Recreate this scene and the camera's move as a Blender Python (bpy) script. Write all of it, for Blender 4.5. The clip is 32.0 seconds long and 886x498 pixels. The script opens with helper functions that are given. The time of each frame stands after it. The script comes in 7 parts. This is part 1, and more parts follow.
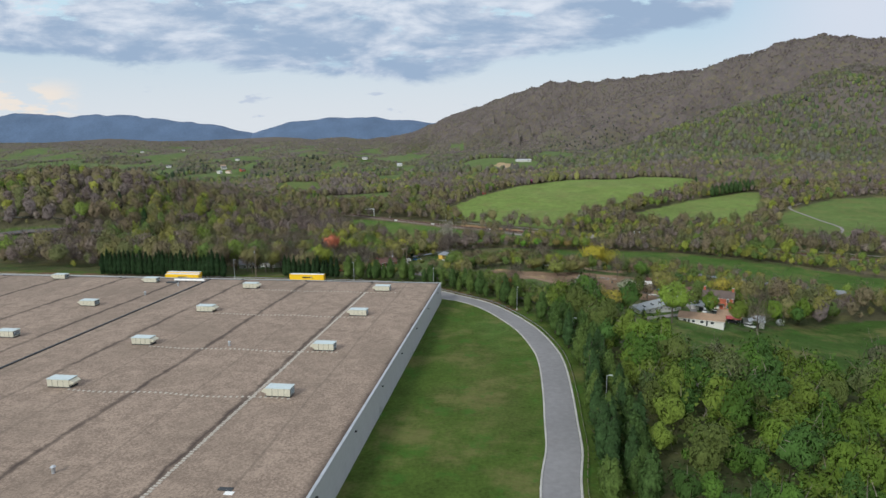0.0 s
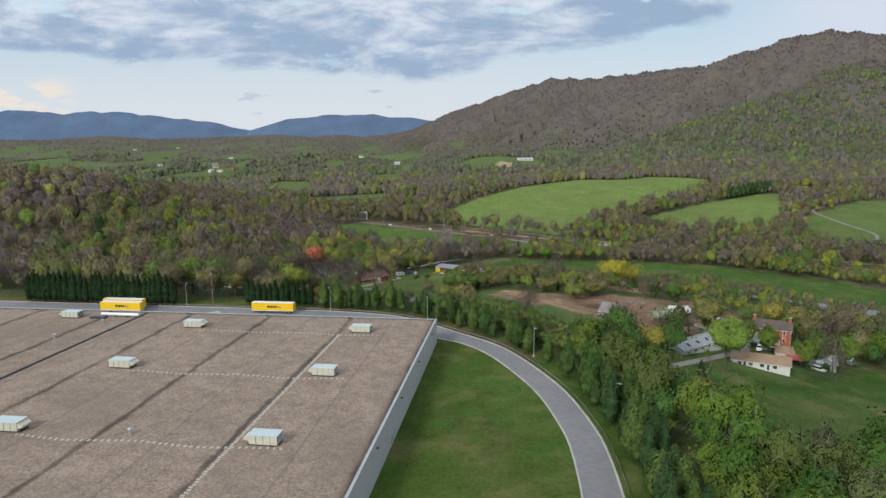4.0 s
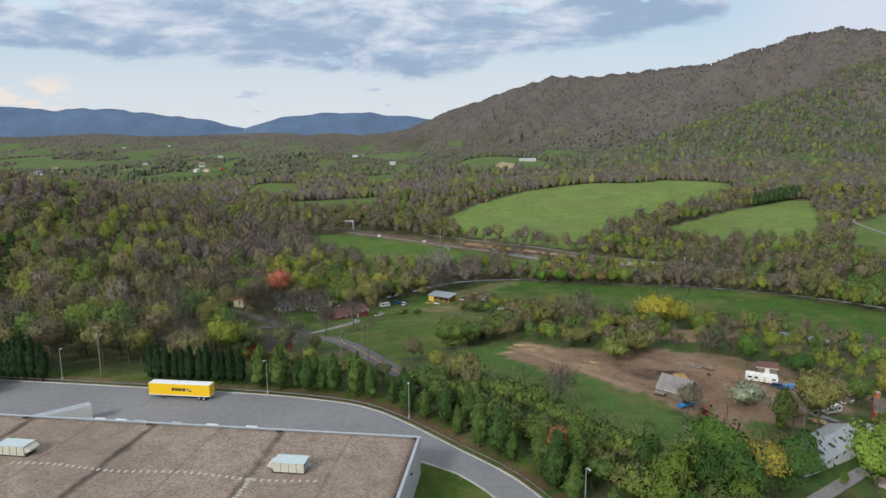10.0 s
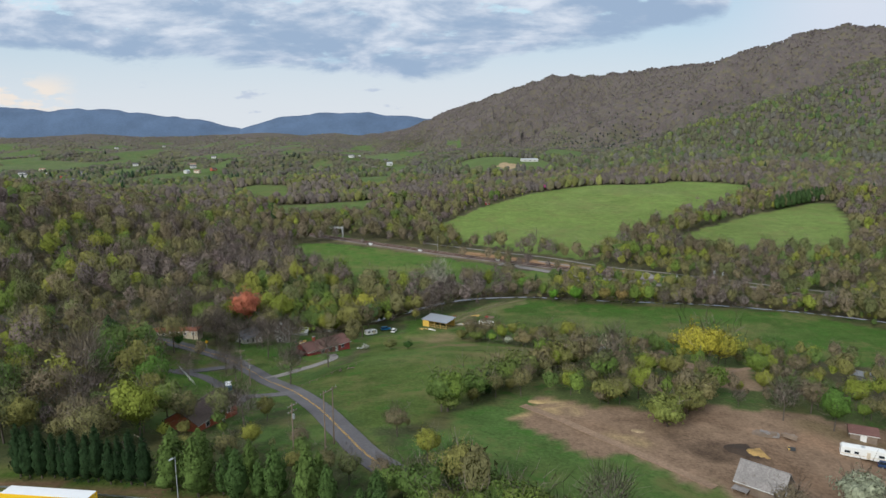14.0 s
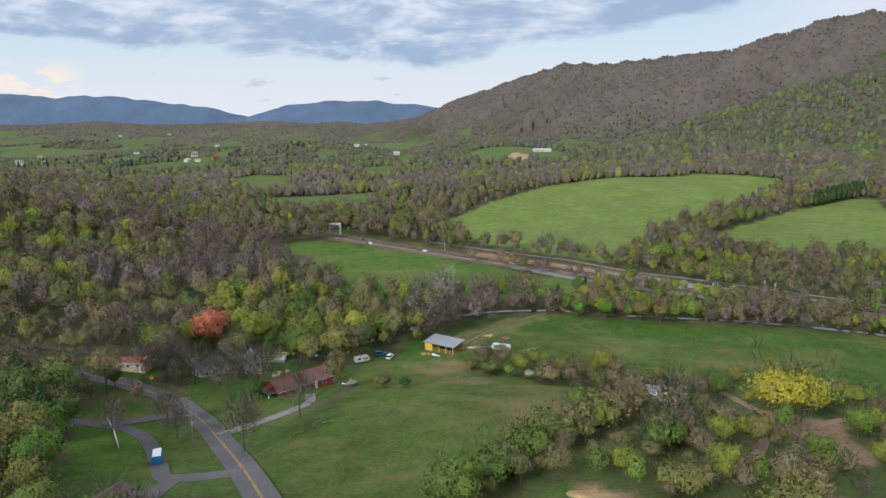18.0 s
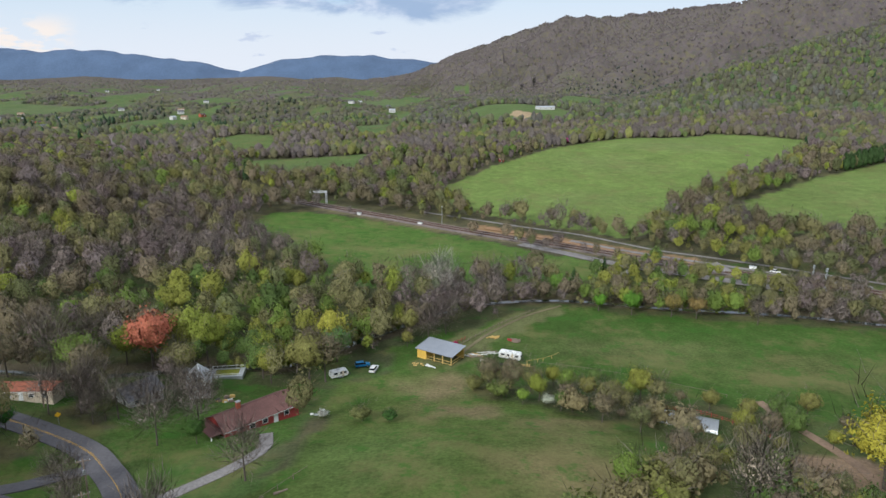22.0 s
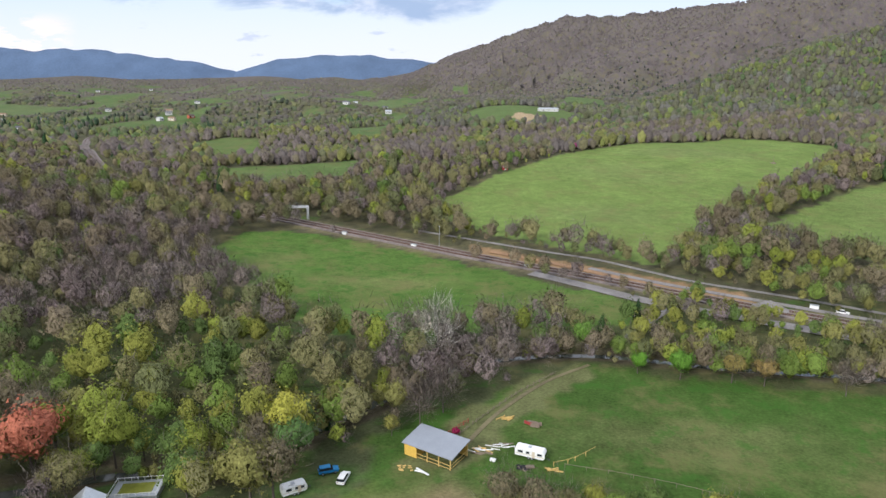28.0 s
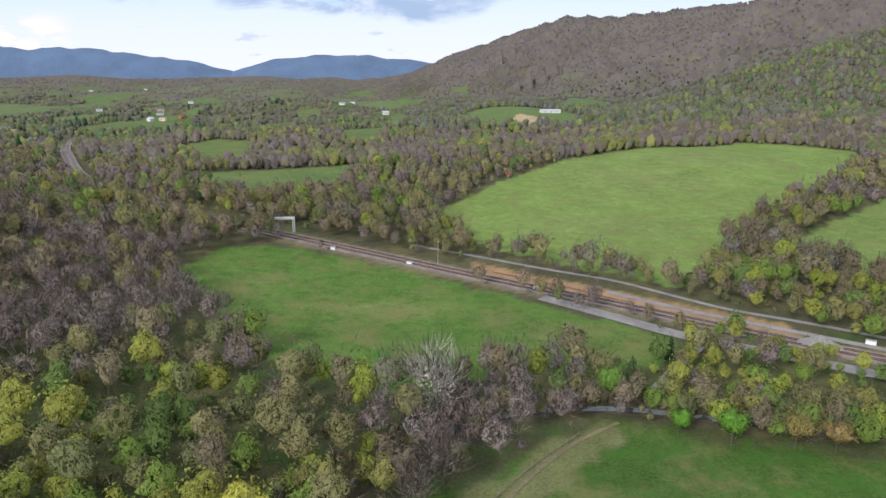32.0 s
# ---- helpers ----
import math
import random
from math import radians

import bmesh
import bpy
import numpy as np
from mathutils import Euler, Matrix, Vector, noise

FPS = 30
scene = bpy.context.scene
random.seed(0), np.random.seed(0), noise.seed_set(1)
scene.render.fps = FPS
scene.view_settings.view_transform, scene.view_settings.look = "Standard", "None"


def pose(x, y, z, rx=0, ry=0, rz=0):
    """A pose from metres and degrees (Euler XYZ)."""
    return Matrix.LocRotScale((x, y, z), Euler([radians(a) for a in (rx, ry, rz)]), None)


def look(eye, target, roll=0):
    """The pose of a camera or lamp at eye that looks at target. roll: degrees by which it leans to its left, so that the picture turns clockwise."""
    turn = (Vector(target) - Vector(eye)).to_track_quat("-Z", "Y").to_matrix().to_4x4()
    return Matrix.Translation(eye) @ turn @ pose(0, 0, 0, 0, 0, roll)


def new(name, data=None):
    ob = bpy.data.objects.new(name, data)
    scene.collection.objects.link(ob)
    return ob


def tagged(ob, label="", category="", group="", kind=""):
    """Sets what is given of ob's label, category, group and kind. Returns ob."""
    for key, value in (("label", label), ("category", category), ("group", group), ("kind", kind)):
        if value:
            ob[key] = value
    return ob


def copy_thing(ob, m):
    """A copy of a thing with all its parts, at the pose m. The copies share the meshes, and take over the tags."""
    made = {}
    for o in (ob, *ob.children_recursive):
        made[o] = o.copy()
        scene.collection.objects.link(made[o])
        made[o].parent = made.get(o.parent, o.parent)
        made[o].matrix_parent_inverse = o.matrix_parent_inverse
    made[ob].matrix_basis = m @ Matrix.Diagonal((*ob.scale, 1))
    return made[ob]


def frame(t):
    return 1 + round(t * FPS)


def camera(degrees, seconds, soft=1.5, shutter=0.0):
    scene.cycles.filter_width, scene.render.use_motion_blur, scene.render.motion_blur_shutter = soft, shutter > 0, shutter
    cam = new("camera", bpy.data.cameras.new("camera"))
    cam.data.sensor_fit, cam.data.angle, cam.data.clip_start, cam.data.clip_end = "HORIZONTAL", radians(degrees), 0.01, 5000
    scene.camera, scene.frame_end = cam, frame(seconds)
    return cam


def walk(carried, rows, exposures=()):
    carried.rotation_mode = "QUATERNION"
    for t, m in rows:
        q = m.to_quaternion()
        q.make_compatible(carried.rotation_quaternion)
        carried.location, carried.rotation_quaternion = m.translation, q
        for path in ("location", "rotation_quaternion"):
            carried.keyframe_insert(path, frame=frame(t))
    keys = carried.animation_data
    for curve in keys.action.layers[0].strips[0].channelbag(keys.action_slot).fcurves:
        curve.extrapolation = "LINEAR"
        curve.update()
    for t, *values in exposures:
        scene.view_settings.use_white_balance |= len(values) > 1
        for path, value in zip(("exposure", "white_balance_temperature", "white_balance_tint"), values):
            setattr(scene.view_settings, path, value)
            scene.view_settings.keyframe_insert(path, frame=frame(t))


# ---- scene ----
cam = camera(70.0, 32.0)
PATH = [
    (0, (-0.24, 0.00, 61.41), (-1.55, 98.71, 45.44), -0.50),
    (2, (-0.07, 27.17, 61.80), (-1.31, 125.85, 45.65), -0.47),
    (4, (0.09, 54.16, 62.18), (-1.08, 152.81, 45.86), -0.44),
    (6, (0.39, 80.77, 62.88), (-0.63, 179.41, 46.45), -0.26),
    (8, (0.68, 107.09, 63.57), (-0.19, 205.71, 47.05), -0.08),
    (10, (1.08, 133.16, 63.59), (0.22, 231.79, 47.08), -0.19),
    (12, (1.49, 159.17, 63.60), (0.62, 257.80, 47.12), -0.29),
    (14, (2.08, 185.25, 62.75), (1.31, 283.88, 46.26), -0.30),
    (16, (2.68, 211.19, 61.91), (2.01, 309.81, 45.40), -0.35),
    (17, (2.50, 224.01, 61.87), (2.04, 322.61, 45.18), -0.15),
    (17.25, (2.46, 227.21, 61.86), (1.22, 325.80, 45.18), -0.11),
    (17.5, (2.42, 230.41, 61.85), (0.28, 328.98, 45.16), -0.14),
    (17.75, (2.37, 233.61, 61.84), (0.09, 332.14, 44.91), -0.13),
    (18, (2.33, 236.81, 61.83), (0.23, 335.13, 43.72), -0.04),
    (18.25, (2.29, 240.01, 61.82), (0.27, 337.79, 40.93), -0.15),
    (18.5, (2.24, 243.22, 61.82), (0.27, 340.37, 38.20), -0.00),
    (18.75, (2.20, 246.43, 61.81), (0.26, 343.33, 37.18), -0.17),
    (19, (2.16, 249.65, 61.80), (0.26, 346.53, 37.12), -0.06),
    (20, (1.98, 262.24, 61.76), (0.11, 359.17, 37.26), 0.12),
    (22, (1.71, 285.63, 62.10), (0.00, 382.55, 37.54), 0.09),
    (24, (1.43, 305.62, 62.45), (-0.11, 402.53, 37.82), 0.10),
    (26, (1.27, 323.79, 62.54), (-0.21, 420.71, 37.97), 0.15),
    (28, (1.12, 341.69, 62.62), (-0.31, 438.62, 38.11), 0.20),
    (30, (0.58, 360.03, 62.59), (-0.69, 456.99, 38.12), 0.31),
    (32, (0.05, 378.03, 62.55), (-1.07, 474.99, 38.12), 0.42),
]
EXPOSURE = [(0, -0.04, 5980, 4), (16.8, 0.0, 5980, 4), (18.0, 0.09, 5950, 6), (18.5, 0.15, 5900, 8), (19.0, 0.38, 5880, 11), (21.0, 0.38, 5880, 11), (21.4, 0.03, 5800, 6), (21.6, 0.02, 5800, 6), (22.0, 0.14, 5820, 6), (22.4, 0.37, 5880, 10), (32, 0.36, 5880, 9)]
walk(cam, [(t, look(eye, target, roll)) for t, eye, target, roll in PATH], EXPOSURE)

# ---- world and sun: a bright evening sky with broken cloud ----
SUN_UP, SUN_ROUND = 32.0, 215.0
world = bpy.data.worlds.new("evening_sky")
scene.world = world
world.use_nodes = True


def node(tree, kind, **values):
    n = tree.nodes.new(kind)
    for key, value in values.items():
        n.inputs[key.replace("_", " ")].default_value = value
    return n


def calc(tree, op, a, b=None, clamp=False):
    n = tree.nodes.new("ShaderNodeMath")
    n.operation, n.use_clamp = op, clamp
    for slot, v in zip(n.inputs, (a, b)):
        if v is None:
            continue
        if isinstance(v, (int, float)):
            slot.default_value = v
        else:
            tree.links.new(v, slot)
    return n.outputs[0]


def blend(tree, fac, a, b, how="MIX"):
    n = tree.nodes.new("ShaderNodeMix")
    n.data_type, n.blend_type = "RGBA", how
    for slot, v in ((n.inputs[0], fac), (n.inputs[6], a), (n.inputs[7], b)):
        if isinstance(v, (int, float)):
            slot.default_value = v
        elif isinstance(v, tuple):
            slot.default_value = (*v, 1)
        else:
            tree.links.new(v, slot)
    return n.outputs[2]


def ramp(tree, v, low, high):
    n = tree.nodes.new("ShaderNodeMapRange")
    n.interpolation_type = "SMOOTHSTEP"
    tree.links.new(v, n.inputs[0])
    n.inputs[1].default_value, n.inputs[2].default_value = low, high
    return n.outputs[0]


def build_sky():
    tree = world.node_tree
    tree.nodes.clear()
    out, back = tree.nodes.new("ShaderNodeOutputWorld"), tree.nodes.new("ShaderNodeBackground")
    tree.links.new(back.outputs[0], out.inputs[0])
    sky = tree.nodes.new("ShaderNodeTexSky")
    sky.sky_type, sky.sun_disc = "NISHITA", False
    sky.sun_elevation, sky.sun_rotation = radians(SUN_UP), radians(SUN_ROUND)
    where = tree.nodes.new("ShaderNodeTexCoord").outputs["Generated"]
    split = tree.nodes.new("ShaderNodeSeparateXYZ")
    tree.links.new(where, split.inputs[0])
    x, y, z = split.outputs
    away = calc(tree, "MAXIMUM", calc(tree, "ABSOLUTE", y), 0.15)
    across, up = calc(tree, "DIVIDE", x, away), calc(tree, "DIVIDE", calc(tree, "MAXIMUM", z, 0.0), away)
    flat = tree.nodes.new("ShaderNodeCombineXYZ")
    tree.links.new(across, flat.inputs[0])
    tree.links.new(calc(tree, "MULTIPLY", up, 3.2), flat.inputs[1])
    big = node(tree, "ShaderNodeTexNoise", Scale=5.0, Detail=8.0, Roughness=0.6, Distortion=0.3)
    fine = node(tree, "ShaderNodeTexNoise", Scale=9.0, Detail=7.0, Roughness=0.62, Distortion=0.2)
    wisps = node(tree, "ShaderNodeTexNoise", Scale=14.0, Detail=5.0, Roughness=0.55)
    for n in (big, fine, wisps):
        tree.links.new(flat.outputs[0], n.inputs["Vector"])
    # a broken deck whose edge hangs lowest over the middle of the valley, clear air under it and to the east
    edge = calc(tree, "ADD", 0.094, calc(tree, "MULTIPLY", calc(tree, "MAXIMUM", calc(tree, "ADD", across, 0.05), 0.0), 0.20))
    edge = calc(tree, "ADD", edge, calc(tree, "MULTIPLY", calc(tree, "MAXIMUM", calc(tree, "SUBTRACT", -0.07, across), 0.0), 0.085))
    edge = calc(tree, "ADD", edge, calc(tree, "MULTIPLY", calc(tree, "MAXIMUM", calc(tree, "SUBTRACT", across, 0.42), 0.0), 0.9))
    over = calc(tree, "SUBTRACT", up, edge)
    dense = calc(tree, "ADD", over, calc(tree, "MULTIPLY", calc(tree, "SUBTRACT", big.outputs[0], 0.5), 0.085))
    cover = ramp(tree, dense, -0.004, 0.014)
    gaps = calc(tree, "MULTIPLY", ramp(tree, fine.outputs[0], 0.55, 0.66), ramp(tree, over, 0.0, 0.05))
    grey = ramp(tree, calc(tree, "SUBTRACT", calc(tree, "ADD", big.outputs[0], calc(tree, "MULTIPLY", wisps.outputs[0], 0.35)), calc(tree, "MULTIPLY", over, 1.0)), 0.44, 0.72)
    haze = ramp(tree, up, 0.26, 0.02)
    air = blend(tree, 0.25, (5.3, 6.9, 8.0), sky.outputs[0])
    air = blend(tree, haze, air, (7.8, 7.6, 7.75))
    air = blend(tree, ramp(tree, across, 0.34, 0.62), air, (7.3, 7.3, 8.0))
    cloud = blend(tree, grey, (8.0, 7.9, 8.4), (3.7, 4.5, 5.9))
    cloud = blend(tree, gaps, cloud, (6.2, 7.6, 8.4))
    puffs = calc(tree, "MULTIPLY", ramp(tree, wisps.outputs[0], 0.60, 0.68), calc(tree, "MULTIPLY", ramp(tree, up, 0.035, 0.05), ramp(tree, up, 0.10, 0.08)))
    air = blend(tree, calc(tree, "MULTIPLY", puffs, 0.55), air, (4.6, 5.0, 6.4))
    # warm cumulus low in the north-west
    left = calc(tree, "MULTIPLY", ramp(tree, across, -0.56, -0.62), calc(tree, "MULTIPLY", ramp(tree, up, 0.045, 0.06), ramp(tree, up, 0.115, 0.085)))
    air = blend(tree, calc(tree, "MULTIPLY", left, ramp(tree, wisps.outputs[0], 0.44, 0.56)), air, (9.3, 7.9, 6.9))
    both = blend(tree, cover, air, cloud)
    tree.links.new(both, back.inputs[0])
    back.inputs[1].default_value = 0.1


build_sky()
sun = new("sun", bpy.data.lights.new("sun", "SUN"))
sun.data.energy, sun.data.angle, sun.data.color = 2.9, radians(14), (1.0, 0.93, 0.84)
sun.rotation_euler = (radians(90 - SUN_UP), 0, radians(180 - SUN_ROUND))


# ---- materials ----
def material(name, rough=0.8, metal=0.0):
    m = bpy.data.materials.new(name)
    m.use_nodes = True
    b = m.node_tree.nodes["Principled BSDF"]
    b.inputs["Roughness"].default_value, b.inputs["Metallic"].default_value = rough, metal
    b.inputs["Specular IOR Level"].default_value = 0.25
    return m, m.node_tree, b


def noise_at(tree, size, detail=4.0, rough=0.55, coords="Object"):
    at = tree.nodes.new("ShaderNodeTexCoord").outputs[coords]
    n = node(tree, "ShaderNodeTexNoise", Scale=1.0 / size, Detail=detail, Roughness=rough)
    tree.links.new(at, n.inputs["Vector"])
    return n.outputs[0]


def plain(name, colour, rough=0.8, metal=0.0, grain=1.0, spread=0.25, stain=0.0, bumpy=0.0):
    """Paint, metal, stone or wood of one colour, uneven at two sizes."""
    m, tree, b = material(name, rough, metal)
    fine, wide = noise_at(tree, 0.18 * grain, 5), noise_at(tree, 2.6 * grain, 3)
    mixed = calc(tree, "ADD", calc(tree, "MULTIPLY", fine, 0.5), calc(tree, "MULTIPLY", wide, 0.5))
    fac = ramp(tree, mixed, 0.3, 0.7)
    low, high = tuple(c * (1 - spread) for c in colour), tuple(min(1, c * (1 + spread)) for c in colour)
    col = blend(tree, fac, low, high)
    if stain:
        col = blend(tree, calc(tree, "MULTIPLY", ramp(tree, noise_at(tree, 1.1 * grain, 6, 0.7), 0.55, 0.75), stain), col, (0.09, 0.06, 0.04))
    tree.links.new(col, b.inputs["Base Color"])
    if bumpy:
        n = node(tree, "ShaderNodeBump", Strength=0.5, Distance=bumpy)
        tree.links.new(fine, n.inputs["Height"])
        tree.links.new(n.outputs[0], b.inputs["Normal"])
    return m


def tinted(name, attribute, spread=0.3, rough=0.9, through_light=0.0):
    """Leaves, twigs and bark: the colour of the mesh's own attribute, uneven from piece to piece; its alpha says how dense the leaves are."""
    m, tree, b = material(name, rough)
    b.inputs["Specular IOR Level"].default_value = 0.08
    a = tree.nodes.new("ShaderNodeAttribute")
    a.attribute_name = attribute
    any_piece = tree.nodes.new("ShaderNodeNewGeometry").outputs["Random Per Island"]
    k = calc(tree, "ADD", calc(tree, "MULTIPLY", any_piece, 2 * spread), 1 - spread)
    at = tree.nodes.new("ShaderNodeTexCoord").outputs["Object"]
    upright = tree.nodes.new("ShaderNodeVectorMath")
    upright.operation = "MULTIPLY"
    tree.links.new(at, upright.inputs[0])
    upright.inputs[1].default_value = (1, 1, 0.5)
    fine = node(tree, "ShaderNodeTexNoise", Scale=3.4, Detail=2.0, Roughness=0.65)
    clump = node(tree, "ShaderNodeTexNoise", Scale=0.75, Detail=2.0, Roughness=0.6)
    for n in (fine, clump):
        tree.links.new(upright.outputs[0], n.inputs["Vector"])
    if through_light:
        k = calc(tree, "MULTIPLY", k, calc(tree, "ADD", calc(tree, "MULTIPLY", fine.outputs[0], 2.2), calc(tree, "SUBTRACT", calc(tree, "MULTIPLY", clump.outputs[0], 1.2), 0.65)))
    n = tree.nodes.new("ShaderNodeVectorMath")
    n.operation = "SCALE"
    tree.links.new(a.outputs["Color"], n.inputs[0])
    tree.links.new(k, n.inputs["Scale"])
    tree.links.new(n.outputs[0], b.inputs["Base Color"])
    if through_light:
        # lacy edges: gaps between leaves and twigs, smaller than a tuft
        lace = tree.nodes.new("ShaderNodeBsdfTransparent")
        least = calc(tree, "SUBTRACT", 0.70, calc(tree, "MULTIPLY", a.outputs["Alpha"], 0.4))
        ragged = calc(tree, "ADD", calc(tree, "MULTIPLY", fine.outputs[0], 0.62), calc(tree, "MULTIPLY", clump.outputs[0], 0.38))
        gaps = ramp(tree, calc(tree, "SUBTRACT", ragged, least), 0.03, -0.03)
        soft = tree.nodes.new("ShaderNodeBsdfTranslucent")
        tree.links.new(n.outputs[0], soft.inputs[0])
        both = tree.nodes.new("ShaderNodeMixShader")
        both.inputs[0].default_value = through_light
        tree.links.new(b.outputs[0], both.inputs[1])
        tree.links.new(soft.outputs[0], both.inputs[2])
        airy = tree.nodes.new("ShaderNodeMixShader")
        tree.links.new(gaps, airy.inputs[0])
        tree.links.new(both.outputs[0], airy.inputs[1])
        tree.links.new(lace.outputs[0], airy.inputs[2])
        tree.links.new(airy.outputs[0], tree.nodes["Material Output"].inputs[0])
    return m


def soil_material():
    """The land: cover colours with clumps, mown streaks and fine grass."""
    m, tree, b = material("land", 0.95)
    b.inputs["Specular IOR Level"].default_value = 0.05
    a = tree.nodes.new("ShaderNodeAttribute")
    a.attribute_name = "cover"
    wide, mid, fine = noise_at(tree, 34, 4, 0.6), noise_at(tree, 6, 5, 0.65), noise_at(tree, 0.9, 4, 0.7)
    k = calc(tree, "ADD", calc(tree, "MULTIPLY", wide, 0.7), calc(tree, "ADD", calc(tree, "MULTIPLY", mid, 0.9), calc(tree, "MULTIPLY", fine, 1.5)))
    k = calc(tree, "SUBTRACT", k, 0.60)
    n = tree.nodes.new("ShaderNodeVectorMath")
    n.operation = "SCALE"
    tree.links.new(a.outputs["Color"], n.inputs[0])
    tree.links.new(k, n.inputs["Scale"])
    dry = blend(tree, calc(tree, "MULTIPLY", ramp(tree, noise_at(tree, 19, 6, 0.7), 0.46, 0.68), calc(tree, "MULTIPLY", calc(tree, "MULTIPLY", a.outputs["Alpha"], 5.0, True), 0.6)), n.outputs[0], (0.155, 0.14, 0.058))
    lush = blend(tree, calc(tree, "MULTIPLY", ramp(tree, noise_at(tree, 9, 7, 0.72), 0.53, 0.64), a.outputs["Alpha"]), dry, (0.045, 0.115, 0.018))
    tree.links.new(lush, b.inputs["Base Color"])
    bump = node(tree, "ShaderNodeBump", Strength=0.6, Distance=0.3)
    tree.links.new(fine, bump.inputs["Height"])
    tree.links.new(bump.outputs[0], b.inputs["Normal"])
    return m


LAND = soil_material()
LEAF = tinted("foliage", "tint", 0.13, 0.75, 0.20)
BARK = tinted("bark", "tint", 0.15, 0.95)
TARMAC = plain("worn_tarmac", (0.11, 0.105, 0.11), 0.9, grain=4, spread=0.2, bumpy=0.01)
CONCRETE = plain("pale_concrete", (0.36, 0.35, 0.34), 0.9, grain=4, spread=0.14)
KERB = plain("kerb_concrete", (0.37, 0.36, 0.335), 0.9, grain=2)
GRAVEL = plain("gravel", (0.215, 0.20, 0.19), 0.95, grain=3, spread=0.3, bumpy=0.05)
BALLAST = plain("rail_ballast", (0.19, 0.16, 0.145), 0.95, grain=2, spread=0.35, bumpy=0.06)
RUST = plain("rusty_steel", (0.10, 0.05, 0.035), 0.7, 0.5)
DIRT = plain("bare_dirt", (0.24, 0.165, 0.11), 0.95, grain=4, spread=0.3)
WHITE = plain("white_paint", (0.74, 0.74, 0.72), 0.55, spread=0.06)
GALV = plain("galvanised_steel", (0.46, 0.48, 0.50), 0.45, 0.6, spread=0.15)
WOOD = plain("weathered_wood", (0.20, 0.155, 0.12), 0.9, spread=0.3)
RAWWOOD = plain("new_timber", (0.55, 0.38, 0.13), 0.8, spread=0.12)
GLASSY = plain("dark_glass", (0.02, 0.024, 0.03), 0.12)
BLACK = plain("black_rubber", (0.018, 0.018, 0.02), 0.8)


# ---- the lie of the land ----
def sstep(v):
    v = np.clip(v, 0.0, 1.0)
    return v * v * (3 - 2 * v)


def poly_far(x, y, nodes, closed=False):
    """Distance of many points from a polyline, the place along it (in nodes) and the side (+1: to the left of its way)."""
    best = np.full(np.shape(x), 1e9)
    along, side = np.zeros_like(best), np.ones_like(best)
    ends = list(zip(nodes, nodes[1:] + nodes[:1] if closed else nodes[1:]))
    for n, (a, b) in enumerate(ends):
        dx, dy = b[0] - a[0], b[1] - a[1]
        k = np.clip(((x - a[0]) * dx + (y - a[1]) * dy) / (dx * dx + dy * dy), 0, 1)
        d = np.hypot(x - a[0] - k * dx, y - a[1] - k * dy)
        near = d < best
        best, along = np.where(near, d, best), np.where(near, n + k, along)
        side = np.where(near, np.sign(dx * (y - a[1]) - dy * (x - a[0])), side)
    return best, along, side


def inside(x, y, nodes):
    """Which points lie within a closed outline."""
    odd = np.zeros(np.shape(x), bool)
    for a, b in zip(nodes, nodes[1:] + nodes[:1]):
        if a[1] != b[1]:
            odd ^= ((a[1] > y) != (b[1] > y)) & (x < (b[0] - a[0]) * (y - a[1]) / (b[1] - a[1]) + a[0])
    return odd


def smooth_line(nodes, step=4.0):
    """A flowing line through a few nodes."""
    p = np.array(nodes, float)
    p = np.vstack([2 * p[0] - p[1], p, 2 * p[-1] - p[-2]])
    out = []
    for a, b, c, d in zip(p, p[1:], p[2:], p[3:]):
        for k in np.arange(0, 1, step / max(step, np.hypot(*(c - b)[:2]))):
            out.append(0.5 * (2 * b + (c - a) * k + (2 * a - 5 * b + 4 * c - d) * k**2 + (3 * b - a - 3 * c + d) * k**3))
    return [tuple(q) for q in out] + [tuple(p[-2])]


# Outer edge of the yard road, round which the hill top ends.
RIM = [(18, -200), (20, 60), (27, 125), (30, 150), (32, 172), (31.8, 188), (28, 212), (17, 241), (3, 258), (-16, 277), (-33, 284), (-60, 289), (-128, 298), (-420, 336)]
CREST = [(-470, 4580, 44), (-142, 4356, 201), (227, 4132, 296), (610, 3806, 410), (742, 3690, 384), (878, 3572, 388), (1212, 3236, 395), (1452, 2900, 472), (1560, 2710, 476), (1659, 2508, 413), (2352, 1780, 425), (3248, 772, 402)]
SPUR = [(1900, 1750, 300), (1084, 1800, 262), (885, 1750, 185), (670, 1600, 112), (520, 1450, 40)]


def fractal(x, y, size, octaves=3, seed=0):
    """A cheap smooth unevenness in -1..1, made of waves."""
    v, amp, tot = np.zeros(np.shape(x)), 1.0, 0.0
    for o in range(octaves):
        k = 6.2832 / (size / 2**o)
        for n in range(3):
            a = 1.7 * n + 2.3 * o + seed
            v = v + amp * np.sin(k * (x * np.cos(a) + y * np.sin(a)) + 5.1 * n + 3.3 * o + seed + 1.3 * np.sin(0.53 * k * (x * np.sin(a) - y * np.cos(a))))
            tot += amp
        amp *= 0.5
    return v / tot * 1.6


def bump(x, y, cx, cy, rx, ry, turn=0.0):
    c, s = math.cos(radians(turn)), math.sin(radians(turn))
    u, v = (x - cx) * c + (y - cy) * s, -(x - cx) * s + (y - cy) * c
    return np.exp(-((u / rx) ** 2 + (v / ry) ** 2))


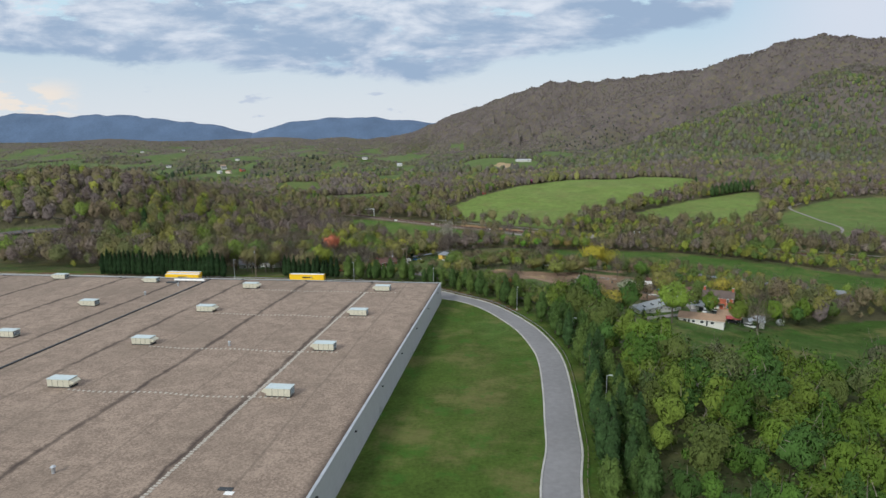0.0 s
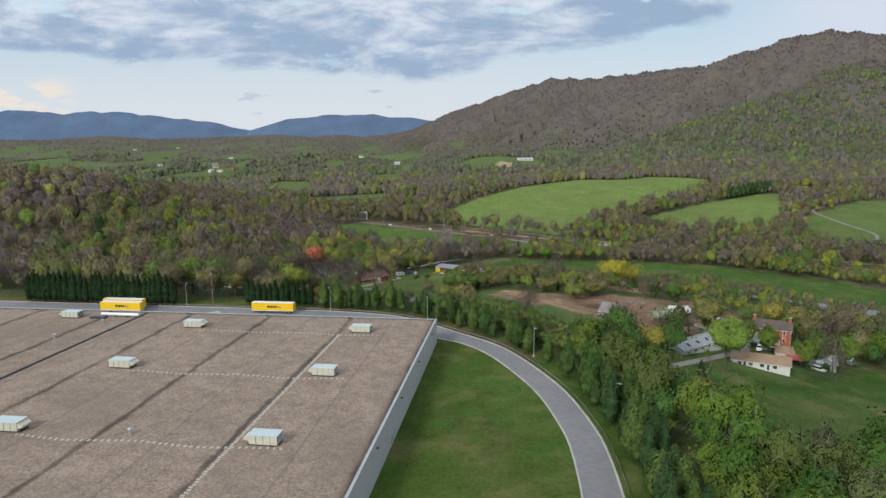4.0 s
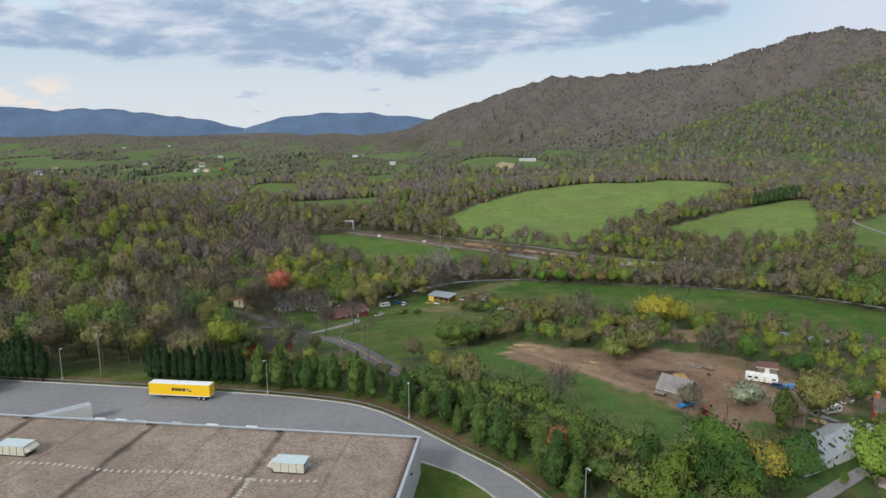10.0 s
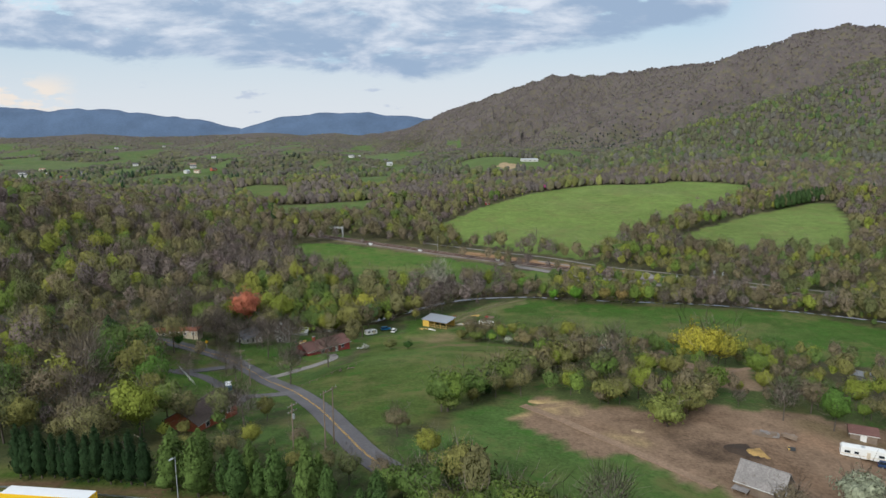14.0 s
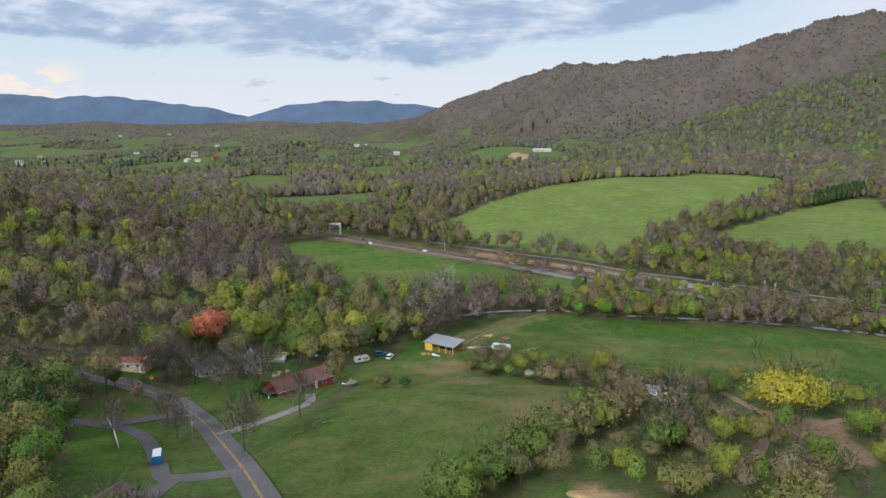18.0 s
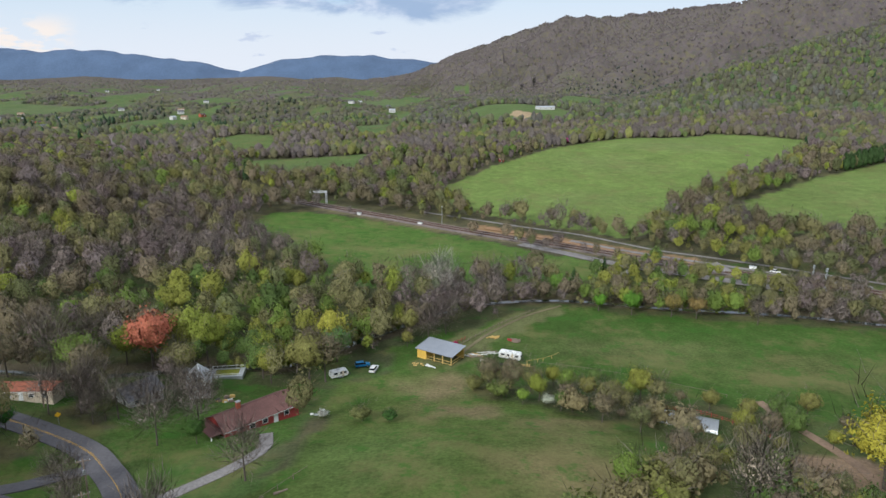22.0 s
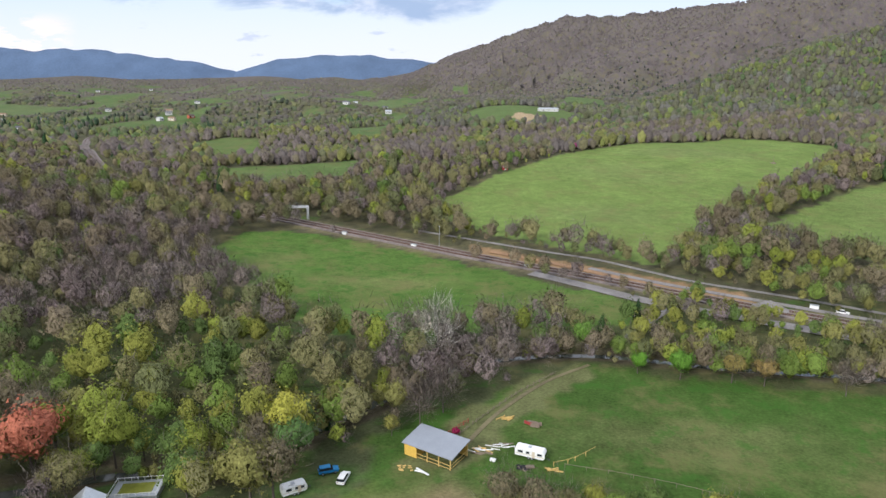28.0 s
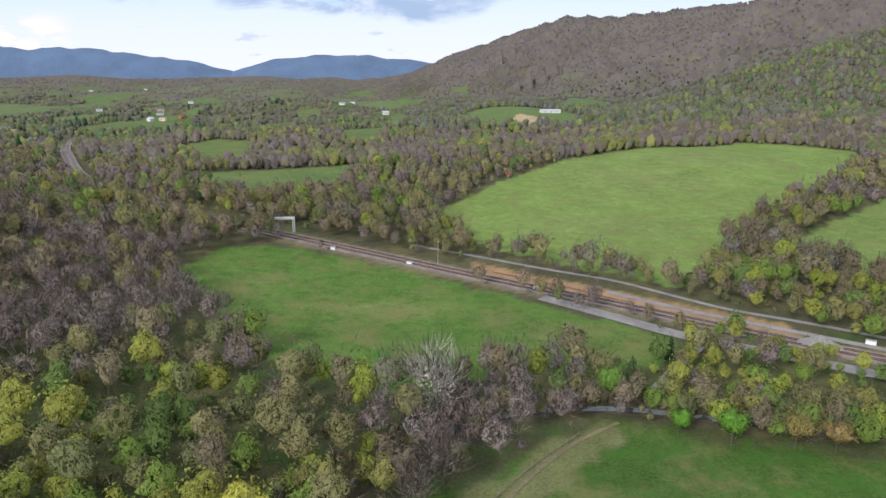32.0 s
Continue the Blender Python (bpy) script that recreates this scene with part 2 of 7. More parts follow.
def height(x, y):
    """Height of the ground."""
    x, y = np.asarray(x, float), np.asarray(y, float)
    d, _, side = poly_far(x, y, RIM)
    out = np.where(side < 0, d, 0.0)
    z = -24.5 * sstep((out - 3) / 175)
    z = z + 8.5 * bump(x, y, 95, 362, 62, 55) + 7.0 * bump(x, y, 18, 405, 50, 42) + 3 * bump(x, y, -110, 430, 40, 30)
    z = z - sstep((out - 3) / 25) * (5.5 * bump(x, y, 85, 225, 45, 48) + 4 * bump(x, y, -70, 385, 28, 30))
    away = sstep((out - 60) / 120)
    z = z + away * (29 * sstep((y - 640) / 400) * sstep((x + 160) / 260) + 12 * sstep((y - 620) / 240) * (1 - sstep((x + 160) / 260)))
    z = z + 18 * sstep((y - 1040) / 420) * sstep((x + 500) / 700) + 14 * sstep((y - 1500) / 900)
    z = z - 9 * bump(x, y, 60, 1180, 150, 80) + 7 * bump(x, y, 110, 1620, 150, 130) + 26 * bump(x, y, 680, 2090, 130, 130) + 14 * bump(x, y, 300, 1980, 110, 120)
    z = z + 60 * bump(x, y, -335, 560, 150, 190, 15) * sstep((out - 30) / 90) + 22 * bump(x, y, -560, 900, 220, 200)
    z = z + 16 * bump(x, y, -190, 1230, 170, 90) + 30 * bump(x, y, -420, 1900, 260, 120) + 25 * bump(x, y, -150, 2400, 200, 100)
    # the valley floor climbs slowly to the foot of the far mountains
    lift = (0.042 * np.maximum(y - 1750, 0) + 20 * fractal(x, y, 1000, 2, 6.0) * sstep((y - 1700) / 900)) * sstep((-0.05 * y - x) / (0.14 * y)) * (y > 1750)
    z = z + np.maximum(lift, 0)
    far = sstep((np.hypot(x, y - 200) - 420) / 500)
    z = z + far * 5.0 * fractal(x, y, 420, 2)
    # the long ridge with its spurs
    d, along, _ = poly_far(x, y, [c[:2] for c in CREST])
    top = np.interp(along, range(len(CREST)), [c[2] for c in CREST])
    wide = np.interp(along, range(len(CREST)), [670, 900, 1010, 1060, 1080, 1100, 1120, 1120, 1120, 1120, 1120, 1120])
    k = np.clip(1 - d / wide, 0, 1)
    ribs = (0.09 * fractal(x, y, 420, 3, 2.0) + 0.125 * np.cos(8.8 * along + 0.9 * np.sin(5 * k) + 1.2 * fractal(x, y, 900, 1, 5.0))) * np.sin(np.pi * np.clip(k, 0, 1))
    z = z + top * np.clip(0.55 * k + 0.45 * k**2.2 + ribs, 0, 2) * (k > 0)
    d, along, _ = poly_far(x, y, [c[:2] for c in SPUR])
    top = np.interp(along, range(len(SPUR)), [c[2] for c in SPUR])
    rise = top * sstep(1 - d / 520) * (1 + 0.12 * fractal(x, y, 300, 2, 4.0))
    return np.where(d < 520, np.maximum(z, rise), z)


# ---- meshes ----
def mesh_of(name, verts, faces, mat, colours=None, smooth=False, attribute="tint", normals=None):
    """A mesh from arrays: faces all of one size; colours and normals per vertex."""
    verts, faces = np.asarray(verts, np.float32), np.asarray(faces, np.int32)
    me = bpy.data.meshes.new(name)
    me.vertices.add(len(verts))
    me.vertices.foreach_set("co", verts.ravel())
    count, size = faces.shape
    me.loops.add(count * size)
    me.loops.foreach_set("vertex_index", faces.ravel())
    me.polygons.add(count)
    me.polygons.foreach_set("loop_start", np.arange(0, count * size, size, dtype=np.int32))
    me.polygons.foreach_set("use_smooth", np.full(count, smooth))
    if colours is not None:
        col = np.ones((len(verts), 4), np.float32)
        col[:, : colours.shape[1]] = colours
        me.attributes.new(attribute, "FLOAT_COLOR", "POINT").data.foreach_set("color", col.ravel())
    me.update(calc_edges=True)
    if normals is not None:
        me.attributes.new("custom_normal", "FLOAT_VECTOR", "POINT").data.foreach_set("vector", np.asarray(normals, np.float32).ravel())
    me.materials.append(mat)
    return me


def part(name, bm, mat, parent=None, label=""):
    """Links a bmesh as one mesh object under a thing or a part."""
    me = bpy.data.meshes.new(name)
    bm.to_mesh(me)
    bm.free()
    me.materials.append(mat)
    ob = new(name, me)
    ob.parent = parent
    return tagged(ob, label)


def put(name, me, parent=None, label=""):
    ob = new(name, me)
    ob.parent = parent
    return tagged(ob, label)


def thing(name, label, category, m=None, group="", kind=""):
    ob = new(name)
    ob.empty_display_size = 0.2
    if m is not None:
        ob.matrix_basis = m
    return tagged(ob, label, category, group, kind)


def box(bm, x0, x1, y0, y1, z0, z1, m=None, soft=0.0):
    """A box in a bmesh, with bevelled edges if soft."""
    vs = [bm.verts.new((x, y, z)) for z in (z0, z1) for y in (y0, y1) for x in (x0, x1)]
    fs = [bm.faces.new([vs[i] for i in f]) for f in ((0, 2, 3, 1), (4, 5, 7, 6), (0, 1, 5, 4), (2, 6, 7, 3), (0, 4, 6, 2), (1, 3, 7, 5))]
    if soft:
        bmesh.ops.bevel(bm, geom=list({e for f in fs for e in f.edges}), offset=soft, segments=2, affect="EDGES", profile=0.6)
    if m is not None:
        bmesh.ops.transform(bm, matrix=m, verts=vs if not soft else bm.verts)
    return bm


def boxed(*args, **more):
    return box(bmesh.new(), *args, **more)


def prism(bm, outline, z0, z1):
    """An upright prism over an outline, counter-clockwise."""
    low, high = ([bm.verts.new((*p, z)) for p in outline] for z in (z0, z1))
    n = len(outline)
    bm.faces.new(low[::-1]), bm.faces.new(high)
    for i in range(n):
        bm.faces.new((low[i], low[(i + 1) % n], high[(i + 1) % n], high[i]))
    return bm


def tube(bm, a, b, r0, r1=None, sides=8, caps=True):
    """A tapered round bar from a to b."""
    a, b, r1 = Vector(a), Vector(b), r0 if r1 is None else r1
    q = (b - a).to_track_quat("Z", "Y")
    rings = []
    for c, r in ((a, r0), (b, r1)):
        rings.append([bm.verts.new(c + q @ Vector((r * math.cos(6.2832 * i / sides), r * math.sin(6.2832 * i / sides), 0))) for i in range(sides)])
    for i in range(sides):
        bm.faces.new((rings[0][i], rings[0][(i + 1) % sides], rings[1][(i + 1) % sides], rings[1][i]))
    if caps:
        bm.faces.new(rings[0][::-1]), bm.faces.new(rings[1])
    return bm


def high(x, y):
    return float(height(x, y))


def stand(x, y, turn=0.0, up=0.0):
    return pose(x, y, high(x, y) + up, 0, 0, turn)


def strip(line, wide, up, mat, name, label, category, kind="structure", thick=0.25, sides=None, level=None):
    """A road or path: a ribbon along a line, laid on the ground."""
    p = np.array(line, float)[:, :2]
    way = np.gradient(p, axis=0)
    way /= np.linalg.norm(way, axis=1)[:, None]
    off = np.stack([-way[:, 1], way[:, 0]], 1)
    cuts = np.linspace(-0.5, 0.5, 5) * wide
    grid = p[:, None] + off[:, None] * cuts[None, :, None]
    z = height(grid[..., 0], grid[..., 1]) if level is None else np.zeros(grid.shape[:2]) + level
    if level is None:
        z = np.maximum(z, z.mean(1, keepdims=True)) + up
    else:
        z = z + up
    top = np.concatenate([grid, z[..., None]], 2)
    top = np.concatenate([top[:, :1] - (0, 0, thick), top, top[:, -1:] - (0, 0, thick)], 1)
    n, c = top.shape[:2]
    i = (np.arange(n - 1)[:, None] * c + np.arange(c - 1)).ravel()
    me = mesh_of(name, top.reshape(-1, 3), np.stack([i, i + c, i + c + 1, i + 1], 1), mat, smooth=False)
    return tagged(new(name, me), label, category, kind=kind)


def offset_line(line, off):
    p = np.array(line, float)[:, :2]
    way = np.gradient(p, axis=0)
    way /= np.linalg.norm(way, axis=1)[:, None]
    return [tuple(q) for q in p + np.stack([-way[:, 1], way[:, 0]], 1) * off]


# ---- the land and what covers it ----
RAIL = smooth_line([(470, 360), (330, 452), (230, 522), (146, 576), (107, 602), (51, 642), (-28, 690), (-98, 727), (-150, 752), (-205, 784), (-262, 834), (-312, 900), (-372, 990), (-443, 1105), (-520, 1240), (-560, 1337), (-530, 1430), (-440, 1500)], 6)
CREEK = smooth_line([(-330, 420), (-220, 440), (-117, 446), (-75, 466), (-51, 472), (-26, 500), (6, 533), (46, 543), (90, 534), (150, 523), (215, 492), (262, 440), (330, 362), (420, 310)], 6)
LANE = smooth_line([(70, 150), (66, 190), (52, 226), (30, 258), (6, 286), (-12, 304), (-22, 321), (-30, 337), (-42, 358), (-61, 390), (-72, 403), (-84, 411), (-115, 419), (-150, 425), (-230, 418), (-330, 392)], 4)
FIELDS = [
    # outline, colour, share of lush tufts
    ([(-46, 362), (-40, 385), (-34, 402), (-30, 430), (-34, 452), (-14, 472), (8, 470), (12, 446), (30, 436), (46, 424), (50, 408), (30, 384), (18, 366), (6, 350), (-6, 330), (-18, 318), (-30, 334)], (0.080, 0.115, 0.029), 0.7),
    ([(-14, 466), (-22, 486), (4, 503), (24, 520), (44, 534), (60, 528), (124, 514), (182, 500), (240, 440), (290, 380), (233, 340), (160, 425), (140, 436), (84, 441), (44, 462), (14, 458)], (0.055, 0.100, 0.021), 0.6),
    ([(-126, 648), (-118, 697), (-88, 707), (-30, 678), (26, 640), (82, 596), (72, 570), (31, 566), (-19, 545), (-53, 562), (-84, 600)], (0.082, 0.140, 0.030), 0.7),
    ([(-10, 788), (36, 863), (116, 968), (200, 1030), (279, 1080), (329, 1111), (375, 1066), (412, 1019), (330, 915), (242, 826), (165, 746), (137, 684), (102, 652), (83, 673), (31, 705), (1, 733)], (0.148, 0.206, 0.054), 0.15),
    ([(188, 731), (300, 820), (404, 895), (438, 902), (370, 760), (311, 668), (282, 652), (243, 655), (205, 675)], (0.142, 0.198, 0.054), 0.15),
    ([(330, 640), (382, 740), (499, 835), (600, 850), (520, 680), (377, 548), (308, 552)], (0.105, 0.150, 0.045), 0.2),
    ([(-236, 905), (-232, 940), (-94, 985), (-67, 922), (-101, 846), (-126, 814), (-172, 834)], (0.100, 0.145, 0.045), 0.2),
    ([(-12, 1480), (60, 1640), (150, 1650), (230, 1392), (161, 1295), (55, 1274)], (0.105, 0.150, 0.050), 0.1),
    ([(220, 1800), (300, 2000), (380, 2000), (347, 1800), (202, 1650)], (0.100, 0.140, 0.055), 0.1),
    ([(590, 1900), (660, 2080), (740, 2040), (720, 1900), (640, 1780)], (0.100, 0.135, 0.050), 0.1),
    ([(-336, 1130), (-311, 1215), (-245, 1160), (-200, 1010), (-240, 1000)], (0.105, 0.145, 0.045), 0.2),
    ([(50, 222), (64, 250), (88, 260), (117, 258), (150, 275), (190, 300), (230, 300), (170, 200), (100, 175), (66, 180), (58, 204)], (0.043, 0.080, 0.017), 0.6),
    ([(16, 278), (2, 298), (-6, 318), (6, 340), (18, 352), (30, 352), (52, 340), (56, 300), (62, 288), (52, 268), (34, 262)], (0.070, 0.120, 0.032), 0.7),
    ([(-56, 362), (-66, 384), (-84, 400), (-98, 404), (-96, 384), (-84, 366), (-70, 352)], (0.072, 0.125, 0.024), 0.6),
    ([(-36, 415), (-66, 400), (-82, 424), (-64, 450), (-40, 458)], (0.060, 0.105, 0.024), 0.8),
    ([(-420, 1480), (-330, 1640), (-200, 1560), (-250, 1420)], (0.110, 0.145, 0.055), 0.1),
    ([(-640, 1500), (-600, 1700), (-420, 1740), (-480, 1560)], (0.110, 0.150, 0.055), 0.1),
    ([(-900, 1900), (-700, 2200), (-480, 2100), (-560, 1900)], (0.110, 0.150, 0.060), 0.1),
    ([(-330, 2050), (-300, 2330), (-120, 2360), (-160, 2100)], (0.110, 0.150, 0.060), 0.1),
    ([(-1300, 1800), (-1250, 2100), (-1000, 2150), (-1050, 1850)], (0.110, 0.145, 0.060), 0.1),
]
BARE = [
    ([(20, 344), (29, 352), (52, 346), (76, 353), (101, 354), (140, 348), (140, 335), (118, 312), (94, 296), (76, 286), (60, 294), (51, 307), (42, 314), (30, 318), (21, 330)], (0.225, 0.155, 0.104)),
    ([(66, 412), (100, 420), (112, 404), (100, 372), (84, 372), (90, 396)], (0.24, 0.17, 0.11)),
    ([(86, 1322), (112, 1420), (143, 1369), (112, 1286)], (0.36, 0.27, 0.16)),
    ([(640, 2020), (660, 2090), (740, 2050), (725, 1990)], (0.42, 0.34, 0.20)),
    ([(-12, 474), (8, 505), (40, 533), (52, 531), (22, 500), (4, 470)], (0.125, 0.135, 0.055)),
]
FOREST = (0.080, 0.076, 0.044)
PATCHES = [
    # worn or dry places: x, y, half widths, colour, strength
    (27, 398, 13, 22, (0.19, 0.15, 0.075), 0.8), (-1, 455, 12, 14, (0.20, 0.155, 0.085), 0.8), (4, 432, 10, 5, (0.21, 0.155, 0.09), 0.8), (30, 424, 9, 6, (0.19, 0.15, 0.08), 0.7),
    (-18, 406, 20, 16, (0.105, 0.15, 0.045), 0.5), (62, 488, 40, 12, (0.145, 0.145, 0.06), 0.5), (120, 470, 40, 14, (0.15, 0.14, 0.06), 0.45), (-30, 620, 38, 12, (0.155, 0.165, 0.06), 0.6), (40, 600, 30, 10, (0.15, 0.16, 0.06), 0.5),
    (-90, 640, 14, 30, (0.15, 0.16, 0.06), 0.4), (150, 880, 60, 40, (0.16, 0.20, 0.065), 0.6), (230, 960, 70, 30, (0.165, 0.20, 0.07), 0.6), (100, 760, 50, 30, (0.145, 0.185, 0.06), 0.6), (300, 760, 40, 60, (0.15, 0.19, 0.06), 0.5),
    (24, 340, 4, 3, (0.38, 0.28, 0.14), 0.9), (32, 346, 4, 2, (0.36, 0.27, 0.14), 0.9), (42, 326, 4, 3, (0.36, 0.27, 0.14), 0.8), (67, 324, 8, 5, (0.06, 0.042, 0.03), 0.95), (53, 303, 5, 2, (0.075, 0.11, 0.03), 0.9), (61, 341, 16, 4, (0.12, 0.078, 0.05), 0.8),
    (91, 335, 14, 6, (0.30, 0.19, 0.12), 0.6), (110, 340, 16, 6, (0.18, 0.14, 0.075), 0.7), (80, 318, 10, 8, (0.17, 0.11, 0.07), 0.6), (120, 326, 10, 8, (0.34, 0.27, 0.20), 0.7), (36, 332, 12, 5, (0.19, 0.125, 0.08), 0.6), (78, 300, 10, 5, (0.20, 0.13, 0.08), 0.6),
    (110, 220, 20, 12, (0.11, 0.13, 0.045), 0.5), (132, 232, 8, 5, (0.17, 0.14, 0.08), 0.7), (8, 160, 9, 30, (0.085, 0.10, 0.03), 0.6), (14, 205, 8, 16, (0.075, 0.12, 0.03), 0.6), (30, 300, 12, 14, (0.10, 0.13, 0.04), 0.5)]
# what stands clear of trees: x, y, radius
CLEAR = [(-48, 429, 13), (-68, 445, 9), (-81, 436, 9), (-106, 428, 12), (-62, 334, 11), (-110, 338, 9), (-103, 352, 8), (131, 305, 12), (107, 265, 14), (128, 281, 10), (80, 268, 9), (90, 276, 9), (100, 284, 9), (118, 292, 9),
         (124, 273, 7), (135, 274, 7), (66, 305, 10), (-2, 479, 11), (61, 433, 10), (-66, 459, 9), (-33, 462, 5), (151, 284, 6), (112, 310, 12), (131, 588, 11), (163, 560, 5), (-91, 733, 8), (-23, 312, 4), (46, 886, 5), (-25, 468, 6),
         (-40, 420, 6), (-56, 400, 7), (-60, 345, 8), (96, 322, 12), (-78, 380, 10), (-92, 391, 8), (60, 238, 3), (92, 262, 4), (76, 250, 4), (-64, 366, 7), (-88, 450, 9), (-86, 441, 6), (-38, 470, 6), (-48, 413, 11), (-40, 408, 8), (92, 396, 8), (90, 251, 7), (-38, 472, 7), (-54, 335, 11), (-70, 374, 12), (-61, 362, 8), (-78, 385, 9), (-50, 350, 6), (52, 270, 15), (70, 278, 11), (62, 260, 8), (40, 262, 8), (78, 292, 9)]


FARHOUSES = [(-982, 1656, 15, 0), (-836, 1569, -20, 1), (-921, 1784, 30, 0), (-1074, 1870, 5, 2), (-717, 2065, -10, 1), (-690, 2132, 35, 0), (-290, 2273, 0, 3), (-189, 2147, -30, 0), (-889, 2001, 20, 0), (-578, 1760, 60, 1), (-601, 1716, -10, 2), (-640, 1790, 30, 0), (-144, 1793, 10, 3), (-252, 1877, -20, 0), (-757, 1458, 35, 0), (-478, 1091, 10, 1), (-590, 1274, -30, 0), (-1018, 1705, 12, 0),
             (-861, 1610, 70, 1), (-908, 1766, -15, 0), (-656, 1830, 25, 2), (-752, 2243, 5, 0), (-972, 1716, 40, 3), (-1420, 2928, 15, 0), (-1190, 2640, -35, 2), (-1425, 3400, 15, 0), (-255, 3031, 0, 0), (-620, 1700, 80, 3), (-530, 1180, 45, 0), (-700, 1400, 15, 2)]
CLEAR += [(-36, 440, 9), (-30, 447, 8), (-42, 447, 6), (72, 373, 4), (80, 386, 4), (88, 396, 4), (93, 414, 4), (91, 430, 4), (102, 403, 3), (113, 411, 4), (70, 418, 6), (-58, 352, 12), (-66, 356, 10), (104, 406, 9), (84, 402, 7), (-45, 388, 13), (-38, 374, 10), (-74, 360, 12), (-34, 318, 8), (-68, 350, 9)]
CLEAR += [(x, y, 26) for x, y, _, _ in FARHOUSES] + [(x + 8, y - 30, 22) for x, y, _, _ in FARHOUSES]


def cover_of(x, y):
    """Colour of the ground and its share of lush tufts; and whether it is open."""
    col = np.empty((*np.shape(x), 4))
    col[...] = (*FOREST, 0.25)
    wob_x, wob_y = x + 3.0 * fractal(x, y, 26, 2, 1.0), y + 3.0 * fractal(x, y, 26, 2, 7.0)
    open_land = np.zeros(np.shape(x), bool)
    for nodes, c, lush in FIELDS:
        m = inside(wob_x, wob_y, nodes)
        col[m] = (*c, lush)
        open_land |= m
    for nodes, c in BARE:
        m = inside(wob_x, wob_y, nodes)
        col[m] = (*c, 0.0)
        open_land |= m
    d, _, side = poly_far(x, y, RIM)
    m = (side > 0) | (d < 9)
    col[m] = (0.058, 0.092, 0.018, 0.6)
    open_land |= m
    m = (side < 0) & (d < 4.5) & (d > 1) & (y > 232)
    col[m] = (0.13, 0.080, 0.050, 0.2)
    m = (side < 0) & (d >= 6) & (d < 190) & (y < 350) & ~open_land
    col[m] = (0.062, 0.072, 0.032, 0.5)
    m = (x > 5) & (x < 140) & (y > 335) & (y < 475) & ~open_land
    col[m] = (0.078, 0.100, 0.036, 0.6)
    m = (x > -160) & (x < 60) & (y > 430) & (y < 600) & ~open_land
    col[m] = (0.070, 0.080, 0.036, 0.5)
    m = (x > 45) & (x < 330) & (y > 440) & (y < 600) & ~open_land
    col[m] = (0.066, 0.074, 0.032, 0.5)
    for cx, cy, rx, ry, c, most in PATCHES:
        near = np.clip(1.5 * bump(x + 2 * wob_x - 2 * x, y + 2 * wob_y - 2 * y, cx, cy, rx, ry) - 0.25, 0, 1)[..., None] * most
        col[..., :3] += near * (np.array(c) - col[..., :3])
    d, _, side = poly_far(x, y, RAIL)
    m = (d < 9) & (y < 800)
    col[m] = (0.15, 0.128, 0.080, 0.2)
    m = (side < 0) & (d > 6) & (d < 26) & (x > 10) & (x < 130)
    col[m & (d < 20)] = (0.26, 0.17, 0.09, 0.0)
    open_land |= m | (d < 11)
    d, _, _ = poly_far(x, y, CREEK)
    m = d < 7
    col[m] = (0.10, 0.085, 0.055, 0.2)
    open_land |= d < 1.5
    d, _, _ = poly_far(x, y, LANE)
    col[d < 7] = (0.07, 0.105, 0.03, 0.5)
    open_land |= d < np.where(y < 296, 2.0, np.where((y > 335) & (y < 402), 12.0, 7.5))
    for cx, cy, r in CLEAR:
        near = (x - cx) ** 2 + (y - cy) ** 2 < r * r
        open_land |= near
        col[near & (col[..., 1] < 0.09)] = (0.065, 0.105, 0.03, 0.5)
    # farther ground takes on the mountain trees' pale mauve, haze of distance included
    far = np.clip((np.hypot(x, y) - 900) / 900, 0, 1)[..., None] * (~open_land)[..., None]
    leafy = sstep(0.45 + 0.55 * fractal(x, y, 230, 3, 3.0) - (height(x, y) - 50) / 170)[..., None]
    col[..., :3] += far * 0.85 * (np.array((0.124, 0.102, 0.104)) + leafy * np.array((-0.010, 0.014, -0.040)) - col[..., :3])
    meadow = (y > 1150) & (x < 60) & (fractal(x, y * 0.6, 260, 3, 9.0) > 0.24) & (y < 3900) & (height(x, y) < 75)
    col[meadow] = (0.095, 0.14, 0.05, 0.2)
    open_land |= meadow
    return col, open_land


def creek_cut(x, y):
    d, _, _ = poly_far(x, y, CREEK)
    return -1.6 * sstep(1 - d / 7.0)


def grid_lines(a, b, fine, far_a, far_b, grow):
    mid = list(np.arange(a, b + 0.01, fine))
    step, v, up = fine, b, []
    while v < far_b:
        step *= grow
        v += step
        up.append(v)
    step, v, down = fine, a, []
    while v > far_a:
        step *= grow
        v -= step
        down.append(v)
    return np.array(down[::-1] + mid + up)


def build_ground():
    xs, ys = grid_lines(-170, 240, 2.9, -3900, 3900, 1.04), grid_lines(170, 720, 2.9, -3000, 4930, 1.026)
    x, y = np.meshgrid(xs, ys)
    z = height(x, y) + creek_cut(x, y)
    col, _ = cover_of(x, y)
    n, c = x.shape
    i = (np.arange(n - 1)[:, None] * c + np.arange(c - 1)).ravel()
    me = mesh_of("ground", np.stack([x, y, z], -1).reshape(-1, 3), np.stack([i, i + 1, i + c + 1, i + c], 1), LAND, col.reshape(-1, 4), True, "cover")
    tagged(new("ground", me), "rolling valley land of pasture, bare earth and forest floor", "ground", kind="structure")
    return xs, ys, z


SHEET = build_ground()


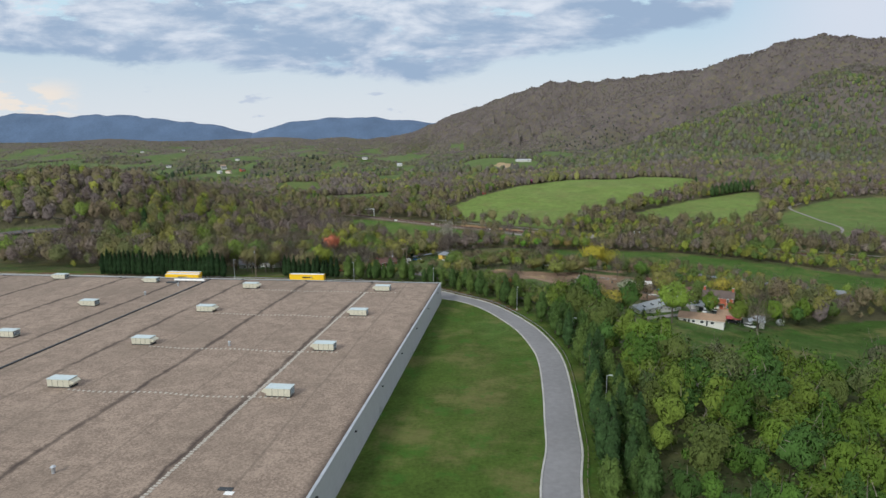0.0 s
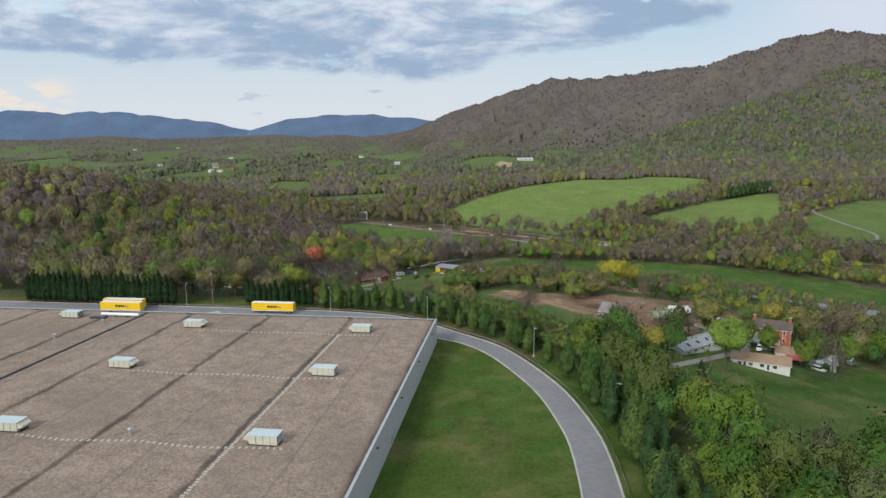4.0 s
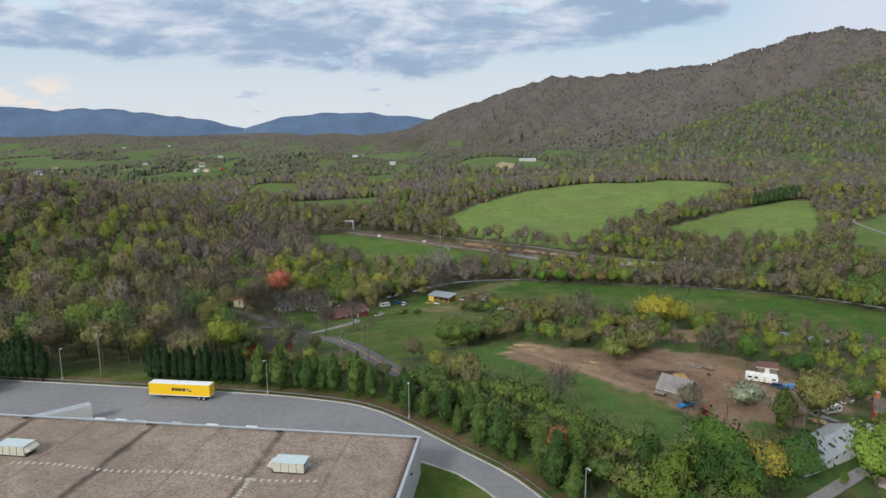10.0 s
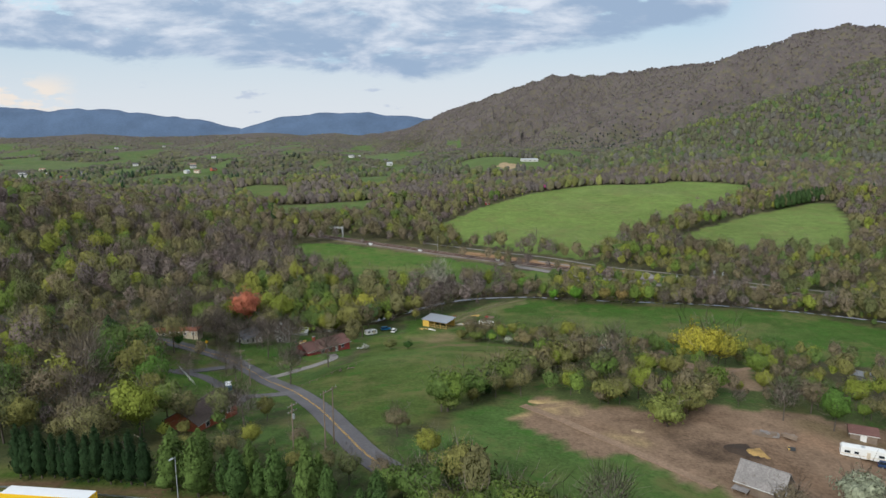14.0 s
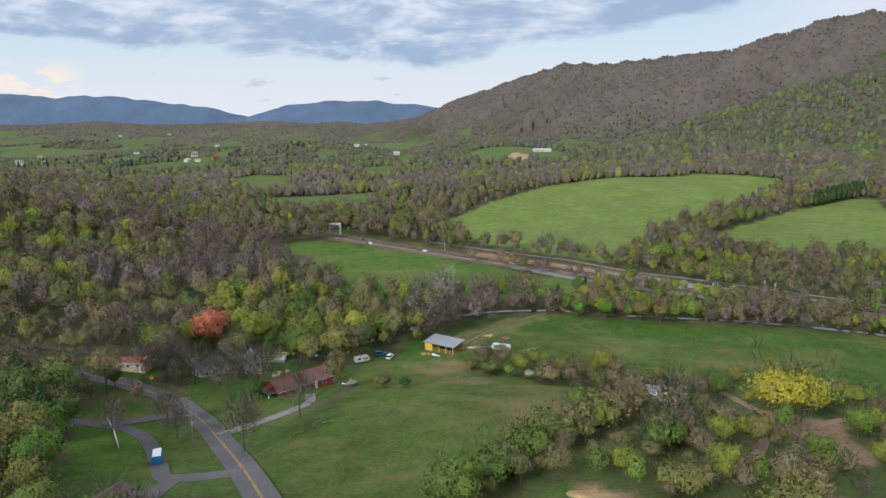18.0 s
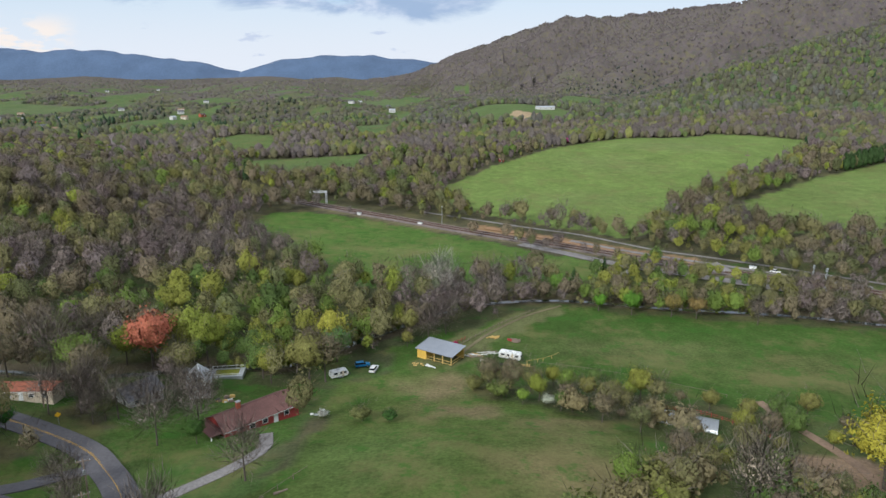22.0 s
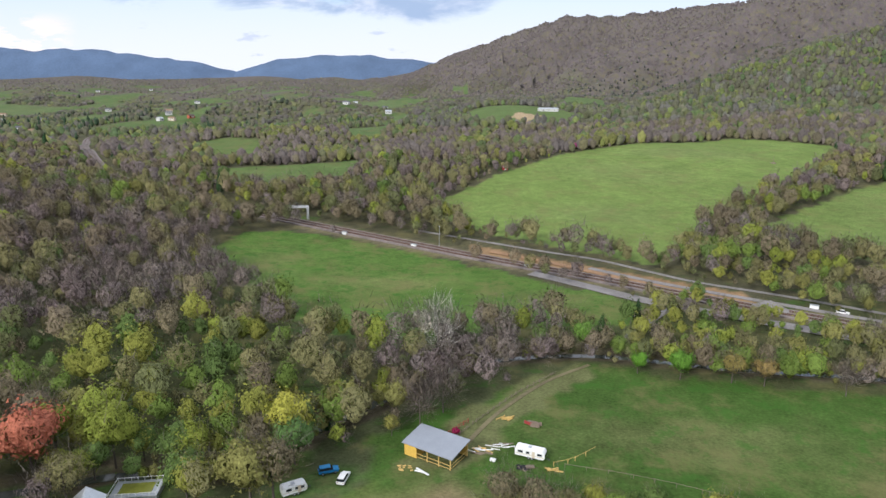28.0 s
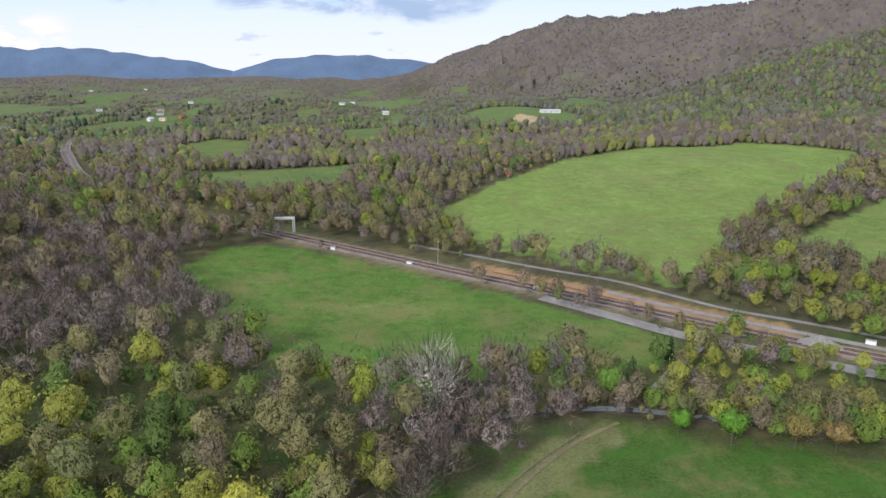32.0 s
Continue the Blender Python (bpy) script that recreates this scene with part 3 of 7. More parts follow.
def on_sheet(x, y):
    """Height of the ground sheet itself, which is coarser than the land's true form far away."""
    xs, ys, z = SHEET
    i, j = np.clip(np.searchsorted(ys, y) - 1, 0, len(ys) - 2), np.clip(np.searchsorted(xs, x) - 1, 0, len(xs) - 2)
    v, u = (y - ys[i]) / (ys[i + 1] - ys[i]), (x - xs[j]) / (xs[j + 1] - xs[j])
    return (z[i, j] * (1 - u) + z[i, j + 1] * u) * (1 - v) + (z[i + 1, j] * (1 - u) + z[i + 1, j + 1] * u) * v


# ---- trees ----
rng = np.random.default_rng(7)


def leaf_bits(at, size, out=None, loose=0.55):
    """Small three-cornered tufts of leaves at the given places, lying roughly across the way out of the crown."""
    n = len(at)
    w = rng.normal(size=(n, 3))
    w /= np.linalg.norm(w, axis=1, keepdims=True)
    w = w if out is None else out + loose * w
    w /= np.linalg.norm(w, axis=1, keepdims=True) + 1e-6
    u = np.cross(w, rng.normal(size=(n, 3)))
    u /= np.linalg.norm(u, axis=1, keepdims=True) + 1e-6
    v = np.cross(w, u)
    a = np.array([0.0, 2.09, 4.19]) + rng.uniform(-0.5, 0.5, (n, 3))
    s = (np.asarray(size) * np.ones(n))[:, None] * rng.uniform(0.6, 1.3, (n, 3))
    d = (np.cos(a) * s)[..., None] * u[:, None] + (np.sin(a) * s)[..., None] * v[:, None]
    soft = w if out is None else out + 0.22 * w
    soft = soft / (np.linalg.norm(soft, axis=1, keepdims=True) + 1e-6)
    return (at[:, None] + d).reshape(-1, 3), np.arange(3 * n).reshape(-1, 3), np.repeat(soft, 3, axis=0)


def twig_bits(a, b, wide):
    """Thin slivers from a to b."""
    n = len(a)
    s = rng.normal(size=(n, 3))
    s -= (s * (b - a)).sum(1, keepdims=True) / ((b - a) ** 2).sum(1, keepdims=True) * (b - a)
    s *= wide / np.linalg.norm(s, axis=1, keepdims=True)
    up = np.cross(b - a, s)
    up *= np.sign(up[:, 2:] + 1e-9) / (np.linalg.norm(up, axis=1, keepdims=True) + 1e-6)
    return np.stack([a - s, a + s, b], 1).reshape(-1, 3), np.arange(3 * n).reshape(-1, 3), np.repeat(up, 3, axis=0)


def ball(cuts):
    bm = bmesh.new()
    bmesh.ops.create_icosphere(bm, subdivisions=cuts, radius=1.0)
    v, f = np.array([p.co for p in bm.verts]), np.array([[p.index for p in q.verts] for q in bm.faces])
    bm.free()
    return v, f


BALLS = {n: ball(n) for n in (1, 2, 3)}


class Crown:
    """The outline of a crown: an upright egg or cone, swollen into uneven lobes."""

    def __init__(self, low, top, wide, lobes, cone=False, lumpy=0.34):
        self.low, self.top, self.wide, self.cone, self.lumpy = low, top, wide, cone, lumpy
        d = rng.normal(size=(lobes, 3))
        d[:, 2] = np.abs(d[:, 2]) * 0.9 - 0.15
        self.lobes = d / np.linalg.norm(d, axis=1, keepdims=True)
        self.swell = rng.uniform(0.5, 1.15, lobes)
        self.lean = rng.normal(size=2) * 0.07 * wide

    def skin(self, d):
        """Places on the outline in the given directions."""
        swell = (self.swell * np.exp(13.0 * (d @ self.lobes.T - 1))).max(1)
        r = 1 - self.lumpy * 0.6 + self.lumpy * swell
        k = np.clip((d[:, 2] + 1) / 2, 0, 1)
        if self.cone:
            flat = np.hypot(d[:, 0], d[:, 1]) + 1e-6
            ring = np.minimum(1.0, 0.35 + 5 * k) * (1 - k) ** 0.7 / flat * np.minimum(1, flat * 4) * (1 + 0.16 * np.sin(30 * k))
        else:
            ring = 0.86 + 0.22 * k
        x, y = (d[:, i] * ring * r * self.wide + self.lean[i] * k for i in (0, 1))
        return np.stack([x, y, self.low + (self.top - self.low) * (0.5 + (k - 0.5) * (r if not self.cone else 1.0))], 1)

    def core(self, cuts, shrink):
        v, f = BALLS[cuts]
        turn = rng.uniform(0, 6.283)
        d = np.stack([v[:, 0] * math.cos(turn) - v[:, 1] * math.sin(turn), v[:, 0] * math.sin(turn) + v[:, 1] * math.cos(turn), v[:, 2]], 1)
        p = self.skin(d)
        mid = np.array([0, 0, (self.low + self.top) / 2])
        p = mid + (p - mid) * shrink
        q = np.cross(p[f[:, 1]] - p[f[:, 0]], p[f[:, 2]] - p[f[:, 0]])
        n = np.zeros_like(p)
        for i in range(3):
            np.add.at(n, f[:, i], q)
        return p, f, n / (np.linalg.norm(n, axis=1, keepdims=True) + 1e-9)

    def places(self, n, inner=0.72, outer=1.16):
        d = rng.normal(size=(n, 3))
        d[:, 2] = np.where(rng.random(n) < 0.6, np.abs(d[:, 2]), d[:, 2])
        d /= np.linalg.norm(d, axis=1, keepdims=True)
        p = self.skin(d)
        mid = np.array([0, 0, (self.low + self.top) / 2])
        p = mid + (p - mid) * rng.uniform(inner, outer, n)[:, None]
        near = self.lobes[np.argmax(d @ self.lobes.T, axis=1)]
        out = d + 0.9 * (d - near) + (0, 0, 0.15)
        return p, out / (np.linalg.norm(out, axis=1, keepdims=True) + 1e-6)


def limbs(tall, spread, count, thick, sides=5, first=0.3):
    """A tapered trunk with limbs; vertices and faces of four."""
    vs, fs = [], []

    def bar(a, b, r0, r1, k):
        a, b = np.array(a, float), np.array(b, float)
        w = (b - a) / (np.linalg.norm(b - a) + 1e-6)
        u = np.cross(w, (0.31, 0.95, 0.1))
        u /= np.linalg.norm(u) + 1e-6
        v = np.cross(w, u)
        n0 = sum(len(q) for q in vs)
        t = np.arange(k) * 6.2832 / k
        ring = np.cos(t)[:, None] * u + np.sin(t)[:, None] * v
        vs.append(np.concatenate([a + r0 * ring, b + r1 * ring]))
        fs.extend([n0 + i, n0 + (i + 1) % k, n0 + k + (i + 1) % k, n0 + k + i] for i in range(k))

    lean = rng.normal(size=2) * 0.03 * tall
    mid, top = (lean[0] * 0.5, lean[1] * 0.5, tall * 0.5), (*lean, tall * 0.88)
    bar((0, 0, -0.6), mid, thick, thick * 0.62, sides + 1), bar(mid, top, thick * 0.62, thick * 0.12, sides)
    tips = [np.array(top)]
    for n in range(count):
        k = first + (0.85 - first) * n / max(1, count - 1)
        a = 2.4 * n + rng.uniform(-0.4, 0.4)
        base = np.array([lean[0] * k, lean[1] * k, tall * k])
        long = spread * rng.uniform(0.7, 1.1) * (1.15 - 0.6 * k)
        elbow = base + np.array([math.cos(a), math.sin(a), 0.55]) * long * 0.55
        end = elbow + np.array([math.cos(a + 0.3), math.sin(a + 0.3), 1.0]) * long * 0.5
        bar(base, elbow, thick * 0.36 * (1.1 - k), thick * 0.2 * (1.1 - k), 4), bar(elbow, end, thick * 0.2 * (1.1 - k), 0.02, 3)
        tips += [elbow, end]
    return np.concatenate(vs), np.array(fs), np.array(tips)


def twigs_on(tips, n, long, wide, tall):
    """Slivers that fan out from limb ends."""
    base = tips[rng.integers(0, len(tips), n)] + rng.normal(size=(n, 3)) * long * 0.28
    out = base - (0, 0, tall * 0.42)
    out /= np.linalg.norm(out, axis=1, keepdims=True) + 1e-6
    d = out + rng.normal(size=(n, 3)) * 0.55 + (0, 0, 0.35)
    d /= np.linalg.norm(d, axis=1, keepdims=True)
    return twig_bits(base, base + d * long * rng.uniform(0.5, 1.2, n)[:, None], wide)


# colours of crowns and bark
SPRING = [(0.178, 0.208, 0.036), (0.125, 0.176, 0.036), (0.200, 0.208, 0.042), (0.095, 0.140, 0.038), (0.165, 0.160, 0.050)]
BUDDING = [(0.150, 0.142, 0.062), (0.145, 0.122, 0.072), (0.160, 0.148, 0.064), (0.120, 0.130, 0.054), (0.150, 0.122, 0.078)]
NAKED = [(0.150, 0.120, 0.110), (0.140, 0.116, 0.108), (0.165, 0.136, 0.115), (0.145, 0.113, 0.105)]
DARK = [(0.028, 0.060, 0.022), (0.035, 0.070, 0.026), (0.045, 0.080, 0.026)]
TRUNK = (0.10, 0.085, 0.07)


class Kind:
    """A pattern of tree: a crown and a trunk, in arrays, about its foot."""

    def __init__(self, sort, tall, wide, leaves, size, twigs=0, twig=0.05, branches=7, low=0.14, cuts=2, dense=0.93, shrink=0.9, lobes=11, lumpy=0.34):
        self.sort = sort
        tv, tf, tips = limbs(tall, wide, branches, 0.016 * tall + 0.04, first=0.12 if sort == "conifer" else 0.28)
        self.trunk = (tv, tf)
        crown = Crown(tall * low, tall, wide, lobes, sort == "conifer", lumpy)
        bits = []
        if cuts:
            bits.append((*crown.core(cuts, shrink), 1.0, dense))
        if leaves:
            at, out = crown.places(leaves)
            bits.append((*leaf_bits(at, size, out), 1.0, 0.68))
        if twigs:
            bits.append((*twigs_on(tips, twigs, wide * 0.75, twig, tall), 0.0, 1.0))
        at, vs, fs, ns, leafy, alpha = 0, [], [], [], [], []
        for v, f, q, green, thick in bits:
            vs.append(v), ns.append(q), fs.append(f + at), leafy.append(np.full(len(v), green)), alpha.append(np.full(len(v), thick))
            at += len(v)
        self.crown = (np.concatenate(vs), np.concatenate(fs))
        self.normals, self.leafy, self.dense = np.concatenate(ns), np.concatenate(leafy), np.concatenate(alpha)


def shade_of(kind, colour, bark=TRUNK):
    rgb = np.where(kind.leafy[:, None] > 0.5, np.array(colour), np.array(bark) * 1.8)
    return np.concatenate([rgb, kind.dense[:, None]], 1)


def wood(name, label, spots, kinds, colours):
    """Many trees joined into one mesh. spots: x, y, scale, kind, colour in rows."""
    vs, fs, cs, ns, at = [], [], [], [], 0
    turn = rng.uniform(0, 6.283, len(spots))
    ground = on_sheet(spots[:, 0], spots[:, 1]) if len(spots) else []
    for (x, y, s, k, c), a, z in zip(spots, turn, ground):
        kind, col = kinds[int(k)], colours[int(c)]
        v = kind.crown[0] * s
        co, si = math.cos(a), math.sin(a)
        v = np.stack([v[:, 0] * co - v[:, 1] * si + x, v[:, 0] * si + v[:, 1] * co + y, v[:, 2] + z], 1)
        q = kind.normals
        ns.append(np.stack([q[:, 0] * co - q[:, 1] * si, q[:, 0] * si + q[:, 1] * co, q[:, 2]], 1))
        vs.append(v), fs.append(kind.crown[1] + at), cs.append(shade_of(kind, col) * np.array([rng.uniform(0.80, 1.18)] * 3 + [1.0]))
        at += len(v)
    me = mesh_of(name, np.concatenate(vs), np.concatenate(fs), LEAF, np.concatenate(cs), True, normals=np.concatenate(ns))
    return tagged(new(name, me), label, "trees", kind="stuff")


def scatter(x0, x1, y0, y1, gap, keep):
    """Uneven rows of places for which keep(x, y) holds."""
    x, y = np.meshgrid(np.arange(x0, x1, gap), np.arange(y0, y1, gap))
    x = (x + rng.uniform(-0.42, 0.42, x.shape) * gap).ravel()
    y = (y + rng.uniform(-0.42, 0.42, y.shape) * gap).ravel()
    m = keep(x, y)
    return x[m], y[m]


MID = [Kind("broad", 13, 4.5, 170, 0.44, 10, 0.07, dense=0.60, low=0.08, shrink=0.78, lobes=13, lumpy=0.62) for _ in range(4)] + [Kind("broad", 14, 4.4, 150, 0.40, 40, 0.06, dense=0.54, low=0.10, shrink=0.80, lobes=13, lumpy=0.62) for _ in range(4)] \
    + [Kind("broad", 14, 4.4, 70, 0.34, 100, 0.06, dense=0.46, low=0.14, shrink=0.84, lobes=13, lumpy=0.6) for _ in range(3)] + [Kind("conifer", 13, 3.2, 140, 0.55, low=0.04, dense=0.8)]
FAR = [Kind("broad", 11.5, 4.1, 30, 0.75, dense=0.68, low=-0.05, cuts=1, shrink=0.92, lobes=7, lumpy=0.5) for _ in range(4)] + [Kind("broad", 12, 4.1, 28, 0.70, 6, 0.12, dense=0.62, low=-0.05, cuts=1, shrink=0.92, lobes=7, lumpy=0.5) for _ in range(3)] \
    + [Kind("broad", 12, 4.0, 18, 0.65, 20, 0.10, dense=0.56, low=-0.05, cuts=1, shrink=0.92, lobes=7, lumpy=0.5) for _ in range(2)] + [Kind("conifer", 13, 3.2, 24, 0.9, low=0.0, cuts=1, dense=0.85, shrink=1.0)]
FARTHER = [Kind("broad", 11, 4.9, 9, 1.0, dense=0.78, low=-0.2, cuts=1, shrink=0.98, lobes=6, lumpy=0.45) for _ in range(9)] + [Kind("conifer", 12, 3.4, 8, 1.1, low=0.0, cuts=1, shrink=1.0, lobes=6)]
HILL = [Kind("broad", 7.5, 6.6, 0, 1.5, low=-0.6, cuts=1, dense=0.95, shrink=1.0, lobes=5, lumpy=0.5) for _ in range(9)] + [Kind("conifer", 10, 4.6, 0, 1.4, cuts=1, low=0.0, shrink=1.0, lobes=5)]
for kind in HILL[:9] + FARTHER[:9] + FAR[:9] + MID[:11]:
    # seen from far off the crowns close into one soft canopy
    kind.normals = (0.3 if kind in HILL else 0.5 if kind in FARTHER else 0.6) * kind.normals + (0, 0, 0.55)
    kind.normals /= np.linalg.norm(kind.normals, axis=1, keepdims=True)
DUSKY = [(1.0 * r, 0.98 * g, 0.98 * b) for r, g, b in SPRING + BUDDING + NAKED + DARK]
# the tree palette darkened throughout and turned greener, for the slope wood
DARKER_GREEN = [(0.50 * r, 0.66 * g, 0.56 * b) for r, g, b in SPRING + BUDDING + NAKED + DARK]
PALETTE = [tuple(0.98 * v for v in c) for c in SPRING + BUDDING + NAKED + DARK]


def mix(x, y, kinds, scale=1.0, leafiness=0.0):
    """Rows for wood(): leafing trees, budding ones, bare ones and a few conifers, in drifts."""
    n = len(x)
    drift = fractal(x, y, 150, 2, 3.0) * 0.5 + rng.normal(size=n) * 0.36 + leafiness
    far = kinds is not MID
    groups = ((0, 4), (4, 3), (7, 2), (9, 1)) if far else ((0, 4), (4, 4), (8, 3), (11, 1))
    pine = 0.004 + far * (0.5 * bump(x, y, 620, 2450, 260, 260) + 0.25 * bump(x, y, -700, 1700, 300, 300))
    rows = np.zeros((n, 5))
    for i in range(n):
        g = 0 if drift[i] > 0.42 else 1 if drift[i] > -0.25 else 2
        if rng.random() < pine[i]:
            g = 3
        k = groups[g][0] + rng.integers(groups[g][1])
        c = (rng.integers(0, 5), 5 + rng.integers(5), 10 + rng.integers(4), 14 + rng.integers(3))[g]
        rows[i] = (x[i], y[i], scale * rng.choice((0.45, 0.65, 0.85, 1.0, 1.15, 1.4)) * rng.uniform(0.9, 1.12), k, c)
    return rows


def wooded(x, y):
    _, open_land = cover_of(x, y)
    d, _, side = poly_far(x, y, RIM)
    return ~open_land & ~((side > 0) | (d < 14))


def in_view(x, y):
    """A wedge a little wider than what the flight can see."""
    return (np.abs(x) < 0.78 * (y - 20)) & (y > 60)


def spur_near(x, y):
    """1 on the leafing spur in front of the mountain, 0 away from it."""
    return sstep(1.4 - poly_far(x, y, [c[:2] for c in SPUR])[0] / 350)


def this_side(x, y):
    """The flank of the mountain that faces the valley."""
    d, _, side = poly_far(x, y, [c[:2] for c in CREST])
    home = poly_far(np.array([0.0]), np.array([0.0]), [c[:2] for c in CREST])[2][0]
    return (side * home > 0) | (d < 45)


def near_part(x, y):
    return (y > 290) & (y < 800) & (x > -250) & (x < 330)


def build_woods():
    x, y = scatter(-250, 330, 290, 800, 6.7, lambda a, b: wooded(a, b) & in_view(a, b))
    drift = np.where((x > 0) & (y < 475), 0.45, 0.12) + 0.30 * bump(x, y, -75, 520, 75, 45) - 0.75 * bump(x, y, -130, 620, 90, 60) - 0.7 * bump(x, y, 8, 522, 40, 26) + 0.35 * bump(x, y, 120, 540, 90, 40) + 0.5 * bump(x, y, -70, 370, 60, 40)
    rows = mix(x, y, MID, 0.90, drift)
    rows[:, 2] *= np.where((x > 5) & (y > 325) & (y < 470), 0.62, 1.0) * np.where((x > -64) & (x < 0) & (y < 352), 0.5, 1.0) * np.where((x > 50) & (y > 500) & (y < 640), 0.76, 1.0)
    close = (x > -125) & (x < 135) & (y < 475)
    order = rng.permutation(np.flatnonzero(close))
    single, rest = order[:300], np.ones(len(x), bool)
    rest[single] = False
    hill = (x < -120) & (y > 330)
    for m, label, colours in ((rest & hill, "dark budding wood on the steep valley side", DUSKY), (rest & ~hill & (x < -20), "budding spring wood by the creek, brown and yellow-green", PALETTE), (rest & (x >= -20), "wooded creek bank and hedgerows, budding and bare", PALETTE)):
        wood("woodland", label, rows[m], MID, colours)
    # brush that hangs over both banks of the creek
    line = np.array(offset_line(smooth_line(CREEK, 2.6), -4.2) + offset_line(smooth_line(CREEK, 3.4), 4.0))
    line = line[(line[:, 0] > -70) & (line[:, 0] < 260) & (np.abs(line[:, 0] - 47) > 5)] + 0.0
    line += rng.uniform(-0.9, 0.9, line.shape)
    brush = mix(line[:, 0], line[:, 1], MID, 0.58, 0.3)
    wood("creek_brush", "budding brush and saplings along the creek banks", brush, MID, PALETTE)
    x, y = scatter(-900, 900, 290, 1250, 7.5, lambda a, b: wooded(a, b) & in_view(a, b) & ~near_part(a, b))
    rows2 = mix(x, y, FAR, 0.95, -0.02)
    wood("far_woodland", "far budding woods along fields and hedges", rows2[y < 960], FAR, PALETTE)
    # with distance the palette is lifted and flattened: haze put into the tree colours
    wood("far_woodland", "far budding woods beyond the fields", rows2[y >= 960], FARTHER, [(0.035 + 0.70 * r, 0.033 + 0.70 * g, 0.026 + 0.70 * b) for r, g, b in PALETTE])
    x, y = scatter(-1800, 1800, 1250, 2300, 11, lambda a, b: wooded(a, b) & in_view(a, b) & (rng.random(a.shape) < np.where(a < -100, 0.72, 0.98)))
    far = mix(x, y, FAR, 1.0, 0.15 * spur_near(x, y) + 0.3 * (x < -100))
    back = y > 1700
    # these two palettes carry still more of that haze in their colour
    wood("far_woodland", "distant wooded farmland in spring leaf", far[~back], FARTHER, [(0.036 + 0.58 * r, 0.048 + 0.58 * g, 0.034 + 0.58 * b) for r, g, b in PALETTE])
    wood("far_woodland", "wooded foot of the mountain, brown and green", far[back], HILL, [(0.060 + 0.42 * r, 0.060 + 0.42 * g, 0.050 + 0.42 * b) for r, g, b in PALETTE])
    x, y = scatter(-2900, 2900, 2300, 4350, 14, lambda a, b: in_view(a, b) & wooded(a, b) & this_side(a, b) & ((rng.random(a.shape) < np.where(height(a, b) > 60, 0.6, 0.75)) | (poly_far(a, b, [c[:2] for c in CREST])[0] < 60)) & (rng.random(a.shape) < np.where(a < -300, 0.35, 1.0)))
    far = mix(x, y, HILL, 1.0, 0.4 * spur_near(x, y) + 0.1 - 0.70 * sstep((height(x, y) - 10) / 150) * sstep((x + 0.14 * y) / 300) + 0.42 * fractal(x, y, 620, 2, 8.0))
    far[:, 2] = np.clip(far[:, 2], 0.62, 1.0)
    # flank trees raised toward pale mauve, distance haze mixed into the base colour
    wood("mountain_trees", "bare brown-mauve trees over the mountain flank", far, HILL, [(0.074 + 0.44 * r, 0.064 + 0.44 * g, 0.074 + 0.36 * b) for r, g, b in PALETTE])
    x, y = scatter(40, 330, 60, 292, 5.4, lambda a, b: wooded(a, b) & (np.abs(a) < 0.9 * (b + 10)))
    wood("woodland", "leafing wood on the slope below the road", mix(x, y, MID, 0.84, 0.8), MID, DARKER_GREEN)
    return rows[single]


def build_blue_ridge():
    """The far blue mountains across the head of the valley; the blue is haze put into the base colour."""
    for name, base, nodes in (("mountain_far_west", 4880, [(-4087, 279), (-3665, 293), (-3446, 314), (-3226, 339), (-2924, 309), (-2575, 322), (-2274, 293), (-2016, 267), (-1758, 232), (-1544, 184), (-1238, 129), (-867, 60)]),
                              ("mountain_far_middle", 4900, [(-1820, 60), (-1479, 183), (-1236, 256), (-1019, 274), (-675, 290), (-417, 268), (-160, 242), (243, 217), (607, 162)])):
        x = np.arange(nodes[0][0], nodes[-1][0], 25.0)
        tall = np.interp(x, [n[0] for n in nodes], [n[1] for n in nodes]) + 3 * fractal(x, 0 * x, 200, 3)
        k = np.linspace(0, 1, 14)
        gx = np.broadcast_to(x[:, None], (len(x), 14))
        gy = base + 0 * gx + (k - 1) * 420
        gz = -10 + (tall[:, None] + 10) * np.sin(k * np.pi / 2) ** 1.3 * (1 + 0.03 * fractal(gx, gy * 3, 300, 2))
        i = (np.arange(len(x) - 1)[:, None] * 14 + np.arange(13)).ravel()
        me = mesh_of(name, np.stack([gx, gy, gz], -1).reshape(-1, 3), np.stack([i, i + 14, i + 15, i + 1], 1), HAZE_BLUE, smooth=True)
        tagged(new(name, me), "far wooded mountain ridge on the horizon, coloured blue with haze", "mountain", kind="structure")


# base colour holds the blue haze of distance over wooded slopes
HAZE_BLUE = plain("blue_haze", (0.085, 0.125, 0.20), 1.0, grain=60, spread=0.18)
NEAR_SPOTS = build_woods()
build_blue_ridge()


# ---- the flat-roofed plant and its yard ----
CORNER, TURN = (-4.4, 247.6), -6.6
PLANT = pose(*CORNER, 0, 0, 0, TURN)
ROOF = 7.4


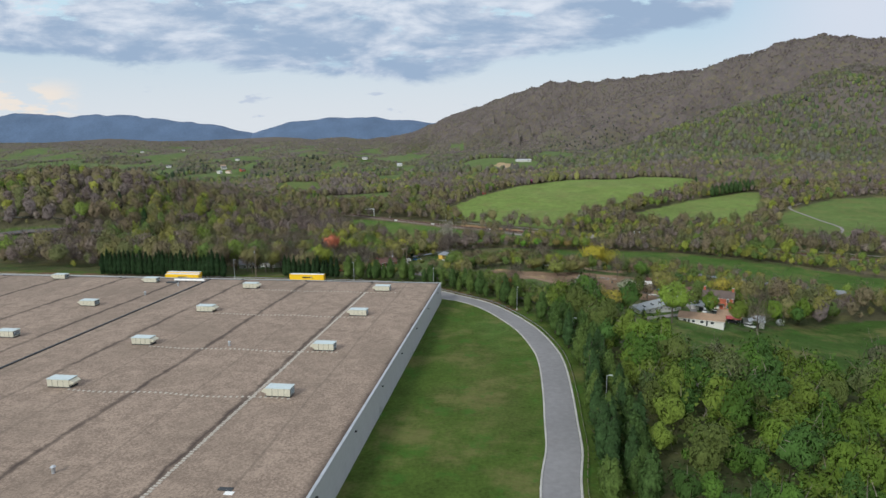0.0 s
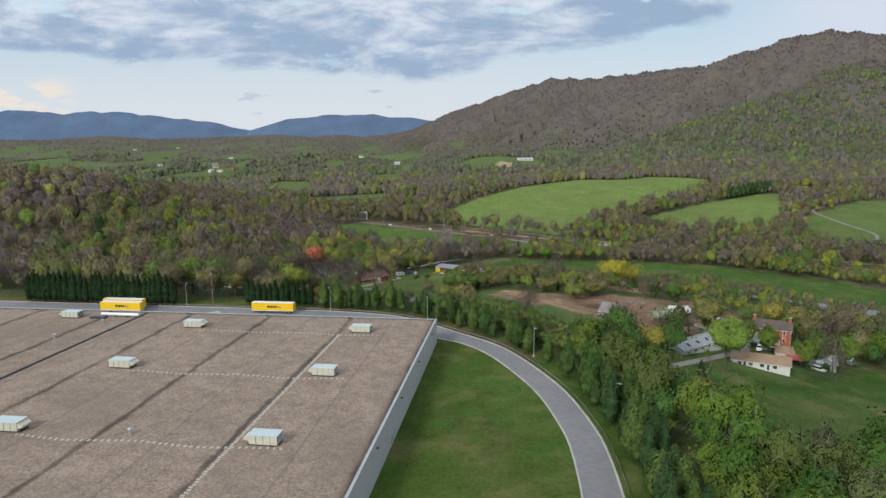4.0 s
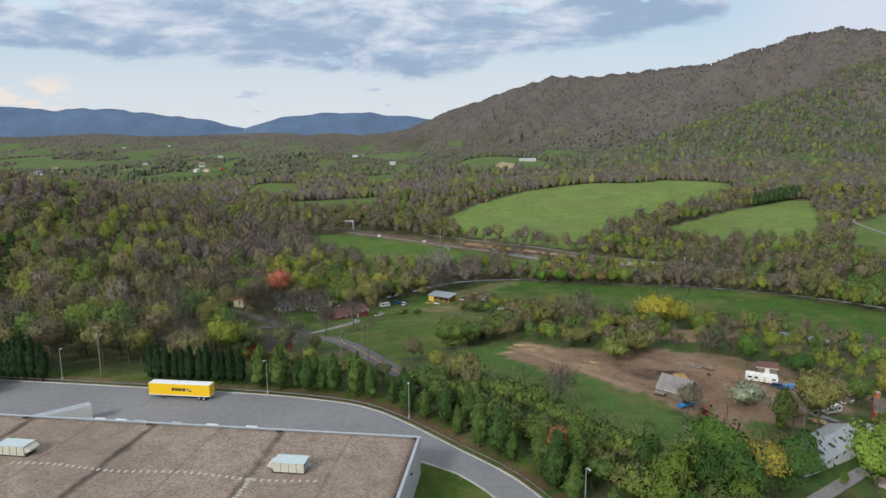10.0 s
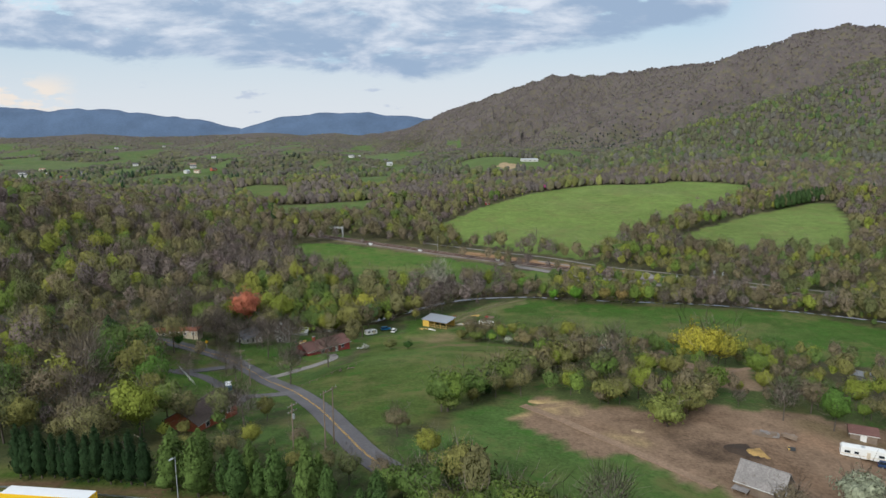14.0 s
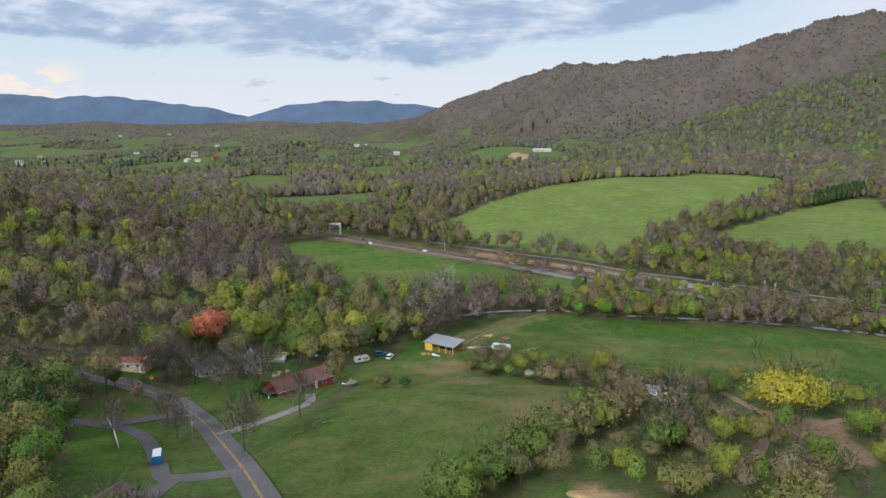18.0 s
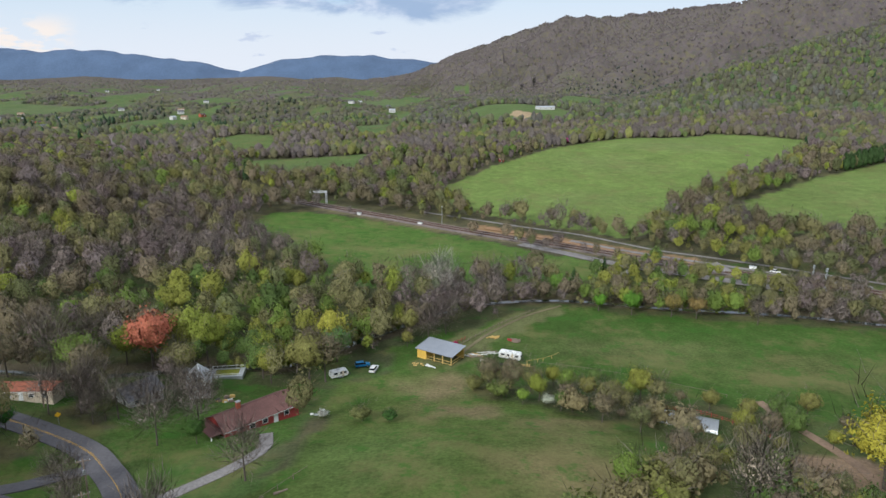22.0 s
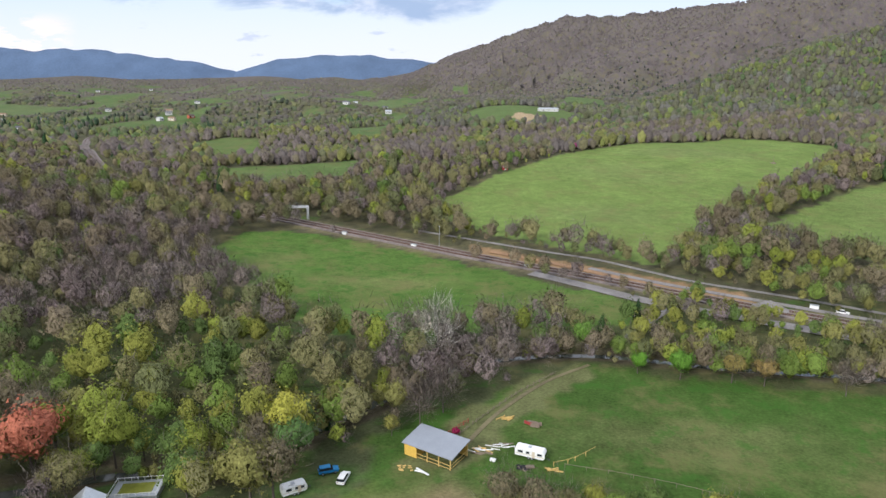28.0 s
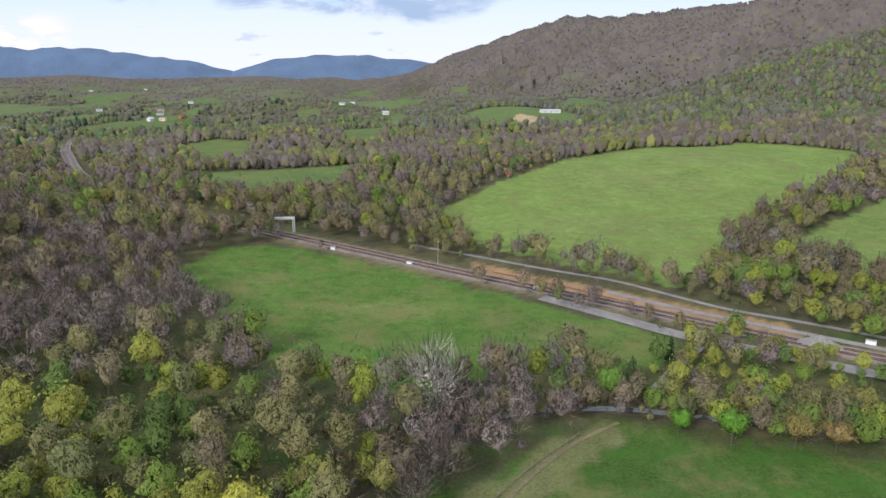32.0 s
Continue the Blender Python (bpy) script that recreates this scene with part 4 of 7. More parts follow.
def roof_material():
    """Pale pea gravel with dark wash lines along the drains and blotches of damp."""
    m, tree, b = material("roof_gravel", 0.95)
    at = tree.nodes.new("ShaderNodeTexCoord").outputs["Object"]
    split = tree.nodes.new("ShaderNodeSeparateXYZ")
    tree.links.new(at, split.inputs[0])
    u, v, _ = split.outputs
    wob = calc(tree, "MULTIPLY", calc(tree, "SUBTRACT", noise_at(tree, 9, 4), 0.5), 3.0)
    fine, mid, wide = noise_at(tree, 0.5, 5, 0.75), noise_at(tree, 3.0, 6, 0.7), noise_at(tree, 26, 4, 0.6)
    base = blend(tree, ramp(tree, calc(tree, "ADD", calc(tree, "MULTIPLY", fine, 0.65), calc(tree, "MULTIPLY", mid, 0.35)), 0.38, 0.62), (0.158, 0.120, 0.094), (0.340, 0.264, 0.206))
    base = blend(tree, calc(tree, "MULTIPLY", ramp(tree, wide, 0.42, 0.66), 0.45), base, (0.165, 0.13, 0.10))
    drain = calc(tree, "PINGPONG", calc(tree, "ADD", calc(tree, "ADD", u, 27.4), wob), 13.5)
    dark = calc(tree, "MULTIPLY", ramp(tree, calc(tree, "ADD", drain, calc(tree, "MULTIPLY", mid, 1.6)), 2.1, 0.75), ramp(tree, wide, 0.2, 0.55))
    base = blend(tree, calc(tree, "MULTIPLY", dark, 0.95), base, (0.055, 0.04, 0.034))
    seams = calc(tree, "PINGPONG", calc(tree, "ADD", u, calc(tree, "MULTIPLY", wob, 0.3)), 6.75)
    base = blend(tree, calc(tree, "MULTIPLY", ramp(tree, seams, 0.45, 0.12), 0.35), base, (0.10, 0.08, 0.065))
    rim = ramp(tree, calc(tree, "ADD", u, calc(tree, "MULTIPLY", mid, 5.0)), -0.4, 2.6)
    base = blend(tree, calc(tree, "MULTIPLY", rim, 0.75), base, (0.06, 0.045, 0.038))
    tree.links.new(base, b.inputs["Base Color"])
    n = node(tree, "ShaderNodeBump", Strength=0.5, Distance=0.05)
    tree.links.new(fine, n.inputs["Height"])
    tree.links.new(n.outputs[0], b.inputs["Normal"])
    return m


ROOFING = roof_material()
PANEL = plain("grey_wall_panel", (0.43, 0.44, 0.45), 0.6, grain=6, spread=0.07, stain=0.12)
UNIT = plain("aged_unit_paint", (0.52, 0.50, 0.40), 0.5, grain=3, spread=0.12, stain=0.25)
UNITTOP = plain("pale_unit_lid", (0.48, 0.55, 0.56), 0.45, grain=3, spread=0.12, stain=0.3)
DARKMETAL = plain("dark_metal", (0.06, 0.065, 0.07), 0.6, 0.4)
PAVER = plain("concrete_paver", (0.42, 0.39, 0.34), 0.9, spread=0.2)


def rooftop_unit():
    u = thing("rooftop_unit", "long cream air-handling unit with a sloped hood on a gravel roof", "air conditioner", group="units on the warehouse roof")
    part("curb", boxed(-2.9, 2.9, -1.2, 1.2, 0, 0.3), DARKMETAL, u)
    body = part("cabinet", boxed(-2.6, 2.9, -1.4, 1.4, 0.3, 2.0, soft=0.05), UNIT, u)
    bm = boxed(-2.75, 3.05, -1.5, 1.5, 2.0, 2.12, soft=0.03)
    part("lid", bm, UNITTOP, u, "weathered blue-grey metal lid")
    hood = bmesh.new()
    vs = [hood.verts.new(p) for y in (-1.25, 1.25) for p in ((-2.6, y, 0.8), (-3.7, y, 1.1), (-3.7, y, 1.35), (-2.6, y, 1.95))]
    for f in ((0, 1, 2, 3), (7, 6, 5, 4), (0, 4, 5, 1), (1, 5, 6, 2), (2, 6, 7, 3)):
        hood.faces.new([vs[i] for i in f])
    part("hood", hood, UNIT, u)
    for x in (-1.2, 0.2, 1.6):
        part("seam", boxed(x - 0.03, x + 0.03, -1.43, 1.43, 0.35, 1.98), DARKMETAL, body)
    grille = part("grille", boxed(2.9, 2.96, -1.2, 1.2, 0.5, 1.8), DARKMETAL, u, "dark louvred intake")
    for z in np.arange(0.6, 1.75, 0.18):
        part("louvre", boxed(2.95, 3.02, -1.15, 1.15, z, z + 0.06), UNITTOP, grille)
    return u


def build_plant():
    plant = thing("warehouse", "huge low warehouse with tan gravel roof and grey panel walls", "building", PLANT)
    core = part("core", boxed(-330, -0.35, -420, -0.35, -0.5, ROOF - 0.3), CONCRETE, plant)
    roof = part("roof", boxed(-330, -0.3, -420, -0.3, ROOF - 0.3, ROOF), ROOFING, plant, "flat roof of tan gravel with dark wash lines")
    panel = boxed(-0.34, 0, -5.98, 0, -0.6, ROOF + 0.28)
    first = part("wall_panel", panel, PANEL, plant)
    for n in range(1, 44):
        o = put("wall_panel", first.data, plant)
        o.location = (0.0, -6.0 * n, 0)
    for n in range(34):
        o = put("wall_panel", first.data, plant)
        o.location, o.rotation_euler = (-6.0 * n - 0.36, 0.0, 0), (0, 0, radians(-90))
    cap = boxed(-0.5, 0.06, -420, 0.06, ROOF + 0.28, ROOF + 0.40)
    part("coping", cap, GALV, plant, "pale metal coping")
    part("coping", boxed(-330, -0.5, -0.5, 0.06, ROOF + 0.28, ROOF + 0.40), GALV, plant)
    joint = part("expansion_joint", boxed(-97.6, -96.9, -420, -0.6, ROOF, ROOF + 0.28, soft=0.05), plain("dark_membrane", (0.045, 0.05, 0.055), 0.7), plant, "dark raised roof joint")
    slab = boxed(-0.36, 0.36, -0.24, 0.24, ROOF, ROOF + 0.07)
    me = part("paver", slab, PAVER, roof).data
    for n in range(1, 175):
        o = put("paver", me, roof)
        o.location, o.rotation_euler = (-26.3 + 0.1 * math.sin(n * 2.1), -17.5 - 0.84 * n, 0), (0, 0, 0.03 * math.sin(n * 7.7))
    for row, (v, a, b) in enumerate(((-18, -71, -13), (-53, -70, -14), (-88.5, -70, -14.5), (-120, -70, -16))):
        for n in range(int((b - a) / 1.3)):
            o = put("paver", me, roof)
            o.location, o.rotation_euler = (a + 1.3 * n + 0.06 * math.sin(n * 3.3), v + 0.5 * math.sin(n * 0.31 + row), 0), (0, 0, 1.57 + 0.05 * math.sin(n * 5.1))
    for n in range(1, 12):
        part("scupper", boxed(-27.4 * n + 26.6 - 0.5, -27.4 * n + 27.4 - 0.5, -0.9, -0.3, ROOF, ROOF + 0.34), DARKMETAL, plant)
    for n in range(7):
        lamp = part("wall_light", boxed(0, 0.4, -11.4 - 24 * n, -11 - 24 * n, ROOF - 1.4, ROOF - 1.15), DARKMETAL, plant)
    for n in range(4):
        part("wall_hatch", boxed(0.0, 0.06, -30 - 40 * n, -28 - 40 * n, -0.4, 2.0), GALV, plant)
    unit = rooftop_unit()
    places = [(u, v) for u in (-20.6, -73) for v in (-16, -51.6, -87.4, -119.4)] + [(-119, -9.5), (-118.5, -48), (-117.5, -85), (-162.5, -6), (-162, -46), (-161, -84), (-205, -10), (-204, -50)]
    for n, (u, v) in enumerate(places):
        m = PLANT @ pose(u, v + 1.4, ROOF, 0, 0, 180 if u in (-73,) or v > -1 else 0)
        if n == 0:
            unit.matrix_basis = m
        else:
            copy_thing(unit, m)
    for u, v in ((-45.9, -155), (-48, -85.5), (-104, -14), (-108, -30)):
        vent = thing("roof_vent", "small grey metal vent stack on the gravel roof", "vent", PLANT @ pose(u, v, ROOF), "vents on the warehouse roof")
        bm = tube(bmesh.new(), (0, 0, 0), (0, 0, 1.1), 0.32, 0.30, 12)
        part("pipe", bm, GALV, vent)
        part("cap", tube(bmesh.new(), (0, 0, 1.15), (0, 0, 1.4), 0.5, 0.2, 12), GALV, vent)
    duct = thing("roof_duct", "long pale duct with a dark skid on the warehouse roof", "duct", PLANT @ pose(-103, -6, ROOF, 0, 0, 0))
    part("pipe", tube(bmesh.new(), (-7, 0, 0.8), (6, 0, 0.8), 0.5, 0.5, 12), WHITE, duct)
    for x in (-6, -2, 2, 5):
        part("support", boxed(x - 0.2, x + 0.2, -0.6, 0.6, 0, 0.4), DARKMETAL, duct)
    part("skid", boxed(-9, -4, -3.4, -1.4, 0, 0.5, soft=0.05), DARKMETAL, duct)
    hatch = thing("roof_debris", "dark scrap left on the roof gravel", "debris", PLANT @ pose(-14.4, -156.6, ROOF))
    part("board", boxed(-1.2, 1.2, -0.5, 0.5, 0, 0.12, soft=0.02), DARKMETAL, hatch)
    part("sheet", boxed(0.3, 1.8, -1.6, -0.6, 0, 0.06), WHITE, hatch)


def build_yard():
    line = np.array(smooth_line(RIM, 5.0))
    way = np.gradient(line, axis=0)
    way /= np.linalg.norm(way, axis=1)[:, None]
    inner = np.stack([-way[:, 1], way[:, 0]], 1)
    wide = np.where(line[:, 0] < 6, np.interp(line[:, 0], [-60, -33, -16, 3, 6], [33, 31, 22, 8.6, 7.4]), 6.8)
    k = np.linspace(0, 1, 6)
    grid = line[:, None] + inner[:, None] * (0.5 + wide[:, None, None] * k[None, :, None])
    z = np.full(grid.shape[:2], 0.06)
    top = np.concatenate([grid, z[..., None]], 2)
    low = top[:, -1:] - (0, 0, 0.3)
    top = np.concatenate([top[:, :1] - (0, 0, 0.3), top, low], 1)
    n, c = top.shape[:2]
    i = (np.arange(n - 1)[:, None] * c + np.arange(c - 1)).ravel()
    me = mesh_of("yard_road", top.reshape(-1, 3), np.stack([i, i + c, i + c + 1, i + 1], 1), YARD)
    tagged(new("road_yard", me), "pale grey worn asphalt yard road curving round the warehouse", "road", kind="structure")
    kerb_line(line, inner, 0.0, 0.45, 0.22, "kerb_outer", "pale concrete kerb along the yard road")
    bend = line[:, 0] > -3
    kerb_line((line + inner * (0.5 + wide[:, None]))[bend], inner[bend], 0.0, 0.4, 0.2, "kerb_inner", "pale concrete kerb beside the lawn")
    rail = thing("guard_rail", "low galvanised guard rail along the yard road's outer edge", "guard rail")
    pts = [(p - q * 0.9) for p, q in zip(line, inner) if -140 < p[0] and p[1] > 60]
    bm = bmesh.new()
    rows = [[bm.verts.new((x, y, h)) for x, y in pts] for h in (0.42, 0.74)]
    for a in range(len(pts) - 1):
        bm.faces.new((rows[0][a], rows[0][a + 1], rows[1][a + 1], rows[1][a]))
    bmesh.ops.solidify(bm, geom=bm.faces[:], thickness=0.06)
    part("beam", bm, GALV, rail)
    post = boxed(-0.07, 0.07, -0.07, 0.07, -0.6, 0.8)
    me = None
    for x, y in pts[::1]:
        if me is None:
            me = part("post", post, WOOD, rail)
            me.location = (x, y, 0)
            me = me.data
        else:
            put("post", me, rail).location = (x, y, 0)
    isle = bmesh.new()
    prism(isle, [(-13 + 6.0 * math.cos(a) - 0.5 * math.sin(a), 260.4 + 2.2 * math.sin(a) - 1.4 * math.cos(a)) for a in np.linspace(0, 6.1, 22)], 0.0, 0.2)
    tagged(part("traffic_island", isle, plain("island_grass", (0.07, 0.12, 0.03), 0.95, grain=1.5, spread=0.4)), "small grassy kerbed island in the yard road", "traffic island", kind="structure")


def kerb_line(line, inner, a, b, tall, name, label):
    sec = np.array([(a, -0.3), (a, tall * 0.9), (a + 0.05, tall), (b - 0.1, tall), (b, tall * 0.7), (b, -0.3)])
    pts = line[:, None] + inner[:, None] * sec[None, :, :1]
    v = np.concatenate([pts, np.broadcast_to(sec[None, :, 1:], (*pts.shape[:2], 1))], 2)
    n, c = v.shape[:2]
    i = (np.arange(n - 1)[:, None] * c + np.arange(c - 1)).ravel()
    me = mesh_of(name, v.reshape(-1, 3), np.stack([i, i + c, i + c + 1, i + 1], 1), KERB)
    tagged(new(name, me), label, "kerb", kind="structure")


YARD = plain("grey_yard_asphalt", (0.20, 0.196, 0.200), 0.85, grain=8, spread=0.14, stain=0.15)
build_plant()
build_yard()


# ---- roads, railway and creek ----
YELLOW_LINE = plain("road_line_yellow", (0.50, 0.30, 0.05), 0.8)
WATER = plain("creek_water", (0.06, 0.065, 0.055), 0.06, grain=6, spread=0.2)
WATER.node_tree.nodes["Principled BSDF"].inputs["Specular IOR Level"].default_value = 0.6
CUT = plain("orange_clay_bank", (0.27, 0.165, 0.09), 0.95, grain=3, spread=0.3)


PATH_EARTH = plain("trodden_earth", (0.15, 0.13, 0.07), 0.95, grain=3, spread=0.3)


def build_roads():
    strip(LANE, 6.4, 0.16, TARMAC, "road_lane", "grey two-lane country road with a yellow centre line", "road")
    for off in (-0.16, 0.16):
        strip(offset_line(LANE, off), 0.12, 0.18, YELLOW_LINE, "road_line", "worn yellow centre line on the country road", "road marking", thick=0.01)
    drives = (("driveway_loop", TARMAC, 3.6, [(-42, 357), (-51, 354), (-57, 354), (-62, 362), (-73, 380), (-82, 388), (-94, 388)], "grey paved driveway looping past a lawn"),
              ("driveway_spur", TARMAC, 3.4, [(-74, 403), (-79, 399), (-85, 393), (-93, 388), (-104, 387)], "grey driveway joining the country road"),
              ("driveway_house", TARMAC, 4.0, [(-55, 354), (-55, 346), (-56, 337)], "short grey driveway to a dark-roofed house"),
              ("driveway_ranch", GRAVEL, 3.2, [(-59, 388), (-52, 395), (-45, 403), (-41, 412), (-43, 421)], "pale gravel driveway to the red house"),
              ("farm_track", GRAVEL, 3.0, [(44, 232), (55, 235), (64, 243), (79, 256), (96, 270), (110, 282), (112, 300), (96, 312)], "pale gravel farm track with worn ruts"),
              ("access_road", GRAVEL, 2.7, [(330, 480), (220, 552), (150, 604), (116, 626), (99, 643), (78, 664), (51, 679), (20, 696), (-20, 716)], "pale gravel access road beside the railway"),
              ("creek_crossing", GRAVEL, 3.0, [(60, 550), (70, 564), (84, 581), (93, 592)], "pale gravel track down to the creek bridge"),
              ("field_path", GRAVEL, 3.0, [(440, 800), (410, 770), (408, 718), (394, 640), (352, 584), (296, 548)], "thin pale gravel path over a pasture"),
              ("pasture_track", PATH_EARTH, 1.3, [(2, 478), (14, 500), (30, 520), (46, 533)], "worn dirt track along the creek fence"),
              ("hedge_track", DIRT, 2.8, [(64, 362), (71, 372), (80, 386), (88, 396), (93, 414), (90, 436), (88, 450)], "bare orange-brown dirt track through the hedge"),
              ("hedge_track_east", DIRT, 2.4, [(90, 398), (102, 403), (113, 411), (130, 418)], "dirt track leading out to the pasture"),
              ("yard_track", DIRT, 2.6, [(22, 346), (30, 336), (44, 318), (56, 304)], "worn dirt track along the farm yard"))
    for name, mat, wide, nodes, label in drives:
        strip(smooth_line(nodes, 2.5), wide, 0.13, mat, name, label, "road")
    apron = smooth_line([(40, 638), (62, 618), (86, 596), (112, 580), (150, 556)], 3)
    strip(apron, 7.0, 0.5, GRAVEL, "gravel_apron", "pale crushed-stone apron beside the tracks", "gravel")
    strip(smooth_line([(70, 648), (100, 622), (140, 594), (190, 560)], 3), 3.6, 0.35, GRAVEL, "gravel_pad", "pale gravel pad by the railway", "gravel")
    strip(smooth_line([(22, 676), (50, 658), (78, 634), (96, 618)], 3), 4.2, 0.55, CUT, "clay_bank", "bare orange clay bank above the tracks", "bank")
    strip(CREEK, 2.8, -1.25, WATER, "water_creek", "dull brown-grey creek reflecting the sky", "water", thick=0.1, level=None)
    pond = strip(smooth_line([(150, 410), (190, 384), (240, 352), (300, 322)], 6), 13, 0.35, WATER, "water_bend", "still creek bend behind the farmhouse", "water")


def build_rail():
    bed = strip(RAIL, 10.5, 0.75, BALLAST, "rail_bed", "dark brown ballast bed of a double railway", "ballast", thick=1.2)
    base = np.array(RAIL)
    z = height(base[:, 0], base[:, 1]) + 0.9
    for n, off in enumerate((-2.2, 2.2)):
        track = thing("railway_track", "rusty railway track on dark sleepers and ballast", "railway track", group="tracks of the double railway")
        for gauge in (-0.72, 0.72):
            line = np.array(offset_line(RAIL, off + gauge))
            zz = np.maximum(height(line[:, 0], line[:, 1]), height(base[:, 0], base[:, 1])) + 0.98
            w = np.array(offset_line(RAIL, off + gauge + 0.09))
            v = np.stack([np.c_[line, zz - 0.3], np.c_[line, zz + 0.1], np.c_[w, zz + 0.1], np.c_[w, zz - 0.3]], 1)
            i = (np.arange(len(v) - 1)[:, None] * 4 + np.arange(3)).ravel()
            put("rail", mesh_of("rail", v.reshape(-1, 3), np.stack([i, i + 4, i + 5, i + 1], 1), RUST), track)
        fine = np.array(smooth_line(offset_line(RAIL, off), 0.7))
        fine = fine[(fine[:, 1] > 540) & (fine[:, 1] < 760)][::1]
        bm_v, bm_f = [], []
        way = np.gradient(fine, axis=0)
        way /= np.linalg.norm(way, axis=1)[:, None]
        side = np.stack([-way[:, 1], way[:, 0]], 1)
        h = height(fine[:, 0], fine[:, 1]) + 0.80
        for p, a, s, zz in zip(fine, way * 0.12, side * 1.3, h):
            q = len(bm_v)
            for c in (p - a - s, p + a - s, p + a + s, p - a + s):
                bm_v += [(*c, zz - 0.1), (*c, zz + 0.1)]
            bm_f += [(q + 1, q + 3, q + 5, q + 7), (q, q + 2, q + 3, q + 1), (q + 4, q + 6, q + 7, q + 5), (q + 2, q + 4, q + 5, q + 3), (q + 6, q, q + 1, q + 7)]
        tagged(put("sleeper_row", mesh_of("sleeper_row", bm_v, bm_f, WOOD), track), kind="stuff")


PALE_STEEL = plain("pale_painted_steel", (0.58, 0.59, 0.60), 0.5, 0.1, spread=0.1, stain=0.1)


def signal_gantry():
    g = thing("signal_gantry", "grey steel cantilever signal gantry beside the railway", "signal gantry", stand(-90, 733, 188))
    for x in (-0.5, 0.5):
        for y in (-0.5, 0.5):
            part("post", tube(bmesh.new(), (x, y, -0.3), (x, y, 9.0), 0.17, sides=6), PALE_STEEL, g)
    for n in range(6):
        z = 0.8 + 1.4 * n
        for y in (-0.5, 0.5):
            part("brace", tube(bmesh.new(), (-0.5, y, z), (0.5, y, z + 1.2), 0.09, sides=4), PALE_STEEL, g)
    for y in (-0.5, 0.5):
        for z in (8.0, 9.0):
            part("chord", tube(bmesh.new(), (-0.5, y, z), (11.5, y, z), 0.17, sides=6), PALE_STEEL, g)
        for n in range(8):
            part("lattice", tube(bmesh.new(), (0.5 + 1.4 * n, y, 8.0 + (n % 2)), (1.9 + 1.4 * n, y, 9.0 - (n % 2)), 0.09, sides=4), PALE_STEEL, g)
    part("walkway", boxed(-0.5, 11.5, -0.55, 0.55, 9.0, 9.1), PALE_STEEL, g)
    for x in (6.5, 10.8):
        head = part("signal_head", boxed(x - 0.35, x + 0.35, -0.3, 0.3, 9.2, 11.2, soft=0.05), DARKMETAL, g, "dark signal head")
        for n in range(3):
            part("lens", tube(bmesh.new(), (x, -0.3, 9.6 + 0.6 * n), (x, -0.42, 9.6 + 0.6 * n), 0.15), GLASSY, head)


def signal_mast(x, y):
    s = thing("signal_mast", "pale grey railway signal mast with ladder and heads", "railway signal", stand(x, y, 30), "signal masts by the railway")
    part("mast", tube(bmesh.new(), (0, 0, 0), (0, 0, 10), 0.22, 0.16), GALV, s)
    for z in (6.0, 8.6):
        head = part("signal_head", boxed(-0.5, 0.5, -0.3, 0.3, z, z + 1.8, soft=0.06), GALV, s)
        part("lens", tube(bmesh.new(), (0, -0.3, z + 0.9), (0, -0.45, z + 0.9), 0.2), GLASSY, head)
    for z in np.arange(0.5, 9, 0.8):
        part("rung", boxed(0.25, 0.7, -0.05, 0.05, z, z + 0.06), GALV, s)
    part("base", boxed(-0.8, 0.8, -0.8, 0.8, 0, 0.5, soft=0.05), CONCRETE, s)


def heap(name, label, category, x, y, rx, ry, tall, mat, turn=0.0):
    """A pile of loose stuff with an uneven skin."""
    bm = bmesh.new()
    bmesh.ops.create_grid(bm, x_segments=16, y_segments=16, size=1)
    for v in bm.verts:
        r = math.hypot(v.co.x, v.co.y)
        k = max(0.0, 1 - r) ** 0.9
        n = noise.noise((v.co.x * 3 + x, v.co.y * 3, y)) * 0.12
        v.co = (v.co.x * rx, v.co.y * ry, tall * (k + n * k) - 0.25)
    ob = part(name, bm, mat)
    ob.matrix_basis = stand(x, y, turn)
    return tagged(ob, label, category)


build_roads()
build_rail()
signal_gantry()
signal_mast(163, 561)
signal_mast(166, 556)
heap("gravel_mound", "pale heap of crushed stone beside the railway", "gravel pile", 131, 588, 9, 6.5, 4.6, GRAVEL, -30)
for x, y in ((39, 648), (-62, 703), (-20, 682), (150, 590)):
    c = thing("relay_box", "small white equipment box beside the railway", "cabinet", stand(x, y, -34), "equipment boxes by the railway")
    part("body", boxed(-1.6, 1.6, -0.7, 0.7, 0.3, 1.7, soft=0.05), WHITE, c)
    part("lid", boxed(-1.7, 1.7, -0.8, 0.8, 1.7, 1.82), GALV, c)
    part("plinth", boxed(-1.5, 1.5, -0.6, 0.6, -0.3, 0.32), CONCRETE, c)

# ---- buildings ----
SHINGLE_GREY = plain("grey_shingles", (0.13, 0.13, 0.14), 0.9, grain=1.5, spread=0.25, bumpy=0.03)
SHINGLE_TAN = plain("tan_shingles", (0.27, 0.185, 0.125), 0.9, grain=1.5, spread=0.2, bumpy=0.03)
SHINGLE_RED = plain("dull_red_roof", (0.135, 0.070, 0.060), 0.8, grain=2, spread=0.25, bumpy=0.02)
SHINGLE_BROWN = plain("brown_shingles", (0.11, 0.085, 0.075), 0.9, grain=1.5, spread=0.25, bumpy=0.03)
TINROOF = plain("rusting_tin_roof", (0.25, 0.23, 0.22), 0.7, 0.2, grain=2, spread=0.3, stain=0.75)
NEWTIN = plain("grey_metal_roof", (0.30, 0.32, 0.35), 0.4, 0.3, spread=0.08)
